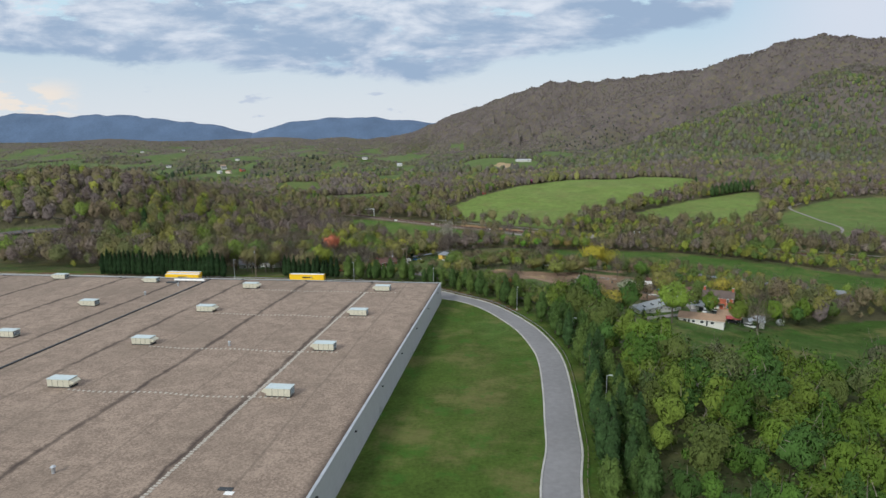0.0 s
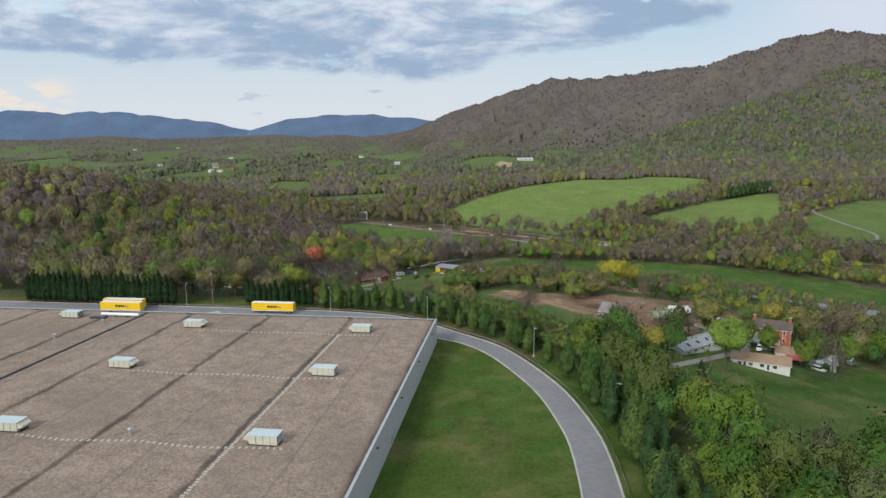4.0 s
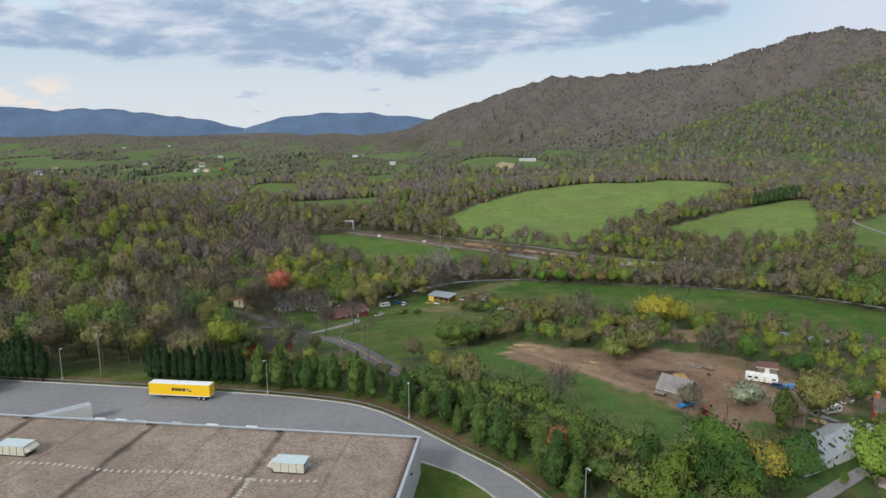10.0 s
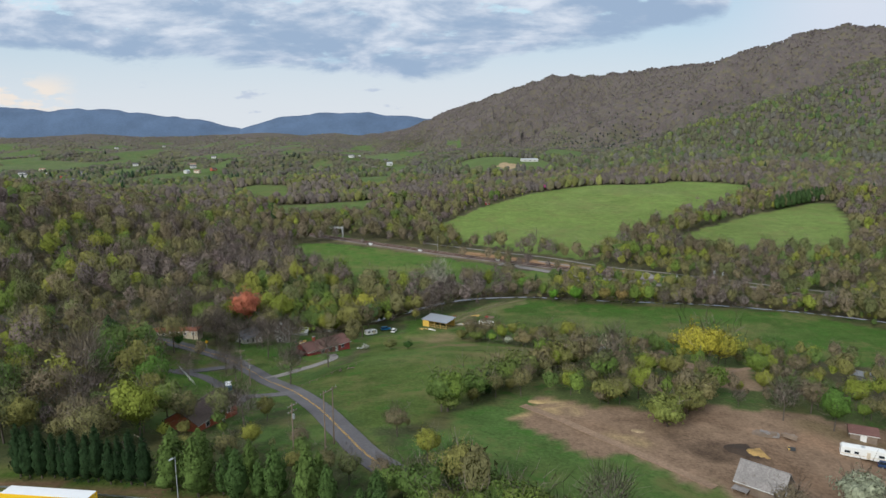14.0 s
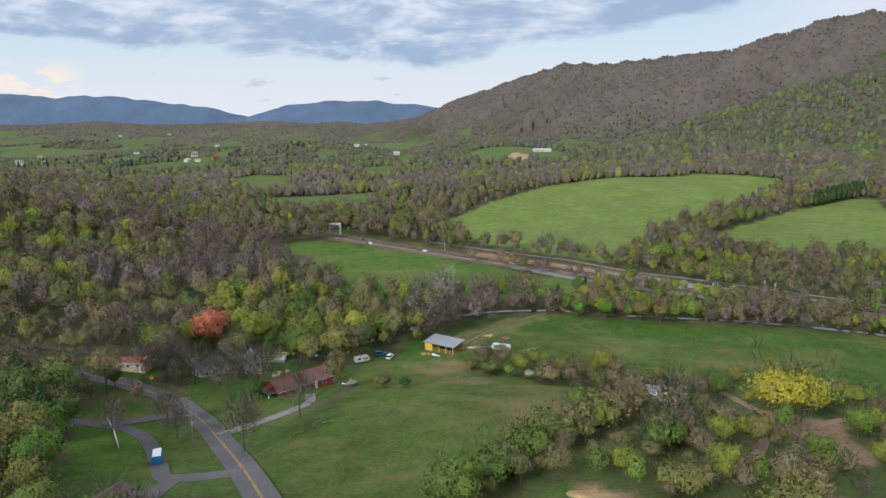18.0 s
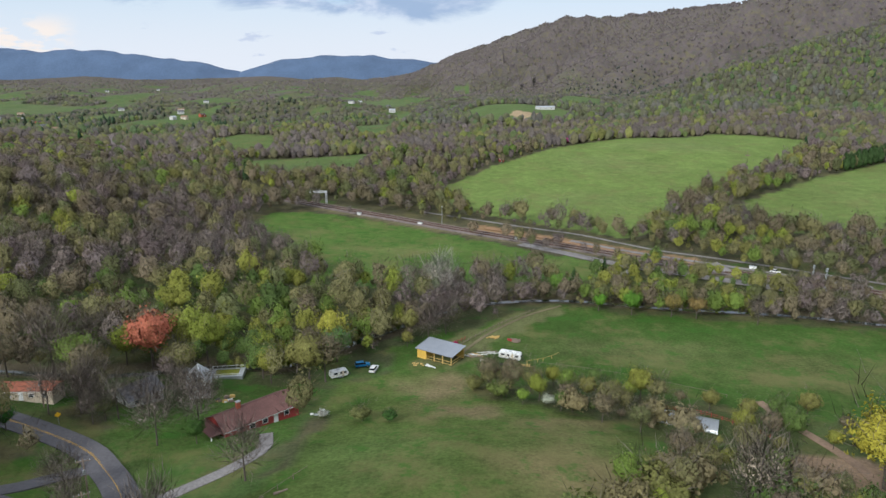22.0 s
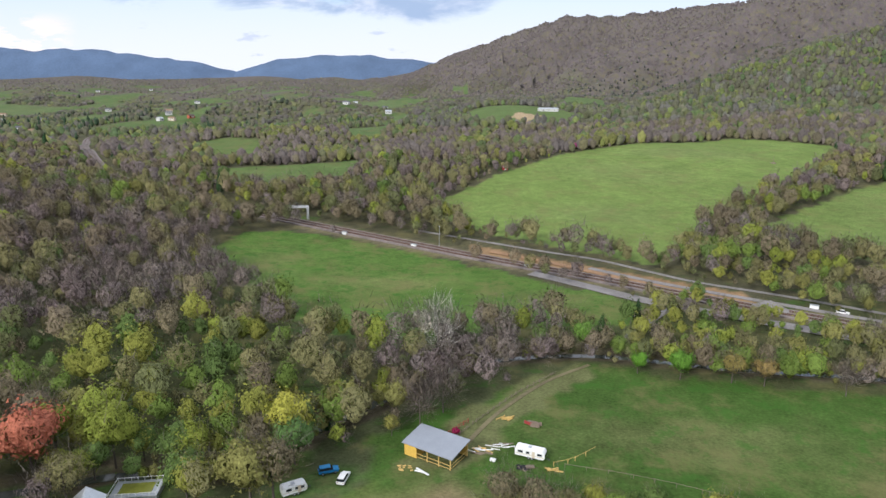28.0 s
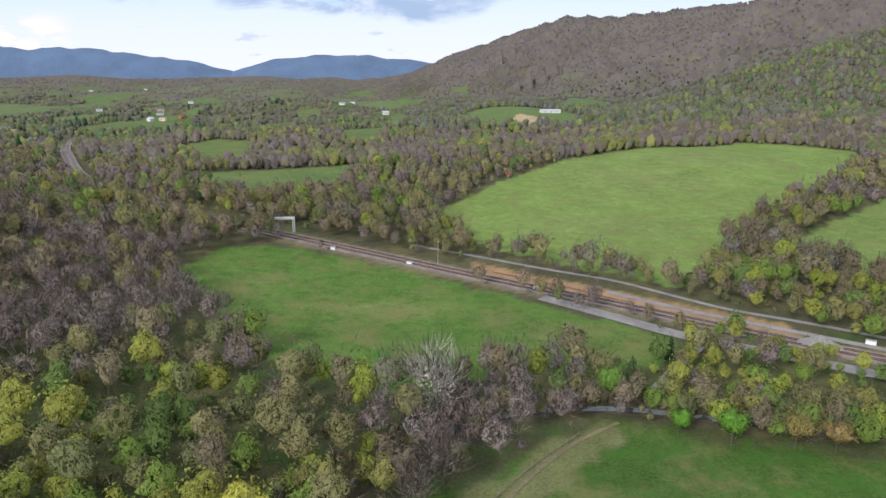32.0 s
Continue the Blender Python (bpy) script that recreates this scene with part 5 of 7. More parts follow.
SILVER = plain("silver_sheet", (0.55, 0.57, 0.58), 0.35, 0.7, spread=0.15, stain=0.2)
DULL_SHEET = plain("dull_roof_sheet", (0.30, 0.32, 0.325), 0.55, 0.2, grain=2, spread=0.15, stain=0.3)
BRICK = plain("red_brick", (0.36, 0.105, 0.06), 0.9, grain=1.2, spread=0.25)
REDWALL = plain("red_siding", (0.30, 0.05, 0.045), 0.7, spread=0.15)
SIDING = plain("white_siding", (0.56, 0.55, 0.52), 0.7, grain=3, spread=0.07, stain=0.08)
BEIGE = plain("beige_siding", (0.55, 0.47, 0.36), 0.7, grain=3, spread=0.1)
YELLOWPLY = plain("new_yellow_sheathing", (0.62, 0.40, 0.08), 0.8, grain=3, spread=0.12)
BLUE_TARP = plain("blue_tarpaulin", (0.08, 0.25, 0.50), 0.5, spread=0.15)


def house(name, label, x, y, turn, long, wide, tall, rise, wall, roof, windows=(), doors=(), chimneys=(), category="house", over=0.45, up=0.0, group=""):
    """A gabled house along its own x axis. windows, doors: (side 's' 'n' 'e' 'w', along, sill, width, height)."""
    h = thing(name, label, category, stand(x, y, turn, up), group)
    bm = bmesh.new()
    a, b = long / 2, wide / 2
    ring = [(-b, -1.5), (b, -1.5), (b, tall), (0, tall + rise), (-b, tall)]
    ends = [[bm.verts.new((s * a, p, q)) for p, q in ring] for s in (-1, 1)]
    bm.faces.new(ends[0][::-1]), bm.faces.new(ends[1])
    for i in range(5):
        bm.faces.new((ends[0][i], ends[0][(i + 1) % 5], ends[1][(i + 1) % 5], ends[1][i]))
    body = part("wall", bm, wall, h)
    slope = math.atan2(rise, b)
    run = (b + over) / math.cos(slope)
    for s in (-1, 1):
        bm = boxed(-a - over, a + over, 0, run, 0.0, 0.16)
        bmesh.ops.transform(bm, matrix=Matrix.Translation((0, 0, tall + rise + 0.02)) @ Matrix.Rotation(radians(180) if s < 0 else 0, 4, "Z") @ Matrix.Rotation(-slope, 4, "X"), verts=bm.verts)
        part("roof", bm, roof, h)
    part("ridge_cap", boxed(-a - over, a + over, -0.16, 0.16, tall + rise + 0.10, tall + rise + 0.22), roof, h)
    for kind, items in (("window", windows), ("door", doors)):
        for side, at, sill, w, hh in items:
            m = {"s": pose(at, -b, sill), "n": pose(at, b, sill, 0, 0, 180), "e": pose(a, at, sill, 0, 0, 90), "w": pose(-a, at, sill, 0, 0, -90)}[side]
            bm = boxed(-w / 2 - 0.1, w / 2 + 0.1, -0.07, 0.02, -0.1, hh + 0.1)
            bmesh.ops.transform(bm, matrix=m, verts=bm.verts)
            f = part(kind, bm, WHITE, h)
            panes = ((0.04, hh / 2 - 0.03), (hh / 2 + 0.03, hh - 0.04)) if kind == "window" else ((0.0, hh),)
            for lo, hi in panes:
                bm = boxed(-w / 2 + 0.05, w / 2 - 0.05, -0.10, -0.05, lo, hi)
                bmesh.ops.transform(bm, matrix=m, verts=bm.verts)
                part("pane" if kind == "window" else "leaf", bm, GLASSY if kind == "window" else (WHITE if wall is not SIDING else DARKMETAL), f)
    for at in chimneys:
        ch = part("chimney", boxed(at - 0.5, at + 0.5, -0.45, 0.45, tall, tall + rise + 1.6, soft=0.04), BRICK, h)
        part("chimney_cap", boxed(at - 0.58, at + 0.58, -0.53, 0.53, tall + rise + 1.6, tall + rise + 1.75), CONCRETE, ch)
    for s in (-1, 1):
        part("gutter", boxed(-a - over, a + over, s * (b + over) - 0.07, s * (b + over) + 0.07, tall - 0.28 * rise / b * over * 2 - 0.12, tall - 0.28 * rise / b * over * 2 + 0.02), WHITE, h)
    return h


def porch(parent, x0, x1, y0, y1, z, roof):
    p = part("porch_roof", boxed(x0, x1, y0, y1, z, z + 0.18), roof, parent)
    for x in np.linspace(x0 + 0.15, x1 - 0.15, 4):
        part("porch_post", boxed(x - 0.08, x + 0.08, y0 + 0.05, y0 + 0.21, -1, z), WHITE, parent)
    part("porch_floor", boxed(x0, x1, y0, y1, -1.0, 0.25), CONCRETE, parent)


def row(side, ats, sill, w, h):
    return tuple((side, a, sill, w, h) for a in ats)


ranch = house("ranch_house", "long low red house under a dull red roof", -48.5, 429.3, 46, 20, 9.4, 2.7, 2.3, REDWALL, SHINGLE_RED, row("s", (-3, 0.5, 6.5), 1.0, 1.3, 1.2) + row("e", (-2, 1.5), 1.0, 1.1, 1.2), (("s", 3.5, 0, 1.0, 2.1), ("e", 0, 0, 1.1, 2.1)), (-4,))
part("carport_roof", boxed(-13.5, -10, -4.6, 4.6, 2.55, 2.7), SHINGLE_RED, ranch)
for y in (-4.3, 4.3):
    part("carport_post", boxed(-13.3, -13.1, y - 0.1, y + 0.1, -1, 2.55), WHITE, ranch)
house("white_house", "tall narrow white house with weathered siding", -68.5, 445, 112, 8.5, 5.6, 4.4, 2.2, SIDING, SILVER, row("w", (-1.2, 1.2), 2.7, 0.8, 1.2) + row("w", (0,), 0.9, 0.9, 1.2) + row("n", (-2, 2), 2.7, 0.8, 1.1), (("w", 1.9, 0, 0.9, 2.0),))
house("grey_roofed_house", "white cottage with a big grey shingled roof", -81, 436, 58, 9.5, 7.5, 2.5, 2.4, SIDING, SHINGLE_GREY, row("w", (-1.8, 1.8), 0.9, 1.0, 1.2) + row("s", (-2.8, 2.8), 0.9, 1.1, 1.2), (("s", 0, 0, 1, 2),))
mobile = house("mobile_home", "long beige mobile home with a rusty orange roof", -106, 428, 4, 18, 5.5, 2.6, 0.6, BEIGE, plain("rust_orange_roof", (0.34, 0.12, 0.07), 0.8, grain=3), row("s", (-7, -4.5, -1.5, 4, 7), 1.1, 1.1, 0.9), (("s", 1.5, 0.3, 0.9, 2.0),), over=0.15)
house("dark_roofed_house", "house with dark brown shingles beside a driveway", -57, 328, 74, 15, 9, 2.9, 2.6, BRICK, SHINGLE_BROWN, row("s", (-4, 0, 4), 1, 1.2, 1.2) + row("e", (-2, 2), 1, 1.1, 1.2), (("s", 2, 0, 1, 2.05),))
house("wood_cottage", "small white cottage under dark shingles among trees", -110, 338, 20, 11, 8, 2.7, 2.2, SIDING, SHINGLE_GREY, row("s", (-3, 0, 3), 1, 1.1, 1.2), (("s", 1.6, 0, 0.9, 2),))
house("wood_cottage", "white cottage with a blue-grey roof among budding trees", -103, 352, -15, 10, 8, 3.2, 2.4, SIDING, SHINGLE_GREY, row("s", (-2.5, 2.5), 1, 1.1, 1.3), (("s", 0, 0, 0.9, 2),))
brick = house("brick_farmhouse", "two-storey red brick farmhouse with end chimneys", 131, 305, -27, 14, 7.5, 6.0, 2.6, BRICK, SHINGLE_BROWN, row("s", (-4.5, 0, 4.5), 3.7, 1.0, 1.7) + row("s", (-4.5, 4.5), 0.9, 1.0, 1.7) + row("e", (-1.8, 1.8), 3.7, 0.9, 1.5), (("s", 0, 0, 1.1, 2.1),), (-6.4, 6.4))
porch(brick, -3.2, 3.2, -6.4, -3.8, 2.9, SHINGLE_BROWN)
part("downpipe", tube(bmesh.new(), (6.9, -3.85, -0.8), (6.9, -3.85, 5.9), 0.06, sides=6), WHITE, brick)
house("white_ranch_house", "long white ranch house with a tan shingled roof", 107.5, 265.5, -27, 18, 8.5, 2.6, 1.7, SIDING, SHINGLE_TAN, row("s", (-6.5, -3, 0.5, 4.5), 1.0, 1.4, 1.1) + row("e", (-2, 2), 1, 1.0, 1.1), (("s", -4.8, 0.2, 0.9, 2.0), ("s", 2.4, 0.2, 0.9, 2.0)))
garage = house("farm_garage", "white garage with tan shingles and a blue tarpaulin", 128, 281, -27, 13, 8, 2.8, 1.5, SIDING, SHINGLE_TAN, row("s", (-4.5,), 1.2, 1.0, 0.9), (("s", -1, 0, 2.6, 2.2), ("s", 3, 0, 2.6, 2.2)), category="garage")
tarp = boxed(2.0, 6.9, -4.6, -0.2, 0, 0.06)
bmesh.ops.transform(tarp, matrix=pose(0, 0, 4.35, math.degrees(math.atan2(1.5, 4)), 0, 0), verts=tarp.verts)
part("tarpaulin", tarp, BLUE_TARP, garage, "bright blue tarpaulin on the roof")
longb = house("long_farm_shed", "long low white farm shed with dark skylights", 90, 276, 36, 30, 8, 2.7, 1.5, SIDING, DULL_SHEET, row("s", (-12, -8, -4, 0, 4, 8, 12), 1.2, 1.4, 0.8), (("w", 0, 0, 2.4, 2.3),), category="shed")
for n in range(5):
    bm = boxed(-13.0 + 5.6 * n, -11.8 + 5.6 * n, 1.6, 3.2, 0.17, 0.2)
    bmesh.ops.transform(bm, matrix=Matrix.Translation((0, 0, 4.22)) @ Matrix.Rotation(radians(180), 4, "Z") @ Matrix.Rotation(-math.atan2(1.5, 4), 4, "X"), verts=bm.verts)
    part("skylight", bm, GLASSY, longb)
white2 = house("white_farm_shed", "white farm shed with two dark roof lights", 118, 292, -27, 9, 7, 2.9, 1.6, SIDING, DULL_SHEET, (), (("s", 0, 0, 2.4, 2.3),), category="shed")
for x in (-1.8, 1.6):
    bm = boxed(x - 0.6, x + 0.6, 1.0, 2.8, 0.17, 0.2)
    bmesh.ops.transform(bm, matrix=Matrix.Translation((0, 0, 4.52)) @ Matrix.Rotation(radians(180), 4, "Z") @ Matrix.Rotation(-math.atan2(1.6, 3.5), 4, "X"), verts=bm.verts)
    part("skylight", bm, GLASSY, white2)
carport = thing("carport", "open carport with a bright red sheet roof", "carport", stand(124, 273, -27))
part("roof", boxed(-3.5, 3.5, -2.8, 2.8, 2.5, 2.62), plain("red_sheet", (0.42, 0.05, 0.05), 0.5), carport)
for x in (-3.3, 3.3):
    for y in (-2.6, 2.6):
        part("post", boxed(x - 0.06, x + 0.06, y - 0.06, y + 0.06, -0.6, 2.5), GALV, carport)
house("white_outbuilding", "small white outbuilding with a peaked roof and open door", 135, 274, -20, 6, 6, 3.0, 1.9, SIDING, SILVER, (), (("s", 0, 0, 2.2, 2.3), ("w", 0, 0.2, 1.0, 2.0)), category="shed")
for name, x, y, turn, lab in (("red_shed", 127, 333, 20, "low shed with a dark red roof beside junk piles"), ("red_shed", 110, 341, -24, "lean shed with a rusty dark red roof in the farm yard")):
    house(name, lab, x, y, turn, 6, 5, 2.2, 1.0, WOOD, SHINGLE_RED, (), (("s", 0, 0, 1.2, 1.8),), category="shed")


def old_barn():
    b = house("old_barn", "weathered grey barn with a rusting patched tin roof", 66.0, 304.5, -43, 8.5, 6.6, 2.6, 3.0, WOOD, TINROOF, (), (("e", -0.6, 0, 1.5, 2.2),), category="barn", over=0.5)
    for n in range(22):
        a = -4.2 + 0.4 * n
        part("board", boxed(a - 0.16, a + 0.16, -3.58, -3.5, -0.6, 2.5 - 0.15 * (n % 3)), WOOD, b)
    for n in range(16):
        a = -3.3 + 0.44 * n
        part("board", boxed(4.26, 4.33, a - 0.17, a + 0.17, -0.5, 2.5 + 3.0 * (1 - abs(a) / 3.5) - 0.1), WOOD, b)
    lean = boxed(-4.4, -1.4, -5.6, -3.4, 1.55, 1.68)
    part("lean_to_roof", lean, TINROOF, b)
    for x in (-4.2, -1.6):
        part("lean_to_post", boxed(x - 0.08, x + 0.08, -5.5, -5.34, -0.7, 1.55), WOOD, b)


def pole_shed():
    s = thing("pole_shed", "new timber pole shed with yellow sheathing and grey metal roof", "shed", stand(-2.4, 478.6, -32))
    roof = boxed(-7.2, 7.2, -4.4, 4.2, 0, 0.16)
    bmesh.ops.transform(roof, matrix=pose(0, 0, 3.75, 7, 0, 0), verts=roof.verts)
    part("roof", roof, NEWTIN, s)
    for x in np.linspace(-6.5, 6.5, 5):
        for y in (-3.8, 3.8):
            part("post", boxed(x - 0.11, x + 0.11, y - 0.11, y + 0.11, -0.6, 3.72 + 0.123 * y), RAWWOOD, s)
        part("rafter", boxed(x - 0.05, x + 0.05, -3.9, 3.9, 3.1, 3.25), RAWWOOD, s)
    for x0, x1, y0, y1 in ((-6.6, -3.1, -3.95, -3.85), (-6.65, -6.55, -3.9, 3.9), (-6.6, 6.6, 3.85, 3.95), (-3.2, -3.1, -3.8, 3.8)):
        part("sheathing", boxed(x0, x1, y0, y1, -0.4, 3.3), YELLOWPLY, s)
    for z in (0.5, 1.4, 3.1):
        part("girt", boxed(-3.2, 6.6, -3.98, -3.9, z, z + 0.14), RAWWOOD, s)
        part("girt", boxed(6.55, 6.63, -3.9, 3.9, z, z + 0.14), RAWWOOD, s)


def metal_hut():
    h = thing("metal_hut", "long low silver sheet-metal shelter with a curved roof", "shelter", stand(61, 433, -24))
    bm = bmesh.new()
    arc = [(3.2 * math.cos(a), 2.5 * math.sin(a)) for a in np.linspace(0, math.pi, 13)]
    rows = [[bm.verts.new((x, p, q)) for p, q in arc] for x in np.linspace(-8, 8, 13)]
    for r0, r1 in zip(rows, rows[1:]):
        for i in range(12):
            bm.faces.new((r0[i], r1[i], r1[i + 1], r0[i + 1]))
    bmesh.ops.solidify(bm, geom=bm.faces[:], thickness=0.06)
    part("roof", bm, SILVER, h)
    for x in np.linspace(-8, 8, 9):
        bm = bmesh.new()
        for (p, q), (r, t) in zip(arc, arc[1:]):
            tube(bm, (x, p * 1.01, q * 1.01), (x, r * 1.01, t * 1.01), 0.05, sides=4, caps=False)
        part("rib", bm, GALV, h)
    part("end_wall", boxed(-7.9, -7.8, -2.8, 2.8, -0.6, 1.4), WOOD, h)


old_barn()
pole_shed()
metal_hut()
shack = house("field_shack", "tiny dull red shack at the edge of a field", 46, 886, 10, 4.5, 3.6, 2.4, 1.0, REDWALL, SHINGLE_RED, (), (("s", 0, 0, 0.9, 1.9),), category="shed")
house("far_barn", "long low white barn beyond the far fields", 168, 1482, 8, 34, 12, 4, 2, SIDING, SILVER, row("s", (-10, 0, 10), 1, 2, 1.5), category="barn")
for n, (x, y, turn, k) in enumerate(FARHOUSES):
    wall, roof = ((SIDING, SHINGLE_GREY), (BRICK, SHINGLE_BROWN), (BEIGE, SHINGLE_TAN), (SIDING, SILVER))[k]
    big = 0.95
    house("distant_house", ("white house with a grey roof far off among trees", "red brick house far off across the valley", "beige house with a tan roof far off", "white house with a bright metal roof far off")[k],
          x, y, turn, 15 * big, 9 * big, 4.6 * big, 2.8 * big, wall, roof, row("s", (-4, 0, 4), 1.5, 1.6, 1.6), (("s", 2, 0, 1.2, 2.2),), up=1.0, group="houses across the valley")
pool = thing("swimming_pool", "above-ground swimming pool with a white deck rail", "pool", stand(-66, 459.5, 8))
pool.scale = (0.75, 0.75, 0.9)
part("deck", boxed(-6.5, 6.5, -4, 4, -0.5, 1.0, soft=0.05), GALV, pool)
part("water", boxed(-4.6, 4.6, -2.6, 2.6, 1.0, 1.06), plain("stale_pool_water", (0.16, 0.17, 0.03), 0.2), pool, "stale yellow-green water")
for x0, x1, y0, y1 in ((-6.5, 6.5, -4, -3.9), (-6.5, 6.5, 3.9, 4), (-6.5, -6.4, -4, 4), (6.4, 6.5, -4, 4)):
    part("rail", boxed(x0, x1, y0, y1, 1.85, 1.95), WHITE, pool)
for x in np.linspace(-6.4, 6.4, 8):
    for y in (-3.95, 3.95):
        part("baluster", boxed(x - 0.05, x + 0.05, y - 0.05, y + 0.05, 1.0, 1.9), WHITE, pool)
tank = thing("storage_tank", "small white rounded storage tank on grass", "tank", stand(151, 284, 20))
bm = bmesh.new()
bmesh.ops.create_uvsphere(bm, u_segments=16, v_segments=10, radius=1.5)
bmesh.ops.scale(bm, vec=(1.5, 1, 0.95), verts=bm.verts)
bmesh.ops.translate(bm, vec=(0, 0, 1.5), verts=bm.verts)
part("shell", bm, WHITE, tank)
for x in (-1.2, 1.2):
    part("cradle", boxed(x - 0.15, x + 0.15, -0.9, 0.9, -0.3, 0.6), CONCRETE, tank)


# ---- vehicles ----
def wheel_on(parent, x, y, r, wide=0.26):
    w = part("wheel", tube(bmesh.new(), (x, y - wide / 2, r), (x, y + wide / 2, r), r, sides=16), BLACK, parent)
    s = 1 if y > 0 else -1
    part("rim", tube(bmesh.new(), (x, y + s * wide * 0.4, r), (x, y + s * (wide / 2 + 0.02), r), r * 0.58, r * 0.5, sides=12), GALV, w)


TRAILER_YELLOW = plain("trailer_yellow", (0.80, 0.50, 0.015), 0.45, grain=4, spread=0.05)
TRAILER_WHITE = plain("trailer_roof_white", (0.72, 0.73, 0.74), 0.5, grain=6, spread=0.06, stain=0.1)
ORANGE = plain("trailer_orange", (0.55, 0.09, 0.025), 0.5, grain=4, spread=0.06)
LETTER = plain("dark_lettering", (0.02, 0.022, 0.03), 0.5)


def semi_trailer(side, roof, label, marks=True, group="trailers in the yard"):
    t = thing("semi_trailer", label, "trailer", group=group)
    body = part("box_body", boxed(-8.1, 8.1, -1.29, 1.29, 1.15, 4.02, soft=0.04), side, t)
    part("roof", boxed(-8.05, 8.05, -1.25, 1.25, 4.02, 4.07), roof, t, "pale flat roof")
    part("bottom_rail", boxed(-8.1, 8.1, -1.31, 1.31, 1.0, 1.18), TRAILER_WHITE, t)
    part("floor_beam", boxed(-7.9, 7.9, -0.5, 0.5, 0.75, 1.0), DARKMETAL, t)
    if marks:
        # plain bars in place of the maker's lettering
        for s in (-1, 1):
            x = -1.9
            for w in (0.62, 0.5, 0.5, 0.5, 0.2, 0.55):
                part("sign_bar", boxed(x, x + w, s * 1.30 - 0.012, s * 1.30 + 0.012, 2.25, 3.05), LETTER, body)
                x += w + 0.14
            part("sign_swirl", tube(bmesh.new(), (x + 0.45, s * 1.285, 2.65), (x + 0.45, s * 1.31, 2.65), 0.42), plain("grey_emblem", (0.25, 0.25, 0.22), 0.5), body)
            part("sign_bar", boxed(x + 0.9, x + 1.5, s * 1.30 - 0.012, s * 1.30 + 0.012, 2.2, 2.5), LETTER, body)
    for y in (-0.62, 0.62):
        d = part("rear_door", boxed(8.1, 8.15, y - 0.6, y + 0.6, 1.2, 3.95), side, t)
        part("lock_rod", boxed(8.15, 8.19, y - 0.03, y + 0.03, 1.2, 3.95), GALV, d)
    for x in (5.2, 6.45):
        for y in (-1.05, 1.05):
            wheel_on(t, x, y, 0.5, 0.5)
    part("bogie", boxed(4.6, 7.1, -0.8, 0.8, 0.55, 0.85), DARKMETAL, t)
    for y in (-0.9, 0.9):
        leg = part("landing_leg", boxed(-4.6, -4.4, y - 0.1, y + 0.1, 0.08, 1.0), DARKMETAL, t)
        part("foot", boxed(-4.7, -4.3, y - 0.2, y + 0.2, 0.0, 0.08), DARKMETAL, leg)
    part("bumper", boxed(8.0, 8.1, -1.2, 1.2, 0.5, 0.62), GALV, t)
    return t


yellow = semi_trailer(TRAILER_YELLOW, TRAILER_WHITE, "yellow box semi-trailer with a white roof parked at the kerb")
yellow.matrix_basis = pose(-66.6, 284.9, 0.06, 0, 0, -6.5)
copy_thing(yellow, pose(-126.5, 291.8, 0.06, 0, 0, -6.5))
copy_thing(yellow, pose(-125.0, 287.0, 0.06, 0, 0, -6.5))
sides = (TRAILER_WHITE, TRAILER_YELLOW, SIDING, ORANGE, ORANGE, TRAILER_WHITE, TRAILER_YELLOW, SIDING)
for u, mat in zip((-82, -77.4, -72.6, -68, -59.6, -55.6, -51.6, -42.8), sides):
    nose = 261.0 if mat is not TRAILER_WHITE else 260.2
    d = semi_trailer(mat, GALV if mat is ORANGE else TRAILER_WHITE, "orange box trailer with a grey roof backed to the dock" if mat is ORANGE else "pale box trailer backed to the warehouse dock", False, "trailers at the dock")
    d.matrix_basis = pose(u + 0.9, nose - 8.0 + 0.116 * (-42.8 - u) - 1.0, 0.06, 0, 0, -96.6)
grey = semi_trailer(SIDING, GALV, "white box trailer with a grey roof angled in the yard", False)
grey.matrix_basis = pose(-88.5, 266.5, 0.06, 0, 0, 40)
van = semi_trailer(GALV, GALV, "short grey trailer by the dock wall", False)
van.matrix_basis = pose(-30.6, 247.5, 0.06, 0, 0, -96.6)


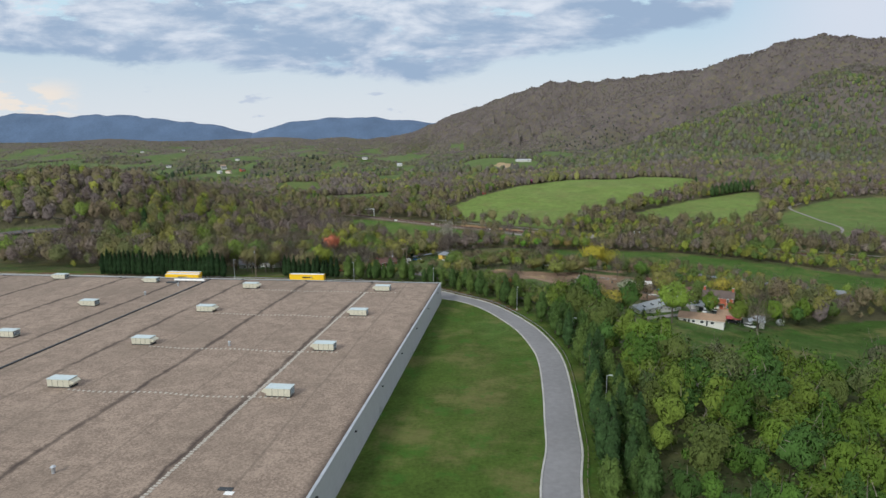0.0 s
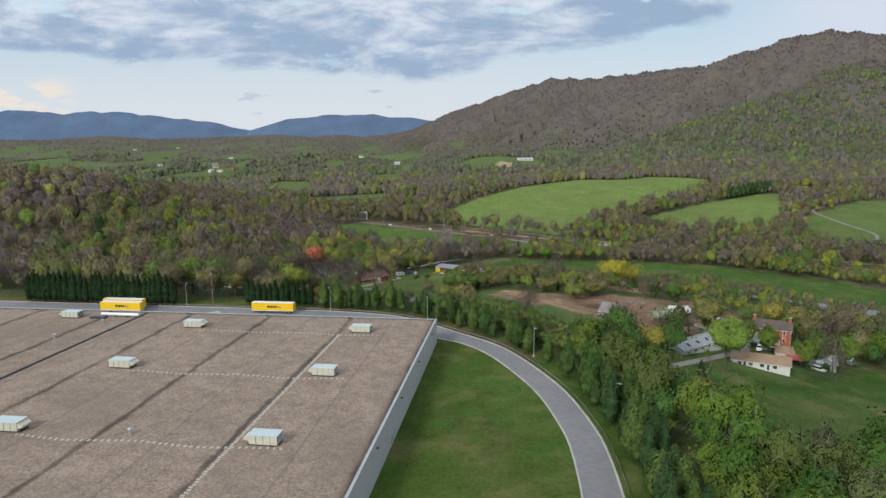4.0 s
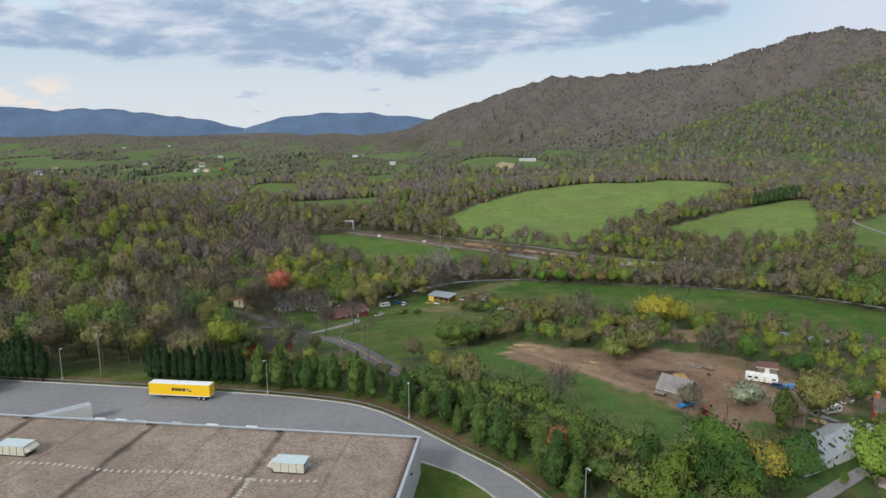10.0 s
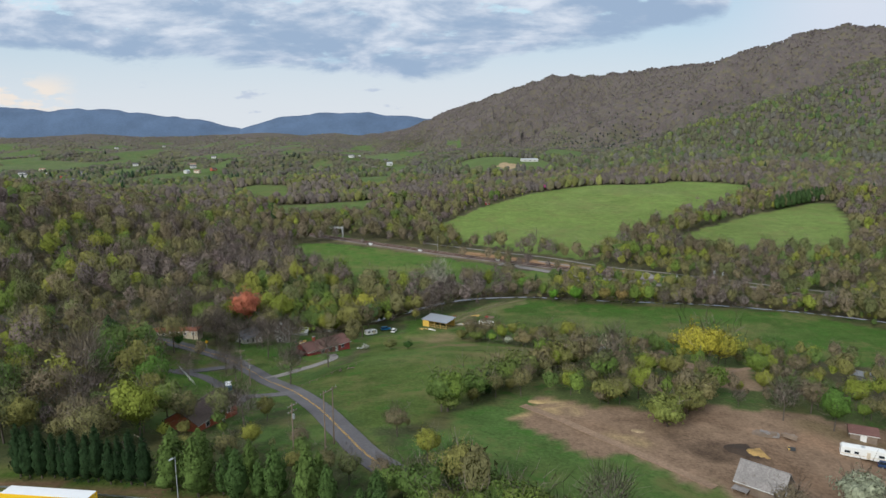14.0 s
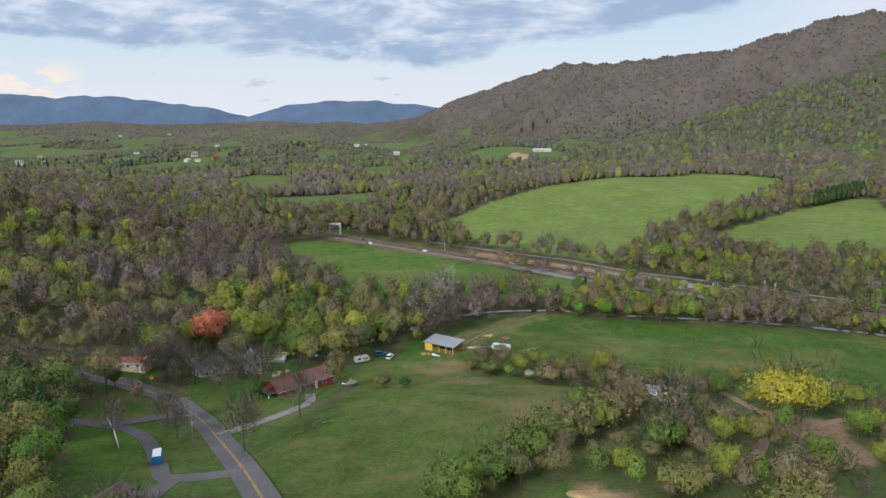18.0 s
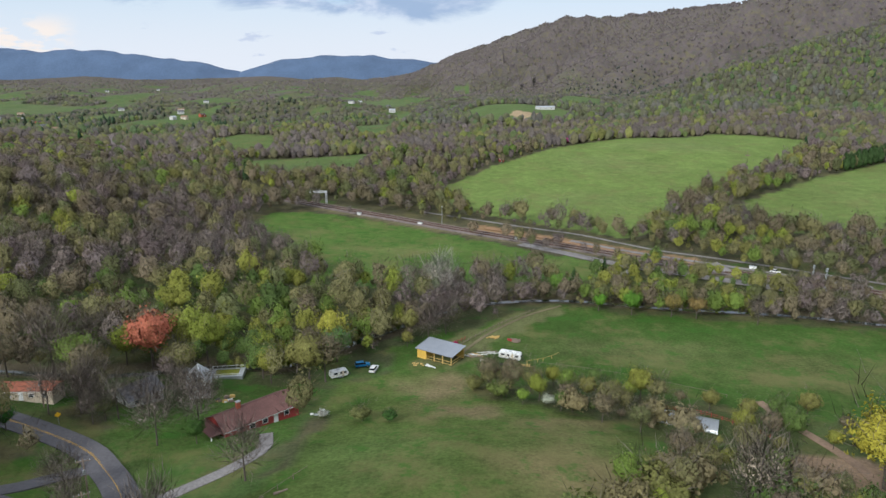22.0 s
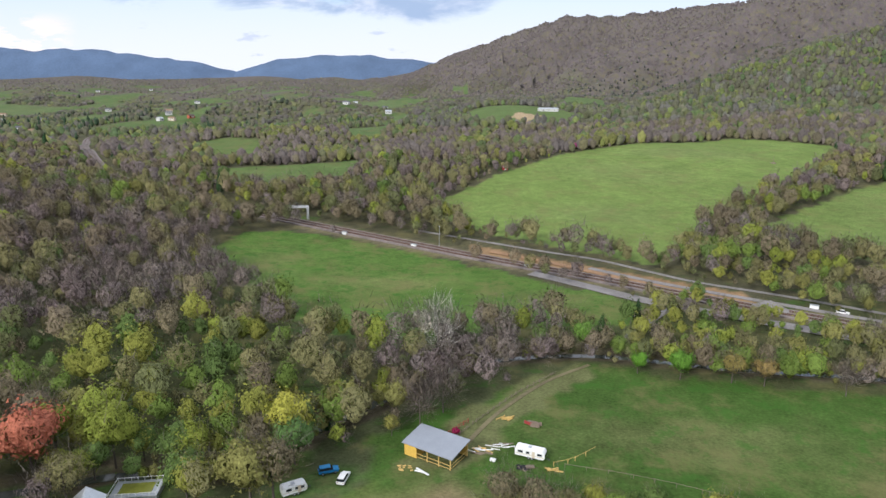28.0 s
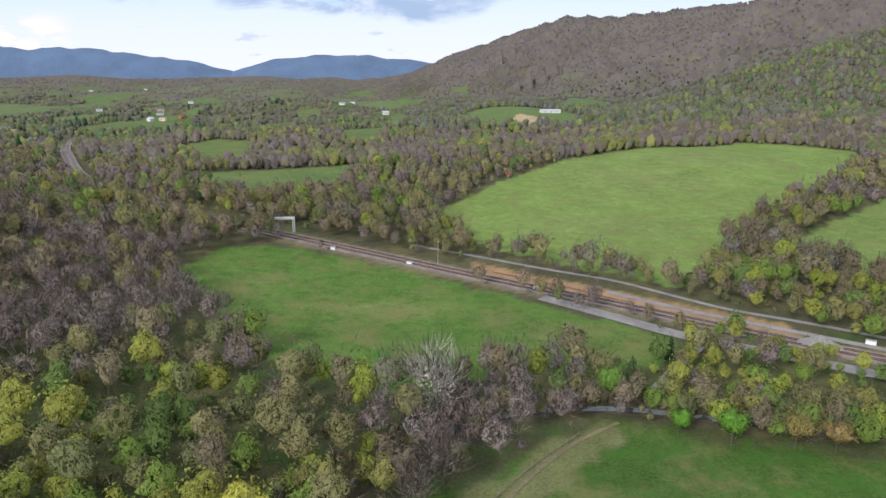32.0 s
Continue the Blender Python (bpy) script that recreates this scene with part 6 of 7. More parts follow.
def car(name, label, x, y, turn, paint, kind="suv", category="car", up=0.0, group=""):
    """A car, pickup or van from a side outline."""
    c = thing(name, label, category, stand(x, y, turn, up + 0.05), group)
    low = {"suv": [(-2.3, 0.45), (2.3, 0.45), (2.35, 0.95), (1.2, 1.08), (-2.3, 1.1)], "pickup": [(-2.8, 0.5), (2.7, 0.5), (2.75, 1.0), (1.4, 1.12), (-2.8, 1.15)], "van": [(-2.7, 0.45), (2.7, 0.45), (2.7, 1.0), (1.9, 1.25), (-2.7, 1.25)]}[kind]
    cab = {"suv": [(-2.2, 1.08), (1.1, 1.06), (0.5, 1.7), (-2.0, 1.72)], "pickup": [(-0.6, 1.12), (1.4, 1.1), (0.8, 1.8), (-0.4, 1.82)], "van": [(-2.65, 1.2), (1.9, 1.2), (1.3, 2.1), (-2.6, 2.15)]}[kind]

    def slab(outline, w0, w1):
        bm = bmesh.new()
        rows = [[bm.verts.new((p, s * (w0 if q < 1.2 else w1), q)) for p, q in outline] for s in (-1, 1)]
        bm.faces.new(rows[0]), bm.faces.new(rows[1][::-1])
        n = len(outline)
        for i in range(n):
            bm.faces.new((rows[0][i], rows[1][i], rows[1][(i + 1) % n], rows[0][(i + 1) % n]))
        bmesh.ops.bevel(bm, geom=bm.edges[:], offset=0.06, segments=2, affect="EDGES")
        return bm

    part("body", slab(low, 0.92, 0.92), paint, c)
    top = part("cabin", slab(cab, 0.88, 0.74), GLASSY, c, "dark glazed cabin")
    z = max(q for _, q in cab)
    xs = [p for p, q in cab if q > 1.5]
    part("roof", boxed(min(xs), max(xs), -0.72, 0.72, z - 0.03, z + 0.05, soft=0.02), paint, c)
    r = 0.36
    for wx in (min(p for p, _ in low) + 0.95, max(p for p, _ in low) - 0.9):
        for wy in (-0.8, 0.8):
            wheel_on(c, wx, wy, r)
    for wy in (-0.65, 0.65):
        part("headlight", boxed(max(p for p, _ in low) - 0.04, max(p for p, _ in low) + 0.03, wy - 0.15, wy + 0.15, 0.75, 0.92), WHITE, c)
        part("tail_light", boxed(min(p for p, _ in low) - 0.03, min(p for p, _ in low) + 0.04, wy - 0.1, wy + 0.1, 0.8, 1.0), REDWALL, c)
    return c


def camper(name, label, x, y, turn, long=7.0, tall=2.7, motor=False, up=0.0):
    c = thing(name, label, "camper", stand(x, y, turn, up))
    a = long / 2
    bm = bmesh.new()
    out = [(-a, 0.55), (a - 0.3, 0.55), (a, 1.0), (a, tall - 0.6), (a - 0.5, tall), (-a + 0.25, tall), (-a, tall - 0.4)]
    rows = [[bm.verts.new((p, s * 1.2, q)) for p, q in out] for s in (-1, 1)]
    bm.faces.new(rows[0]), bm.faces.new(rows[1][::-1])
    for i in range(len(out)):
        bm.faces.new((rows[0][i], rows[1][i], rows[1][(i + 1) % len(out)], rows[0][(i + 1) % len(out)]))
    bmesh.ops.bevel(bm, geom=bm.edges[:], offset=0.12, segments=2, affect="EDGES")
    shell = part("shell", bm, WHITE, c)
    for s in (-1, 1):
        for x0, w in ((-a + 0.8, 1.2), (-a + 2.8, 0.9), (a - 1.8, 1.1)):
            part("window", boxed(x0, x0 + w, s * 1.205 - 0.02, s * 1.205 + 0.02, 1.5, 2.1), GLASSY, c)
        part("stripe", boxed(-a + 0.1, a - 0.1, s * 1.21 - 0.012, s * 1.21 + 0.012, 1.15, 1.3), BEIGE, c)
    part("door", boxed(0.6, 1.3, -1.24, -1.2, 0.65, 2.3), BEIGE, c)
    part("roof_vent", boxed(-0.6, 0.2, -0.4, 0.4, tall, tall + 0.22, soft=0.04), GALV, c)
    part("windscreen", boxed(a - 0.02, a + 0.03, -1.0, 1.0, 1.3, tall - 0.7), GLASSY, c)
    for wx in ((-a + 1.6, a - 1.4) if motor else (-0.2, 0.65)):
        for wy in (-1.05, 1.05):
            wheel_on(c, wx, wy, 0.36)
    if not motor:
        part("hitch", boxed(a, a + 1.1, -0.08, 0.08, 0.5, 0.62), DARKMETAL, c)
        part("jack", boxed(a + 0.8, a + 0.9, -0.05, 0.05, 0, 0.6), DARKMETAL, c)
    return c


NAVY = plain("dark_blue_paint", (0.03, 0.06, 0.14), 0.3)
SKYBLUE = plain("bright_blue_paint", (0.03, 0.20, 0.42), 0.4)
DULLRED = plain("dull_red_paint", (0.25, 0.03, 0.03), 0.5, stain=0.4)
SILVERPAINT = plain("silver_paint", (0.45, 0.46, 0.48), 0.3, 0.5)
camper("travel_trailer", "white travel trailer parked in the pasture", 20.5, 478.4, -22, 7.4)
camper("motorhome", "cream motorhome parked in the farm yard", 101.5, 327.5, -26, 9.5, 3.0, True)
camper("travel_trailer", "old white camper among farm junk", 113, 309, 20, 6.2, 2.6)
camper("old_camper", "faded white camper beside trees near the creek", -33, 462, 30, 5.5, 2.4)
box_van = car("box_van", "bright blue van with a white box roof in a driveway", -64.5, 366.5, 112, SKYBLUE, "van", "van")
part("roof_box", boxed(-2.7, 1.2, -0.95, 0.95, 1.2, 2.75, soft=0.05), SKYBLUE, box_van)
part("roof_sheet", boxed(-2.65, 1.15, -0.9, 0.9, 2.75, 2.8), WHITE, box_van)
car("pickup_truck", "blue pickup with a camper shell beside the barn", 65.5, 296.2, 30, SKYBLUE, "pickup", "truck")
car("wrecked_car", "rusty red wreck in the farm yard", 69.5, 293.4, 70, DULLRED, "suv")
car("parked_suv", "dark blue sport utility car beside the motorhome", 105.5, 324.0, -28, NAVY, "suv")
car("pickup_truck", "white pickup parked by the farm sheds", 117, 286, 60, WHITE, "pickup", "truck")
car("parked_car", "silver car parked behind the garage", 123, 287, -30, SILVERPAINT, "suv")
car("parked_car", "dark car under the red carport", 124, 273, -27, BLACK, "suv")
car("parked_car", "white car beside the carport", 130, 269, -60, WHITE, "suv")
car("parked_suv", "silver car parked behind the red house", -47, 440, 40, SILVERPAINT, "suv")
car("parked_car", "blue car near the creek trees", -27, 470, 20, SKYBLUE, "suv")
car("parked_car", "white car near the creek trees", -23, 467, 80, WHITE, "suv")
car("parked_car", "dark red car beside the mobile home", -122, 426, 10, DULLRED, "suv")
car("parked_car", "pale car waiting beside the railway", 158, 584, -33, WHITE, "suv")


# ---- poles, lamps, fences ----
def lamp_post(x, y, turn, tall=9.0, z=None):
    l = thing("street_lamp", "slender grey lamp post at the yard's edge", "street lamp", pose(x, y, z, 0, 0, turn) if z is not None else stand(x, y, turn), "lamp posts round the yard")
    part("footing", tube(bmesh.new(), (0, 0, -0.6), (0, 0, 0.7), 0.3, sides=10), CONCRETE, l)
    part("pole", tube(bmesh.new(), (0, 0, 0.6), (0, 0, tall), 0.11, 0.07), GALV, l)
    part("arm", tube(bmesh.new(), (0, 0, tall - 0.05), (0.8, 0, tall + 0.05), 0.04), GALV, l)
    part("lamp_head", boxed(0.5, 1.3, -0.2, 0.2, tall, tall + 0.16, soft=0.03), GALV, l)


for n, (x, y) in enumerate(((-45.6, 287.6), (-8.2, 272.6), (24.5, 233.5), (37.2, 190), (-104.5, 297), (35.5, 140))):
    lamp_post(x, y, 250 + 20 * n, z=high(x, y))


def utility_pole(x, y, turn, tall=11.0, double=False, arms=1, label="weathered wooden utility pole with a crossarm"):
    p = thing("utility_pole", label, "utility pole", stand(x, y, turn), "utility poles")
    for off in ((-0.0,) if not double else (-1.4, 1.4)):
        part("pole", tube(bmesh.new(), (off, 0, -0.8), (off, 0, tall), 0.19, 0.13), WOOD, p)
    for n in range(arms):
        z = tall - 0.5 - 1.2 * n
        w = 1.3 if not double else 2.6
        arm = part("crossarm", boxed(-w, w, -0.2, -0.06, z - 0.08, z + 0.08), WOOD, p)
        for x2 in np.linspace(-w + 0.1, w - 0.1, 4):
            part("insulator", tube(bmesh.new(), (x2, -0.13, z + 0.08), (x2, -0.13, z + 0.3), 0.06), GALV, arm)
    if not double:
        part("transformer", tube(bmesh.new(), (0.0, -0.42, tall - 3.2), (0.0, -0.42, tall - 2.2), 0.24), GALV, p)
    return p


utility_pole(-94.6, 298.5, 0, 15, label="tall pale wooden utility pole behind the yard")
utility_pole(-68.5, 391.0, 20, 10)
utility_pole(-62.0, 379.5, 30, 9)
utility_pole(-23.5, 312.5, 60, 13, True, 1, "pair of wooden poles joined by crossarms")
utility_pole(-29.5, 305.5, 60, 12, False, 2)
utility_pole(-98, 424, 10, 9)
utility_pole(77, 175, 40, 10)


def warning_sign(x, y, turn):
    w = thing("warning_sign", "yellow diamond warning sign on a thin post by the road", "road sign", stand(x, y, turn), "warning signs by the country road")
    part("post", boxed(-0.05, 0.05, -0.05, 0.05, -0.4, 2.3), GALV, w)
    face = boxed(-0.5, 0.5, -0.09, -0.05, -0.5, 0.5)
    bmesh.ops.transform(face, matrix=pose(0, 0, 2.4, 0, 45, 0), verts=face.verts)
    part("sign_face", face, plain("sign_yellow", (0.75, 0.45, 0.02), 0.5, spread=0.05), w, "yellow diamond panel")


warning_sign(-114.4, 425.2, 60)
warning_sign(-90.5, 417.6, 40)
silver = thing("railway_pole", "tall slim silver pole beside the railway", "pole", stand(-6, 684, 0))
part("pole", tube(bmesh.new(), (0, 0, -0.6), (0, 0, 12), 0.16, 0.08), GALV, silver)
part("cap", boxed(-0.5, 0.5, -0.1, 0.1, 11.7, 12.0), GALV, silver)
mast = thing("field_post", "lone slim post on a small dark mound in the field", "post", stand(294, 926))
part("pole", tube(bmesh.new(), (0, 0, -0.5), (0, 0, 7), 0.2, 0.1), WOOD, mast)
part("base", boxed(-2.2, 2.2, -1.2, 1.2, -0.3, 0.7, soft=0.2), WOOD, mast)


def fence(name, label, nodes, gap, tall, mat, rails=(0.45, 0.85), thick=0.07):
    """Posts and rails along a line on the ground."""
    f = thing(name, label, "fence")
    line = smooth_line(nodes, gap)
    me = rail_me = None
    for (x, y), (x2, y2) in zip(line, line[1:]):
        z, z2 = high(x, y), high(x2, y2)
        if me is None:
            o = part("post", boxed(-thick, thick, -thick, thick, -0.4, tall), mat, f)
            me = o.data
        else:
            o = put("post", me, f)
        o.location = (x, y, z)
        for r in rails:
            part("rail", tube(bmesh.new(), (x, y, z + r), (x2, y2, z2 + r), 0.05, sides=4), mat, f)


fence("white_fence", "short white board fence beside a driveway", [(-89.5, 391), (-84, 384), (-78, 375)], 2.2, 1.3, WHITE, (0.4, 0.75, 1.1))
fence("pasture_fence", "weathered post and rail fence along the creek track", [(-1, 481), (8, 495), (20, 511), (34, 526)], 3.0, 1.2, WOOD)
fence("wire_fence", "line of thin grey fence posts across the pasture", [(28, 474), (43, 470), (58, 464), (80, 452)], 5.0, 1.2, WOOD, (1.0,), 0.04)
fence("timber_rail", "new timber rails beside the pole shed", [(25.5, 474.5), (31, 477), (37, 482)], 4.0, 1.3, RAWWOOD, (1.1,))
fence("rail_fence", "dull red rail fence round a paddock corner", [(57, 442), (66, 441), (76, 433), (80, 426)], 2.5, 1.2, REDWALL, (0.5, 1.0))
fence("rail_fence", "dull red rail fence behind the pole shed", [(-3, 483), (2, 490), (6, 495)], 2.0, 1.3, REDWALL, (0.4, 0.8, 1.2))
fence("field_fence", "thin wooden fence along the lane pasture", [(-42, 366), (-36, 384), (-28, 400)], 4.5, 1.1, WOOD, (0.9,))


def scrap(name, label, x, y, turn, mats, count, spread, size, seed):
    """A heap of separate boards or boxes lying about."""
    rnd = random.Random(seed)
    s = thing(name, label, "scrap", stand(x, y, turn))
    for n in range(count):
        w, d, h = (size[i] * rnd.uniform(0.5, 1.3) for i in range(3))
        bm = boxed(-w / 2, w / 2, -d / 2, d / 2, 0, h)
        bmesh.ops.transform(bm, matrix=pose(rnd.uniform(-1, 1) * spread[0], rnd.uniform(-1, 1) * spread[1], rnd.uniform(0, 0.25), rnd.uniform(-8, 8), rnd.uniform(-8, 8), rnd.uniform(-25, 25)), verts=bm.verts)
        part("piece", bm, rnd.choice(mats), s)


scrap("lumber_pile", "stack of new and grey timber beside the shed", 8.5, 480.5, -20, (RAWWOOD, WOOD, WHITE), 16, (2.6, 1.4), (3.2, 0.25, 0.16), 1)
scrap("lumber_pile", "loose grey boards stacked by the camper", 13.5, 483, 10, (WOOD, WHITE), 12, (2.2, 1.2), (2.8, 0.22, 0.14), 2)
scrap("timber_beam", "long pale timbers lying on the grass", 25, 472.6, -12, (RAWWOOD,), 3, (0.6, 0.3), (4.0, 0.4, 0.4), 3)
scrap("timber_beam", "long white board lying on the grass", -5.5, 471, -28, (WHITE,), 2, (0.3, 0.2), (4.2, 0.5, 0.2), 4)
scrap("pallet_stack", "low brown pallets beside the camper", 18.5, 473.6, -20, (WOOD, BLACK), 7, (1.4, 0.9), (2.0, 1.1, 0.25), 5)
scrap("sawdust_patch", "pale wood offcuts scattered on the grass", -9.5, 472.5, 0, (RAWWOOD,), 9, (1.6, 1.0), (0.9, 0.4, 0.08), 6)
scrap("white_tub", "small white tub on the grass", 11.5, 476.2, 0, (WHITE,), 2, (0.3, 0.2), (1.6, 1.0, 0.5), 7)
scrap("timber_rack", "new timber frame lying in the pasture", 16, 497, 30, (RAWWOOD,), 7, (1.8, 1.2), (2.6, 0.2, 0.5), 8)
scrap("timber_rack", "brown timber rack standing in the pasture", 23, 494, -20, (WOOD, REDWALL), 7, (1.4, 1.0), (2.2, 0.2, 0.8), 9)
scrap("collapsed_shed", "collapsed grey wooden shed in the farm yard", 83, 333.5, -12, (WOOD, TINROOF, WOOD), 20, (4.0, 1.3), (2.6, 0.8, 0.9), 10)
scrap("junk_row", "jumble of metal scrap and tarpaulins in the yard", 114, 326, -24, (BLUE_TARP, GALV, WOOD, DULLRED, WHITE), 22, (6.0, 2.2), (1.4, 0.9, 0.7), 11)
scrap("junk_row", "scattered junk and timber behind the yard", 124, 322, 10, (GALV, WOOD, WHITE, DARKMETAL), 20, (6.0, 3.0), (1.2, 0.6, 0.5), 12)
scrap("blue_tarp_pile", "bright blue tarpaulin over a pile", 108.5, 325.8, -10, (BLUE_TARP,), 3, (1.2, 0.5), (3.0, 1.2, 0.8), 13)
scrap("board_stack", "orange-brown boards stacked in the yard", 103.5, 300, -35, (RAWWOOD, WOOD, SHINGLE_TAN), 14, (2.2, 1.4), (2.8, 0.35, 0.25), 14)
scrap("board_stack", "grey boards and scrap stacked in the yard", 108, 300, -35, (WOOD, DARKMETAL, GALV), 14, (2.2, 1.6), (2.2, 0.4, 0.4), 15)
scrap("farm_machine", "small orange implement on the yard dirt", 84, 327.5, -20, (ORANGE, RAWWOOD, DARKMETAL), 5, (1.0, 0.6), (1.4, 0.5, 0.6), 16)
scrap("farm_machine", "green tractor attachment in the yard", 107, 305.5, 10, (plain("machine_green", (0.04, 0.16, 0.05), 0.5), BLACK), 5, (0.8, 0.5), (1.3, 0.7, 0.7), 17)
scrap("white_pipe", "white pipes lying on the yard", 99, 308.5, -5, (WHITE,), 2, (1.0, 0.3), (3.2, 0.4, 0.3), 18)
scrap("yard_clutter", "white clutter beside the red house garden", -33, 434, 20, (WHITE, GALV), 9, (2.2, 1.2), (0.8, 0.5, 0.5), 19)
scrap("driftwood", "grey fallen logs on the pasture", -33, 390, 40, (WOOD,), 4, (2.4, 1.4), (2.4, 0.25, 0.25), 20)
scrap("junk_row", "clutter and crates behind the white house", -60, 441, 30, (WHITE, WOOD, DARKMETAL, RAWWOOD), 12, (2.5, 1.6), (1.2, 0.7, 0.6), 21)
heap("manure_mound", "dark manure heap on the farm yard", "heap", 69, 324, 4.5, 3.6, 0.9, plain("manure", (0.05, 0.035, 0.025), 0.95, grain=2))
heap("straw_mound", "heap of spoiled yellow straw on the yard", "heap", 72.5, 323.4, 3.4, 2.6, 1.0, plain("straw", (0.34, 0.22, 0.08), 0.95, grain=1.5, spread=0.35))
heap("straw_mound", "low patch of yellow straw on the bare yard", "heap", 26, 349, 3.6, 2.4, 0.7, plain("pale_straw", (0.38, 0.27, 0.13), 0.95, grain=1.5, spread=0.35))
heap("straw_mound", "low ring of spoiled straw on bare earth", "heap", 48, 331, 2.6, 2.0, 0.6, plain("grey_straw", (0.30, 0.22, 0.13), 0.95, grain=1.5, spread=0.35))


# ---- trees that stand alone or in rows ----
rng = np.random.default_rng(23)
NEAR = {
    "leafy": [Kind("broad", 12, 4.7, 900, 0.34, 60, 0.04, 10, 0.13, 3, 0.62, 0.82, 22, 0.62) for _ in range(3)],
    "budding": [Kind("broad", 12, 4.7, 900, 0.25, 260, 0.035, 12, 0.16, 3, 0.50, 0.82, 22, 0.62) for _ in range(3)],
    "bare": [Kind("broad", 12, 4.6, 260, 0.17, 850, 0.040, 18, 0.22, 3, 0.30, 0.90, 18, 0.5) for _ in range(3)],
    "spreading": [Kind("broad", 12, 5.6, 1200, 0.34, 120, 0.05, 16, 0.16, 3, 0.52, 0.80, 22, 0.66) for _ in range(2)],
    "pine": [Kind("conifer", 9.6, 3.4, 1000, 0.34, 0, 0.04, 8, 0.03, 3, 0.72, 0.84, 34, 0.60) for _ in range(3)],
    "cedar": [Kind("conifer", 10.5, 2.5, 900, 0.32, 0, 0.04, 8, 0.01, 3, 0.85, 0.86, 26, 0.45) for _ in range(2)],
    "bush": [Kind("broad", 4.2, 2.7, 560, 0.24, 40, 0.03, 8, -0.05, 3, 0.60, 0.84, 16, 0.62) for _ in range(3)],
}
MESHES = {}


def tree(sort, x, y, scale, colour, name, label, group="", turn=None, bark=TRUNK, which=None, sink=0.0, category="tree"):
    """One tree: a trunk and a crown under an empty at its foot."""
    n = rng.integers(len(NEAR[sort])) if which is None else which
    key = (sort, int(n), colour, bark)
    if key not in MESHES:
        k = NEAR[sort][n]
        trunk = mesh_of("trunk", k.trunk[0], k.trunk[1], BARK, np.broadcast_to(np.array(bark), (len(k.trunk[0]), 3)), True)
        MESHES[key] = trunk, mesh_of("crown", *k.crown, LEAF, shade_of(k, colour, bark), True, normals=k.normals)
    t = thing(name, label, category, stand(x, y, rng.uniform(0, 360) if turn is None else turn, -sink), group)
    t.scale = (scale * rng.uniform(0.92, 1.08), scale * rng.uniform(0.92, 1.08), scale)
    put("trunk", MESHES[key][0], t)
    put("crown", MESHES[key][1], t)
    return t


PINEGREEN = [(0.062, 0.104, 0.028), (0.052, 0.090, 0.026), (0.084, 0.126, 0.032)]
CEDARGREEN = [(0.020, 0.040, 0.015), (0.024, 0.046, 0.017)]


def build_rows():
    line = np.array(smooth_line(RIM, 5.0))
    way = np.gradient(line, axis=0)
    way /= np.linalg.norm(way, axis=1)[:, None]
    out = np.stack([way[:, 1], -way[:, 0]], 1)
    for n, (p, q) in enumerate(zip(line, out)):
        if not (-52 < p[0] and p[1] > 96):
            continue
        for off, keep in ((4.6, 0.85), (9.5, 0.35 if p[1] > 200 else 0.95)):
            if rng.random() < keep:
                x, y = p + q * (off + rng.uniform(-1.1, 1.1)) + way[n] * rng.uniform(-0.9, 0.9)
                if math.hypot(x - 24, y - 233) < 2.2 or math.hypot(x - 37.2, y - 190) < 2.2:
                    continue
                dark = p[1] < 190 and rng.random() < 0.5
                tree("cedar" if dark else "pine", x, y, rng.uniform(0.65, 1.2), (0.040, 0.075, 0.026) if dark else PINEGREEN[rng.integers(3)], "pine_tree", "young green pine in a row beside the yard road", "pines along the yard road")
    for x0, x1, y0, tall in ((-80, -54, 297.5, 0.95), (-172, -109, 304.5, 1.15)):
        for x in np.arange(x0, x1, 2.3):
            tree("cedar", x + rng.uniform(-0.4, 0.4), y0 - 0.13 * (x - x0) + rng.uniform(-0.6, 0.6), tall * rng.uniform(0.85, 1.1), CEDARGREEN[rng.integers(2)], "cedar_tree", "dark green cedar in a dense screen behind the trailers", "cedar screen behind the yard")
    for x in (-49, -44):
        tree("pine", x, 294.5, 1.1, PINEGREEN[2], "pine_tree", "pale green pine at the end of the cedar screen", "pines along the yard road")


def build_close_woods():
    """The woods nearest to the flight, tree by tree."""
    for x, y, s, k, c in NEAR_SPOTS:
        colour, c = PALETTE[int(c)], int(c)
        if c < 5:
            tree("leafy", x, y, s, colour, "leafy_tree", "yellow-green broadleaf tree in new spring leaf", "trees round the pastures")
        elif c < 10:
            tree("budding", x, y, s, colour, "budding_tree", "brown-green tree with opening buds", "trees round the pastures")
        elif c < 14:
            tree("bare", x, y, s, colour, "bare_tree", "grey-brown leafless tree with fine twigs", "trees round the pastures")
        else:
            tree("pine", x, y, s * 1.1, (0.045, 0.08, 0.028), "pine_tree", "dark green pine among budding trees", "trees round the pastures")


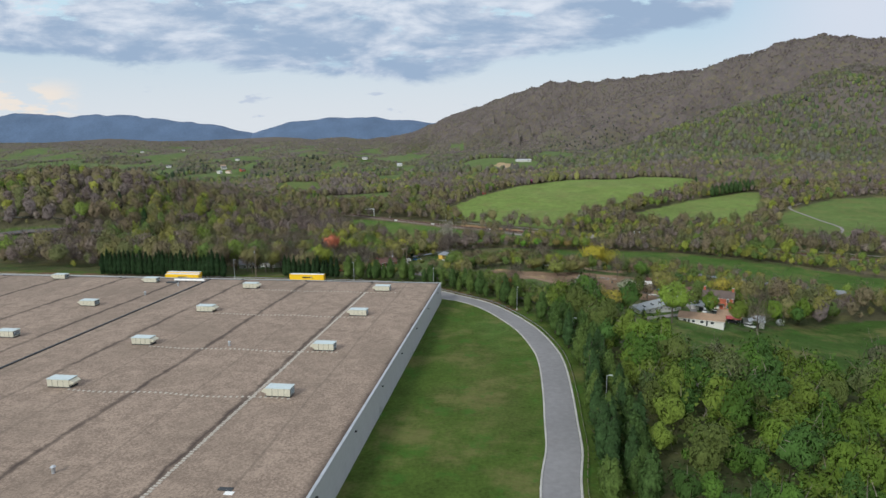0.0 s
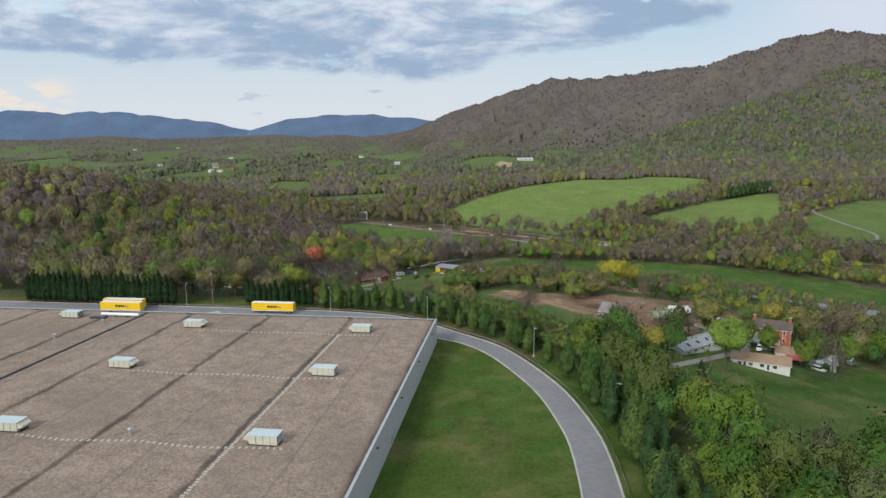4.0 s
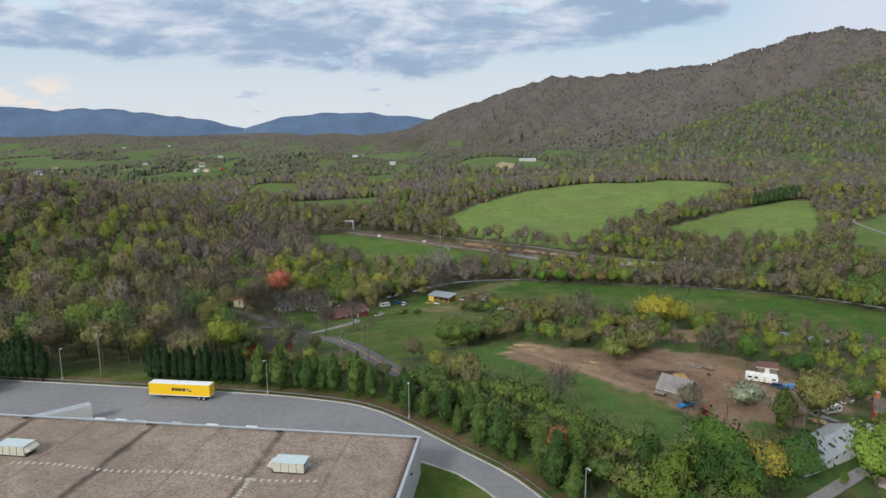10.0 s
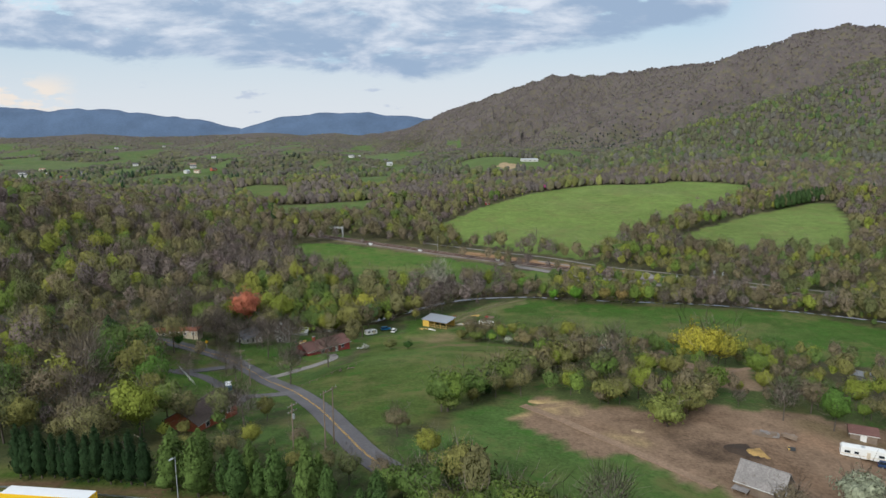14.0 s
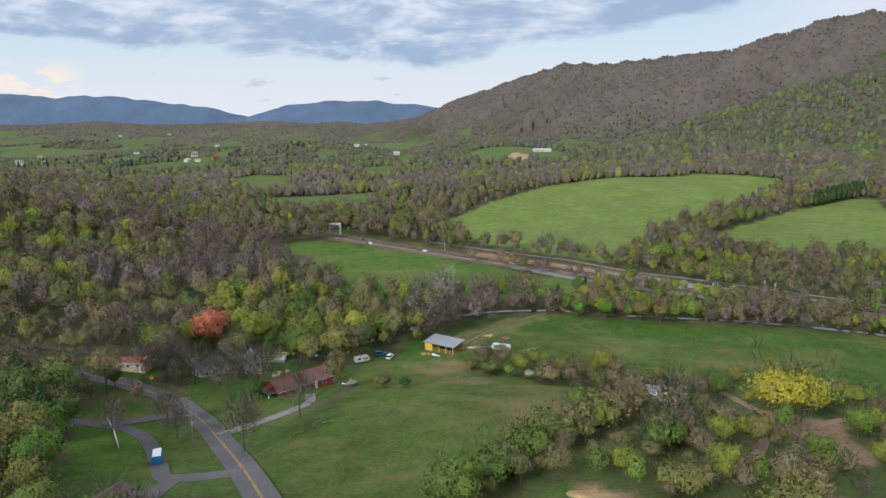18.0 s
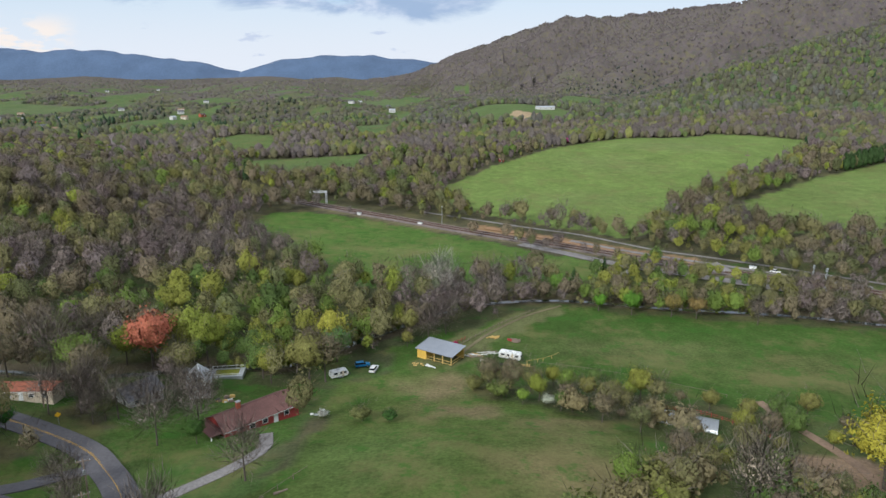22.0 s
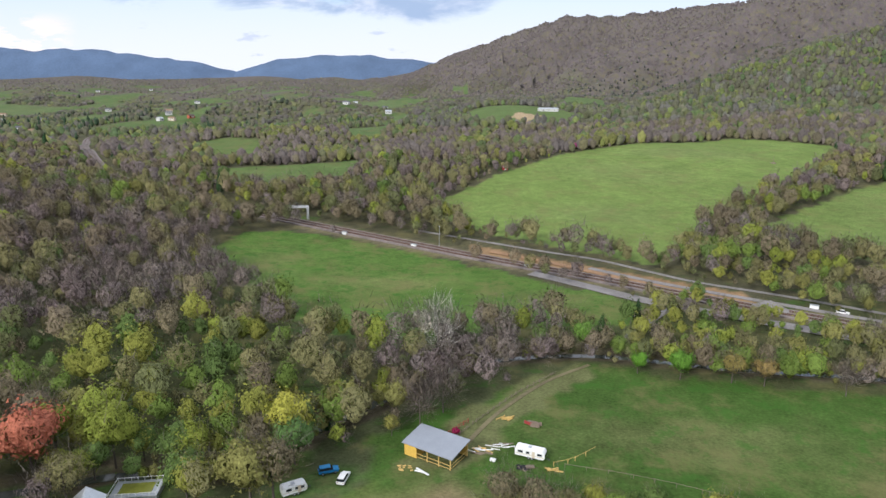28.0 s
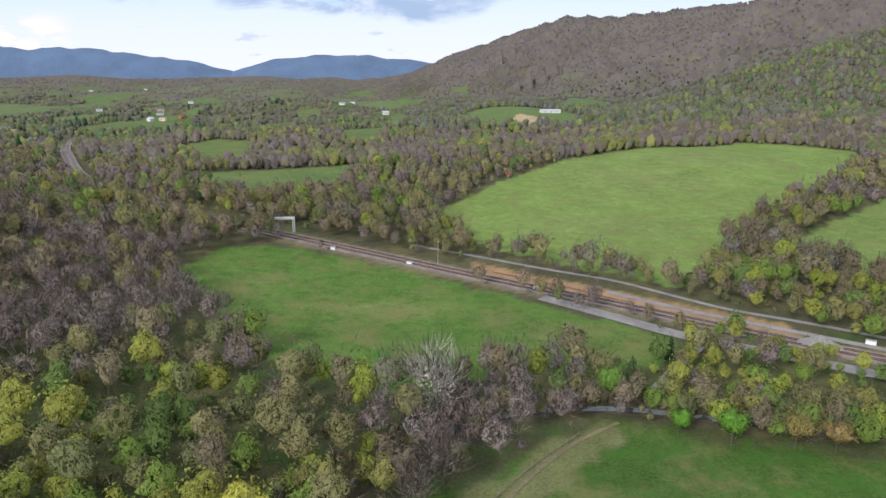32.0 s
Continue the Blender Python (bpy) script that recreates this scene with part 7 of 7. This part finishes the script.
GOLD, LIME, GRASSY = (0.33, 0.295, 0.04), (0.165, 0.240, 0.040), (0.085, 0.150, 0.030)
ALONE = [
    # sort, x, y, scale, colour, name, label
    ("spreading", 91, 402, 1.5, GOLD, "yellow_tree", "broad golden-yellow tree in fresh spring leaf"),
    ("spreading", 101, 408, 1.3, (0.28, 0.265, 0.045), "yellow_tree", "golden-yellow tree beside the pasture"),
    ("leafy", -89, 461, 1.5, (0.36, 0.125, 0.075), "red_tree", "orange-red maple with red spring buds"),
    ("leafy", -35.5, 473, 1.05, (0.10, 0.17, 0.05), "leafy_tree", "pale green willow-like tree by the creek"),
    ("leafy", -37.5, 478, 1.3, (0.30, 0.29, 0.05), "yellow_tree", "tall yellow-green tree by the creek"),
    ("bare", -3, 530, 1.6, (0.30, 0.27, 0.22), "sycamore_tree", "tall pale white-barked sycamore, still leafless"),
    ("leafy", 92, 258, 1.55, LIME, "leafy_tree", "big bright lime-green tree beside the long shed"),
    ("spreading", 56, 250, 0.95, (0.26, 0.23, 0.05), "yellow_tree", "spreading tree with yellow spring tufts"),
    ("spreading", 65, 254, 0.95, (0.30, 0.26, 0.05), "yellow_tree", "spreading yellow-tipped tree by the farm lane"),
    ("budding", 72, 257, 1.0, (0.22, 0.20, 0.06), "budding_tree", "budding tree by the farm lane"),
    ("leafy", 47, 246, 0.95, (0.13, 0.17, 0.04), "leafy_tree", "green tree on the slope below the road"),
    ("bush", 85, 303.5, 1.75, (0.27, 0.29, 0.20), "blossom_tree", "round pale blossom tree in the farm yard"),
    ("bush", 88.5, 305.5, 1.3, (0.25, 0.28, 0.19), "blossom_tree", "low pale blossom bush in the farm yard"),
    ("leafy", 104, 343, 0.95, GRASSY, "leafy_tree", "dense bright green tree behind the farm yard"),
    ("bush", 57, 335, 2.1, (0.15, 0.17, 0.045), "leafy_tree", "broad low green tree at the yard's edge"),
    ("bush", 46, 350, 1.9, (0.16, 0.165, 0.05), "leafy_tree", "low green tree at the yard's edge"),
    ("bare", 92, 346, 0.9, NAKED[0], "bare_tree", "leafless pale brown tree behind the yard"),
    ("bare", 28.5, 283, 0.85, (0.07, 0.06, 0.05), "bare_tree", "gnarled dark leafless tree on the grass slope"),
    ("budding", 22.5, 248.5, 0.8, (0.27, 0.135, 0.05), "orange_tree", "small rusty orange tree among the pines"),
    ("cedar", 68, 219, 1.05, (0.030, 0.045, 0.018), "cedar_tree", "lone dark conical cedar on the farm lawn"),
    ("budding", 66, 213, 0.7, (0.20, 0.13, 0.05), "budding_tree", "small brown budding tree beside the cedar"),
    ("bare", 128, 258, 1.05, (0.20, 0.17, 0.13), "bare_tree", "pale leafless tree beside the ranch house"),
    ("bare", 146, 296, 1.1, (0.16, 0.125, 0.10), "bare_tree", "brown leafless tree beside the brick farmhouse"),
    ("budding", 140, 322, 1.2, (0.29, 0.25, 0.05), "yellow_tree", "tall yellow budding tree behind the farmhouse"),
    ("budding", 148, 318, 1.15, (0.23, 0.20, 0.06), "budding_tree", "tall budding tree behind the farmhouse"),
    ("leafy", 118, 338, 0.75, (0.05, 0.10, 0.025), "leafy_tree", "dark green tree by the yard fence"),
    ("leafy", 124, 342, 0.75, (0.055, 0.10, 0.028), "leafy_tree", "dark green tree by the creek bend"),
    ("bare", 56, 384, 1.15, (0.24, 0.20, 0.15), "bare_tree", "broad leafless tree in the hedge"),
    ("budding", 46, 436, 0.6, BUDDING[2], "budding_tree", "round budding tree in the hedge"),
    ("budding", 39, 429, 0.65, BUDDING[1], "budding_tree", "round brown budding tree in the hedge"),
    ("leafy", 20.5, 441, 0.4, LIME, "leafy_tree", "small bright green sapling in the hedge"),
    ("bush", 27, 441, 0.85, (0.30, 0.32, 0.24), "blossom_tree", "small white-flowering bush in the hedge"),
    ("leafy", 60, 527, 0.62, (0.10, 0.21, 0.025), "leafy_tree", "bright green round tree on the creek bank"),
    ("leafy", 72, 523, 0.85, (0.10, 0.20, 0.028), "leafy_tree", "bright green tree on the creek bank"),
    ("leafy", 46, 545, 0.9, (0.11, 0.19, 0.035), "leafy_tree", "yellow-green tree beside the creek bridge"),
    ("budding", 87, 521, 0.85, (0.21, 0.17, 0.055), "budding_tree", "tawny budding tree on the creek bank"),
    ("budding", 96, 519, 0.8, (0.22, 0.16, 0.06), "budding_tree", "tawny budding tree on the creek bank"),
    ("bare", 117, 513, 0.8, NAKED[2], "bare_tree", "leafless pale tree on the creek bank"),
    ("leafy", -84, 358, 1.25, (0.085, 0.155, 0.030), "leafy_tree", "big yellow-green tree beside the driveway lawn"),
    ("leafy", -91, 352, 1.3, (0.075, 0.140, 0.028), "leafy_tree", "big green tree beside the driveway lawn"),
    ("pine", -108, 386, 1.55, (0.035, 0.065, 0.025), "pine_tree", "tall dark pine beyond the driveway"),
    ("leafy", -98.5, 411.5, 0.5, (0.045, 0.115, 0.022), "leafy_tree", "small round dark green tree on the verge"),
    ("bare", -40, 397, 0.95, (0.15, 0.12, 0.10), "bare_tree", "leafless tree beside the gravel driveway"),
    ("bare", -47, 372, 1.0, (0.13, 0.105, 0.09), "bare_tree", "leafless tree beside the country road"),
    ("bare", -75, 394, 0.75, (0.11, 0.09, 0.08), "bare_tree", "dark leafless tree by the road junction"),
    ("bare", -69, 386, 0.7, (0.11, 0.09, 0.08), "bare_tree", "dark leafless tree on the verge"),
    ("bare", -82, 380, 0.7, (0.11, 0.09, 0.08), "bare_tree", "dark leafless tree on the driveway lawn"),
    ("bare", -59, 421, 1.1, (0.15, 0.125, 0.11), "bare_tree", "leafless tree in front of the white house"),
    ("bare", -66, 414, 1.0, (0.14, 0.115, 0.10), "bare_tree", "leafless tree in the cottage garden"),
    ("leafy", -57.5, 415.5, 0.55, (0.055, 0.105, 0.025), "leafy_tree", "dense dark green tree near the red house"),
    ("bush", -14, 426.5, 0.8, (0.05, 0.10, 0.025), "bush", "dark green shrub on the pasture"),
    ("bush", -21, 428, 1.05, (0.13, 0.14, 0.05), "bush", "pale budding shrub on the pasture"),
    ("bush", -31.5, 431.5, 0.55, (0.42, 0.42, 0.36), "blossom_tree", "small white blossom bush by the garden"),
    ("budding", -14, 487, 0.5, (0.20, 0.19, 0.05), "budding_tree", "small yellow-green tree beside the pole shed"),
    ("bare", -7, 492, 1.0, NAKED[3], "bare_tree", "brown leafless tree behind the pole shed"),
    ("bare", -1, 500, 1.05, NAKED[0], "bare_tree", "brown leafless tree on the creek bank"),
    ("leafy", -77, 346, 1.05, (0.09, 0.16, 0.032), "leafy_tree", "bright green tree beside the dark-roofed house"),
    ("pine", -94, 373, 1.35, (0.035, 0.065, 0.025), "pine_tree", "tall dark green pine beside the driveway"),
    ("budding", -58, 321, 0.8, BUDDING[0], "budding_tree", "budding tree in front of the dark-roofed house"),
    ("budding", -50, 323, 0.85, BUDDING[3], "budding_tree", "budding tree beside the dark-roofed house"),
    ("leafy", -65, 327, 0.85, (0.13, 0.17, 0.045), "leafy_tree", "leafing tree behind the dark-roofed house"),
    ("bare", -45, 322, 0.8, NAKED[1], "bare_tree", "leafless tree beside the dark-roofed house"),
    ("bare", -74, 427, 0.85, (0.16, 0.13, 0.115), "bare_tree", "grey leafless tree between the cottages"),
    ("bare", -80, 424, 0.9, (0.15, 0.125, 0.11), "bare_tree", "grey leafless tree in front of the cottage"),
    ("bare", -63, 432, 0.9, (0.16, 0.13, 0.11), "bare_tree", "grey leafless tree beside the white house"),
    ("bare", -71, 437, 0.8, (0.15, 0.125, 0.11), "bare_tree", "leafless tree between two houses"),
    ("bare", -89, 428, 0.95, (0.15, 0.125, 0.11), "bare_tree", "leafless tree by the cottage wall"),
    ("bare", -95, 421, 0.9, (0.15, 0.12, 0.10), "bare_tree", "leafless tree on the road verge"),
    ("bush", 0, 1020, 2.0, (0.30, 0.06, 0.17), "redbud_tree", "magenta flowering redbud at a wood's edge"),
    ("bush", 126, 990, 1.7, (0.34, 0.07, 0.20), "redbud_tree", "magenta flowering redbud at the field edge"),
    ("bush", 2.5, 488.5, 0.45, (0.26, 0.02, 0.07), "flowering_bush", "small crimson flowering bush behind the shed"),
]
ALONE += [("bush", x, y, 1.25 * k, c, "hedge_bush", "budding shrub in the hedge along the pasture") for x, y, k, c in (
    (8, 352, 1.5, (0.10, 0.15, 0.035)), (13, 358, 1.5, (0.12, 0.155, 0.04)), (18, 364, 1.6, (0.11, 0.15, 0.035)), (24, 371, 1.7, (0.13, 0.15, 0.045)), (31, 378, 1.6, (0.19, 0.165, 0.075)), (38, 384, 1.7, (0.16, 0.16, 0.05)),
    (45, 390, 1.8, (0.20, 0.17, 0.09)), (50, 372, 1.6, (0.09, 0.14, 0.03)), (58, 378, 1.8, (0.08, 0.13, 0.03)), (64, 384, 1.6, (0.17, 0.16, 0.06)), (70, 392, 1.5, (0.21, 0.17, 0.10)), (14, 446, 1.0, (0.12, 0.15, 0.04)),
    (33, 436, 1.3, (0.20, 0.17, 0.085)), (52, 430, 1.3, (0.19, 0.165, 0.08)), (58, 424, 1.4, (0.21, 0.18, 0.10)), (8, 452, 0.9, (0.15, 0.15, 0.05)), (2, 340, 1.2, (0.12, 0.15, 0.04)), (66, 345, 1.5, (0.15, 0.15, 0.05)), (70, 352, 1.6, (0.18, 0.16, 0.07)))]
PINEGROVE = [(352 + 9 * i + 3 * (j % 2), 858 + 6.5 * i + 8 * j) for i in range(10) for j in range(2)]


def build_lane_brush():
    """Shrubs and saplings along the road where it runs below the yard."""
    line = [p for p in LANE if 205 < p[1] < 296]
    way = np.gradient(np.array(line, float)[:, :2], axis=0)
    for n, (p, w) in enumerate(zip(line, way / np.linalg.norm(way, axis=1)[:, None])):
        for off in (-6.2, 5.6):
            x, y = p[0] - w[1] * off + rng.uniform(-1, 1), p[1] + w[0] * off + rng.uniform(-1, 1)
            c = [(0.10, 0.145, 0.035), (0.085, 0.13, 0.034), (0.15, 0.15, 0.05), (0.12, 0.16, 0.036)][rng.integers(4)]
            tree("bush", x, y, rng.uniform(1.1, 1.8), c, "roadside_bush", "green shrub beside the country road below the yard", "shrubs along the country road", category="shrub")


build_rows()
build_lane_brush()
build_close_woods()
for sort, x, y, scale, colour, name, label in ALONE:
    tree(sort, x, y, scale, colour, name, label, group="hedge along the pasture" if "hedge" in name else "", category="shrub" if "bush" in name else "tree", bark=(0.22, 0.205, 0.18) if "sycamore" in name else TRUNK)
for x, y in PINEGROVE:
    tree("pine", x, y, rng.uniform(1.4, 1.8), (0.055, 0.095, 0.032), "pine_tree", "dark green pine in a field-edge grove", "pines at the field edge")
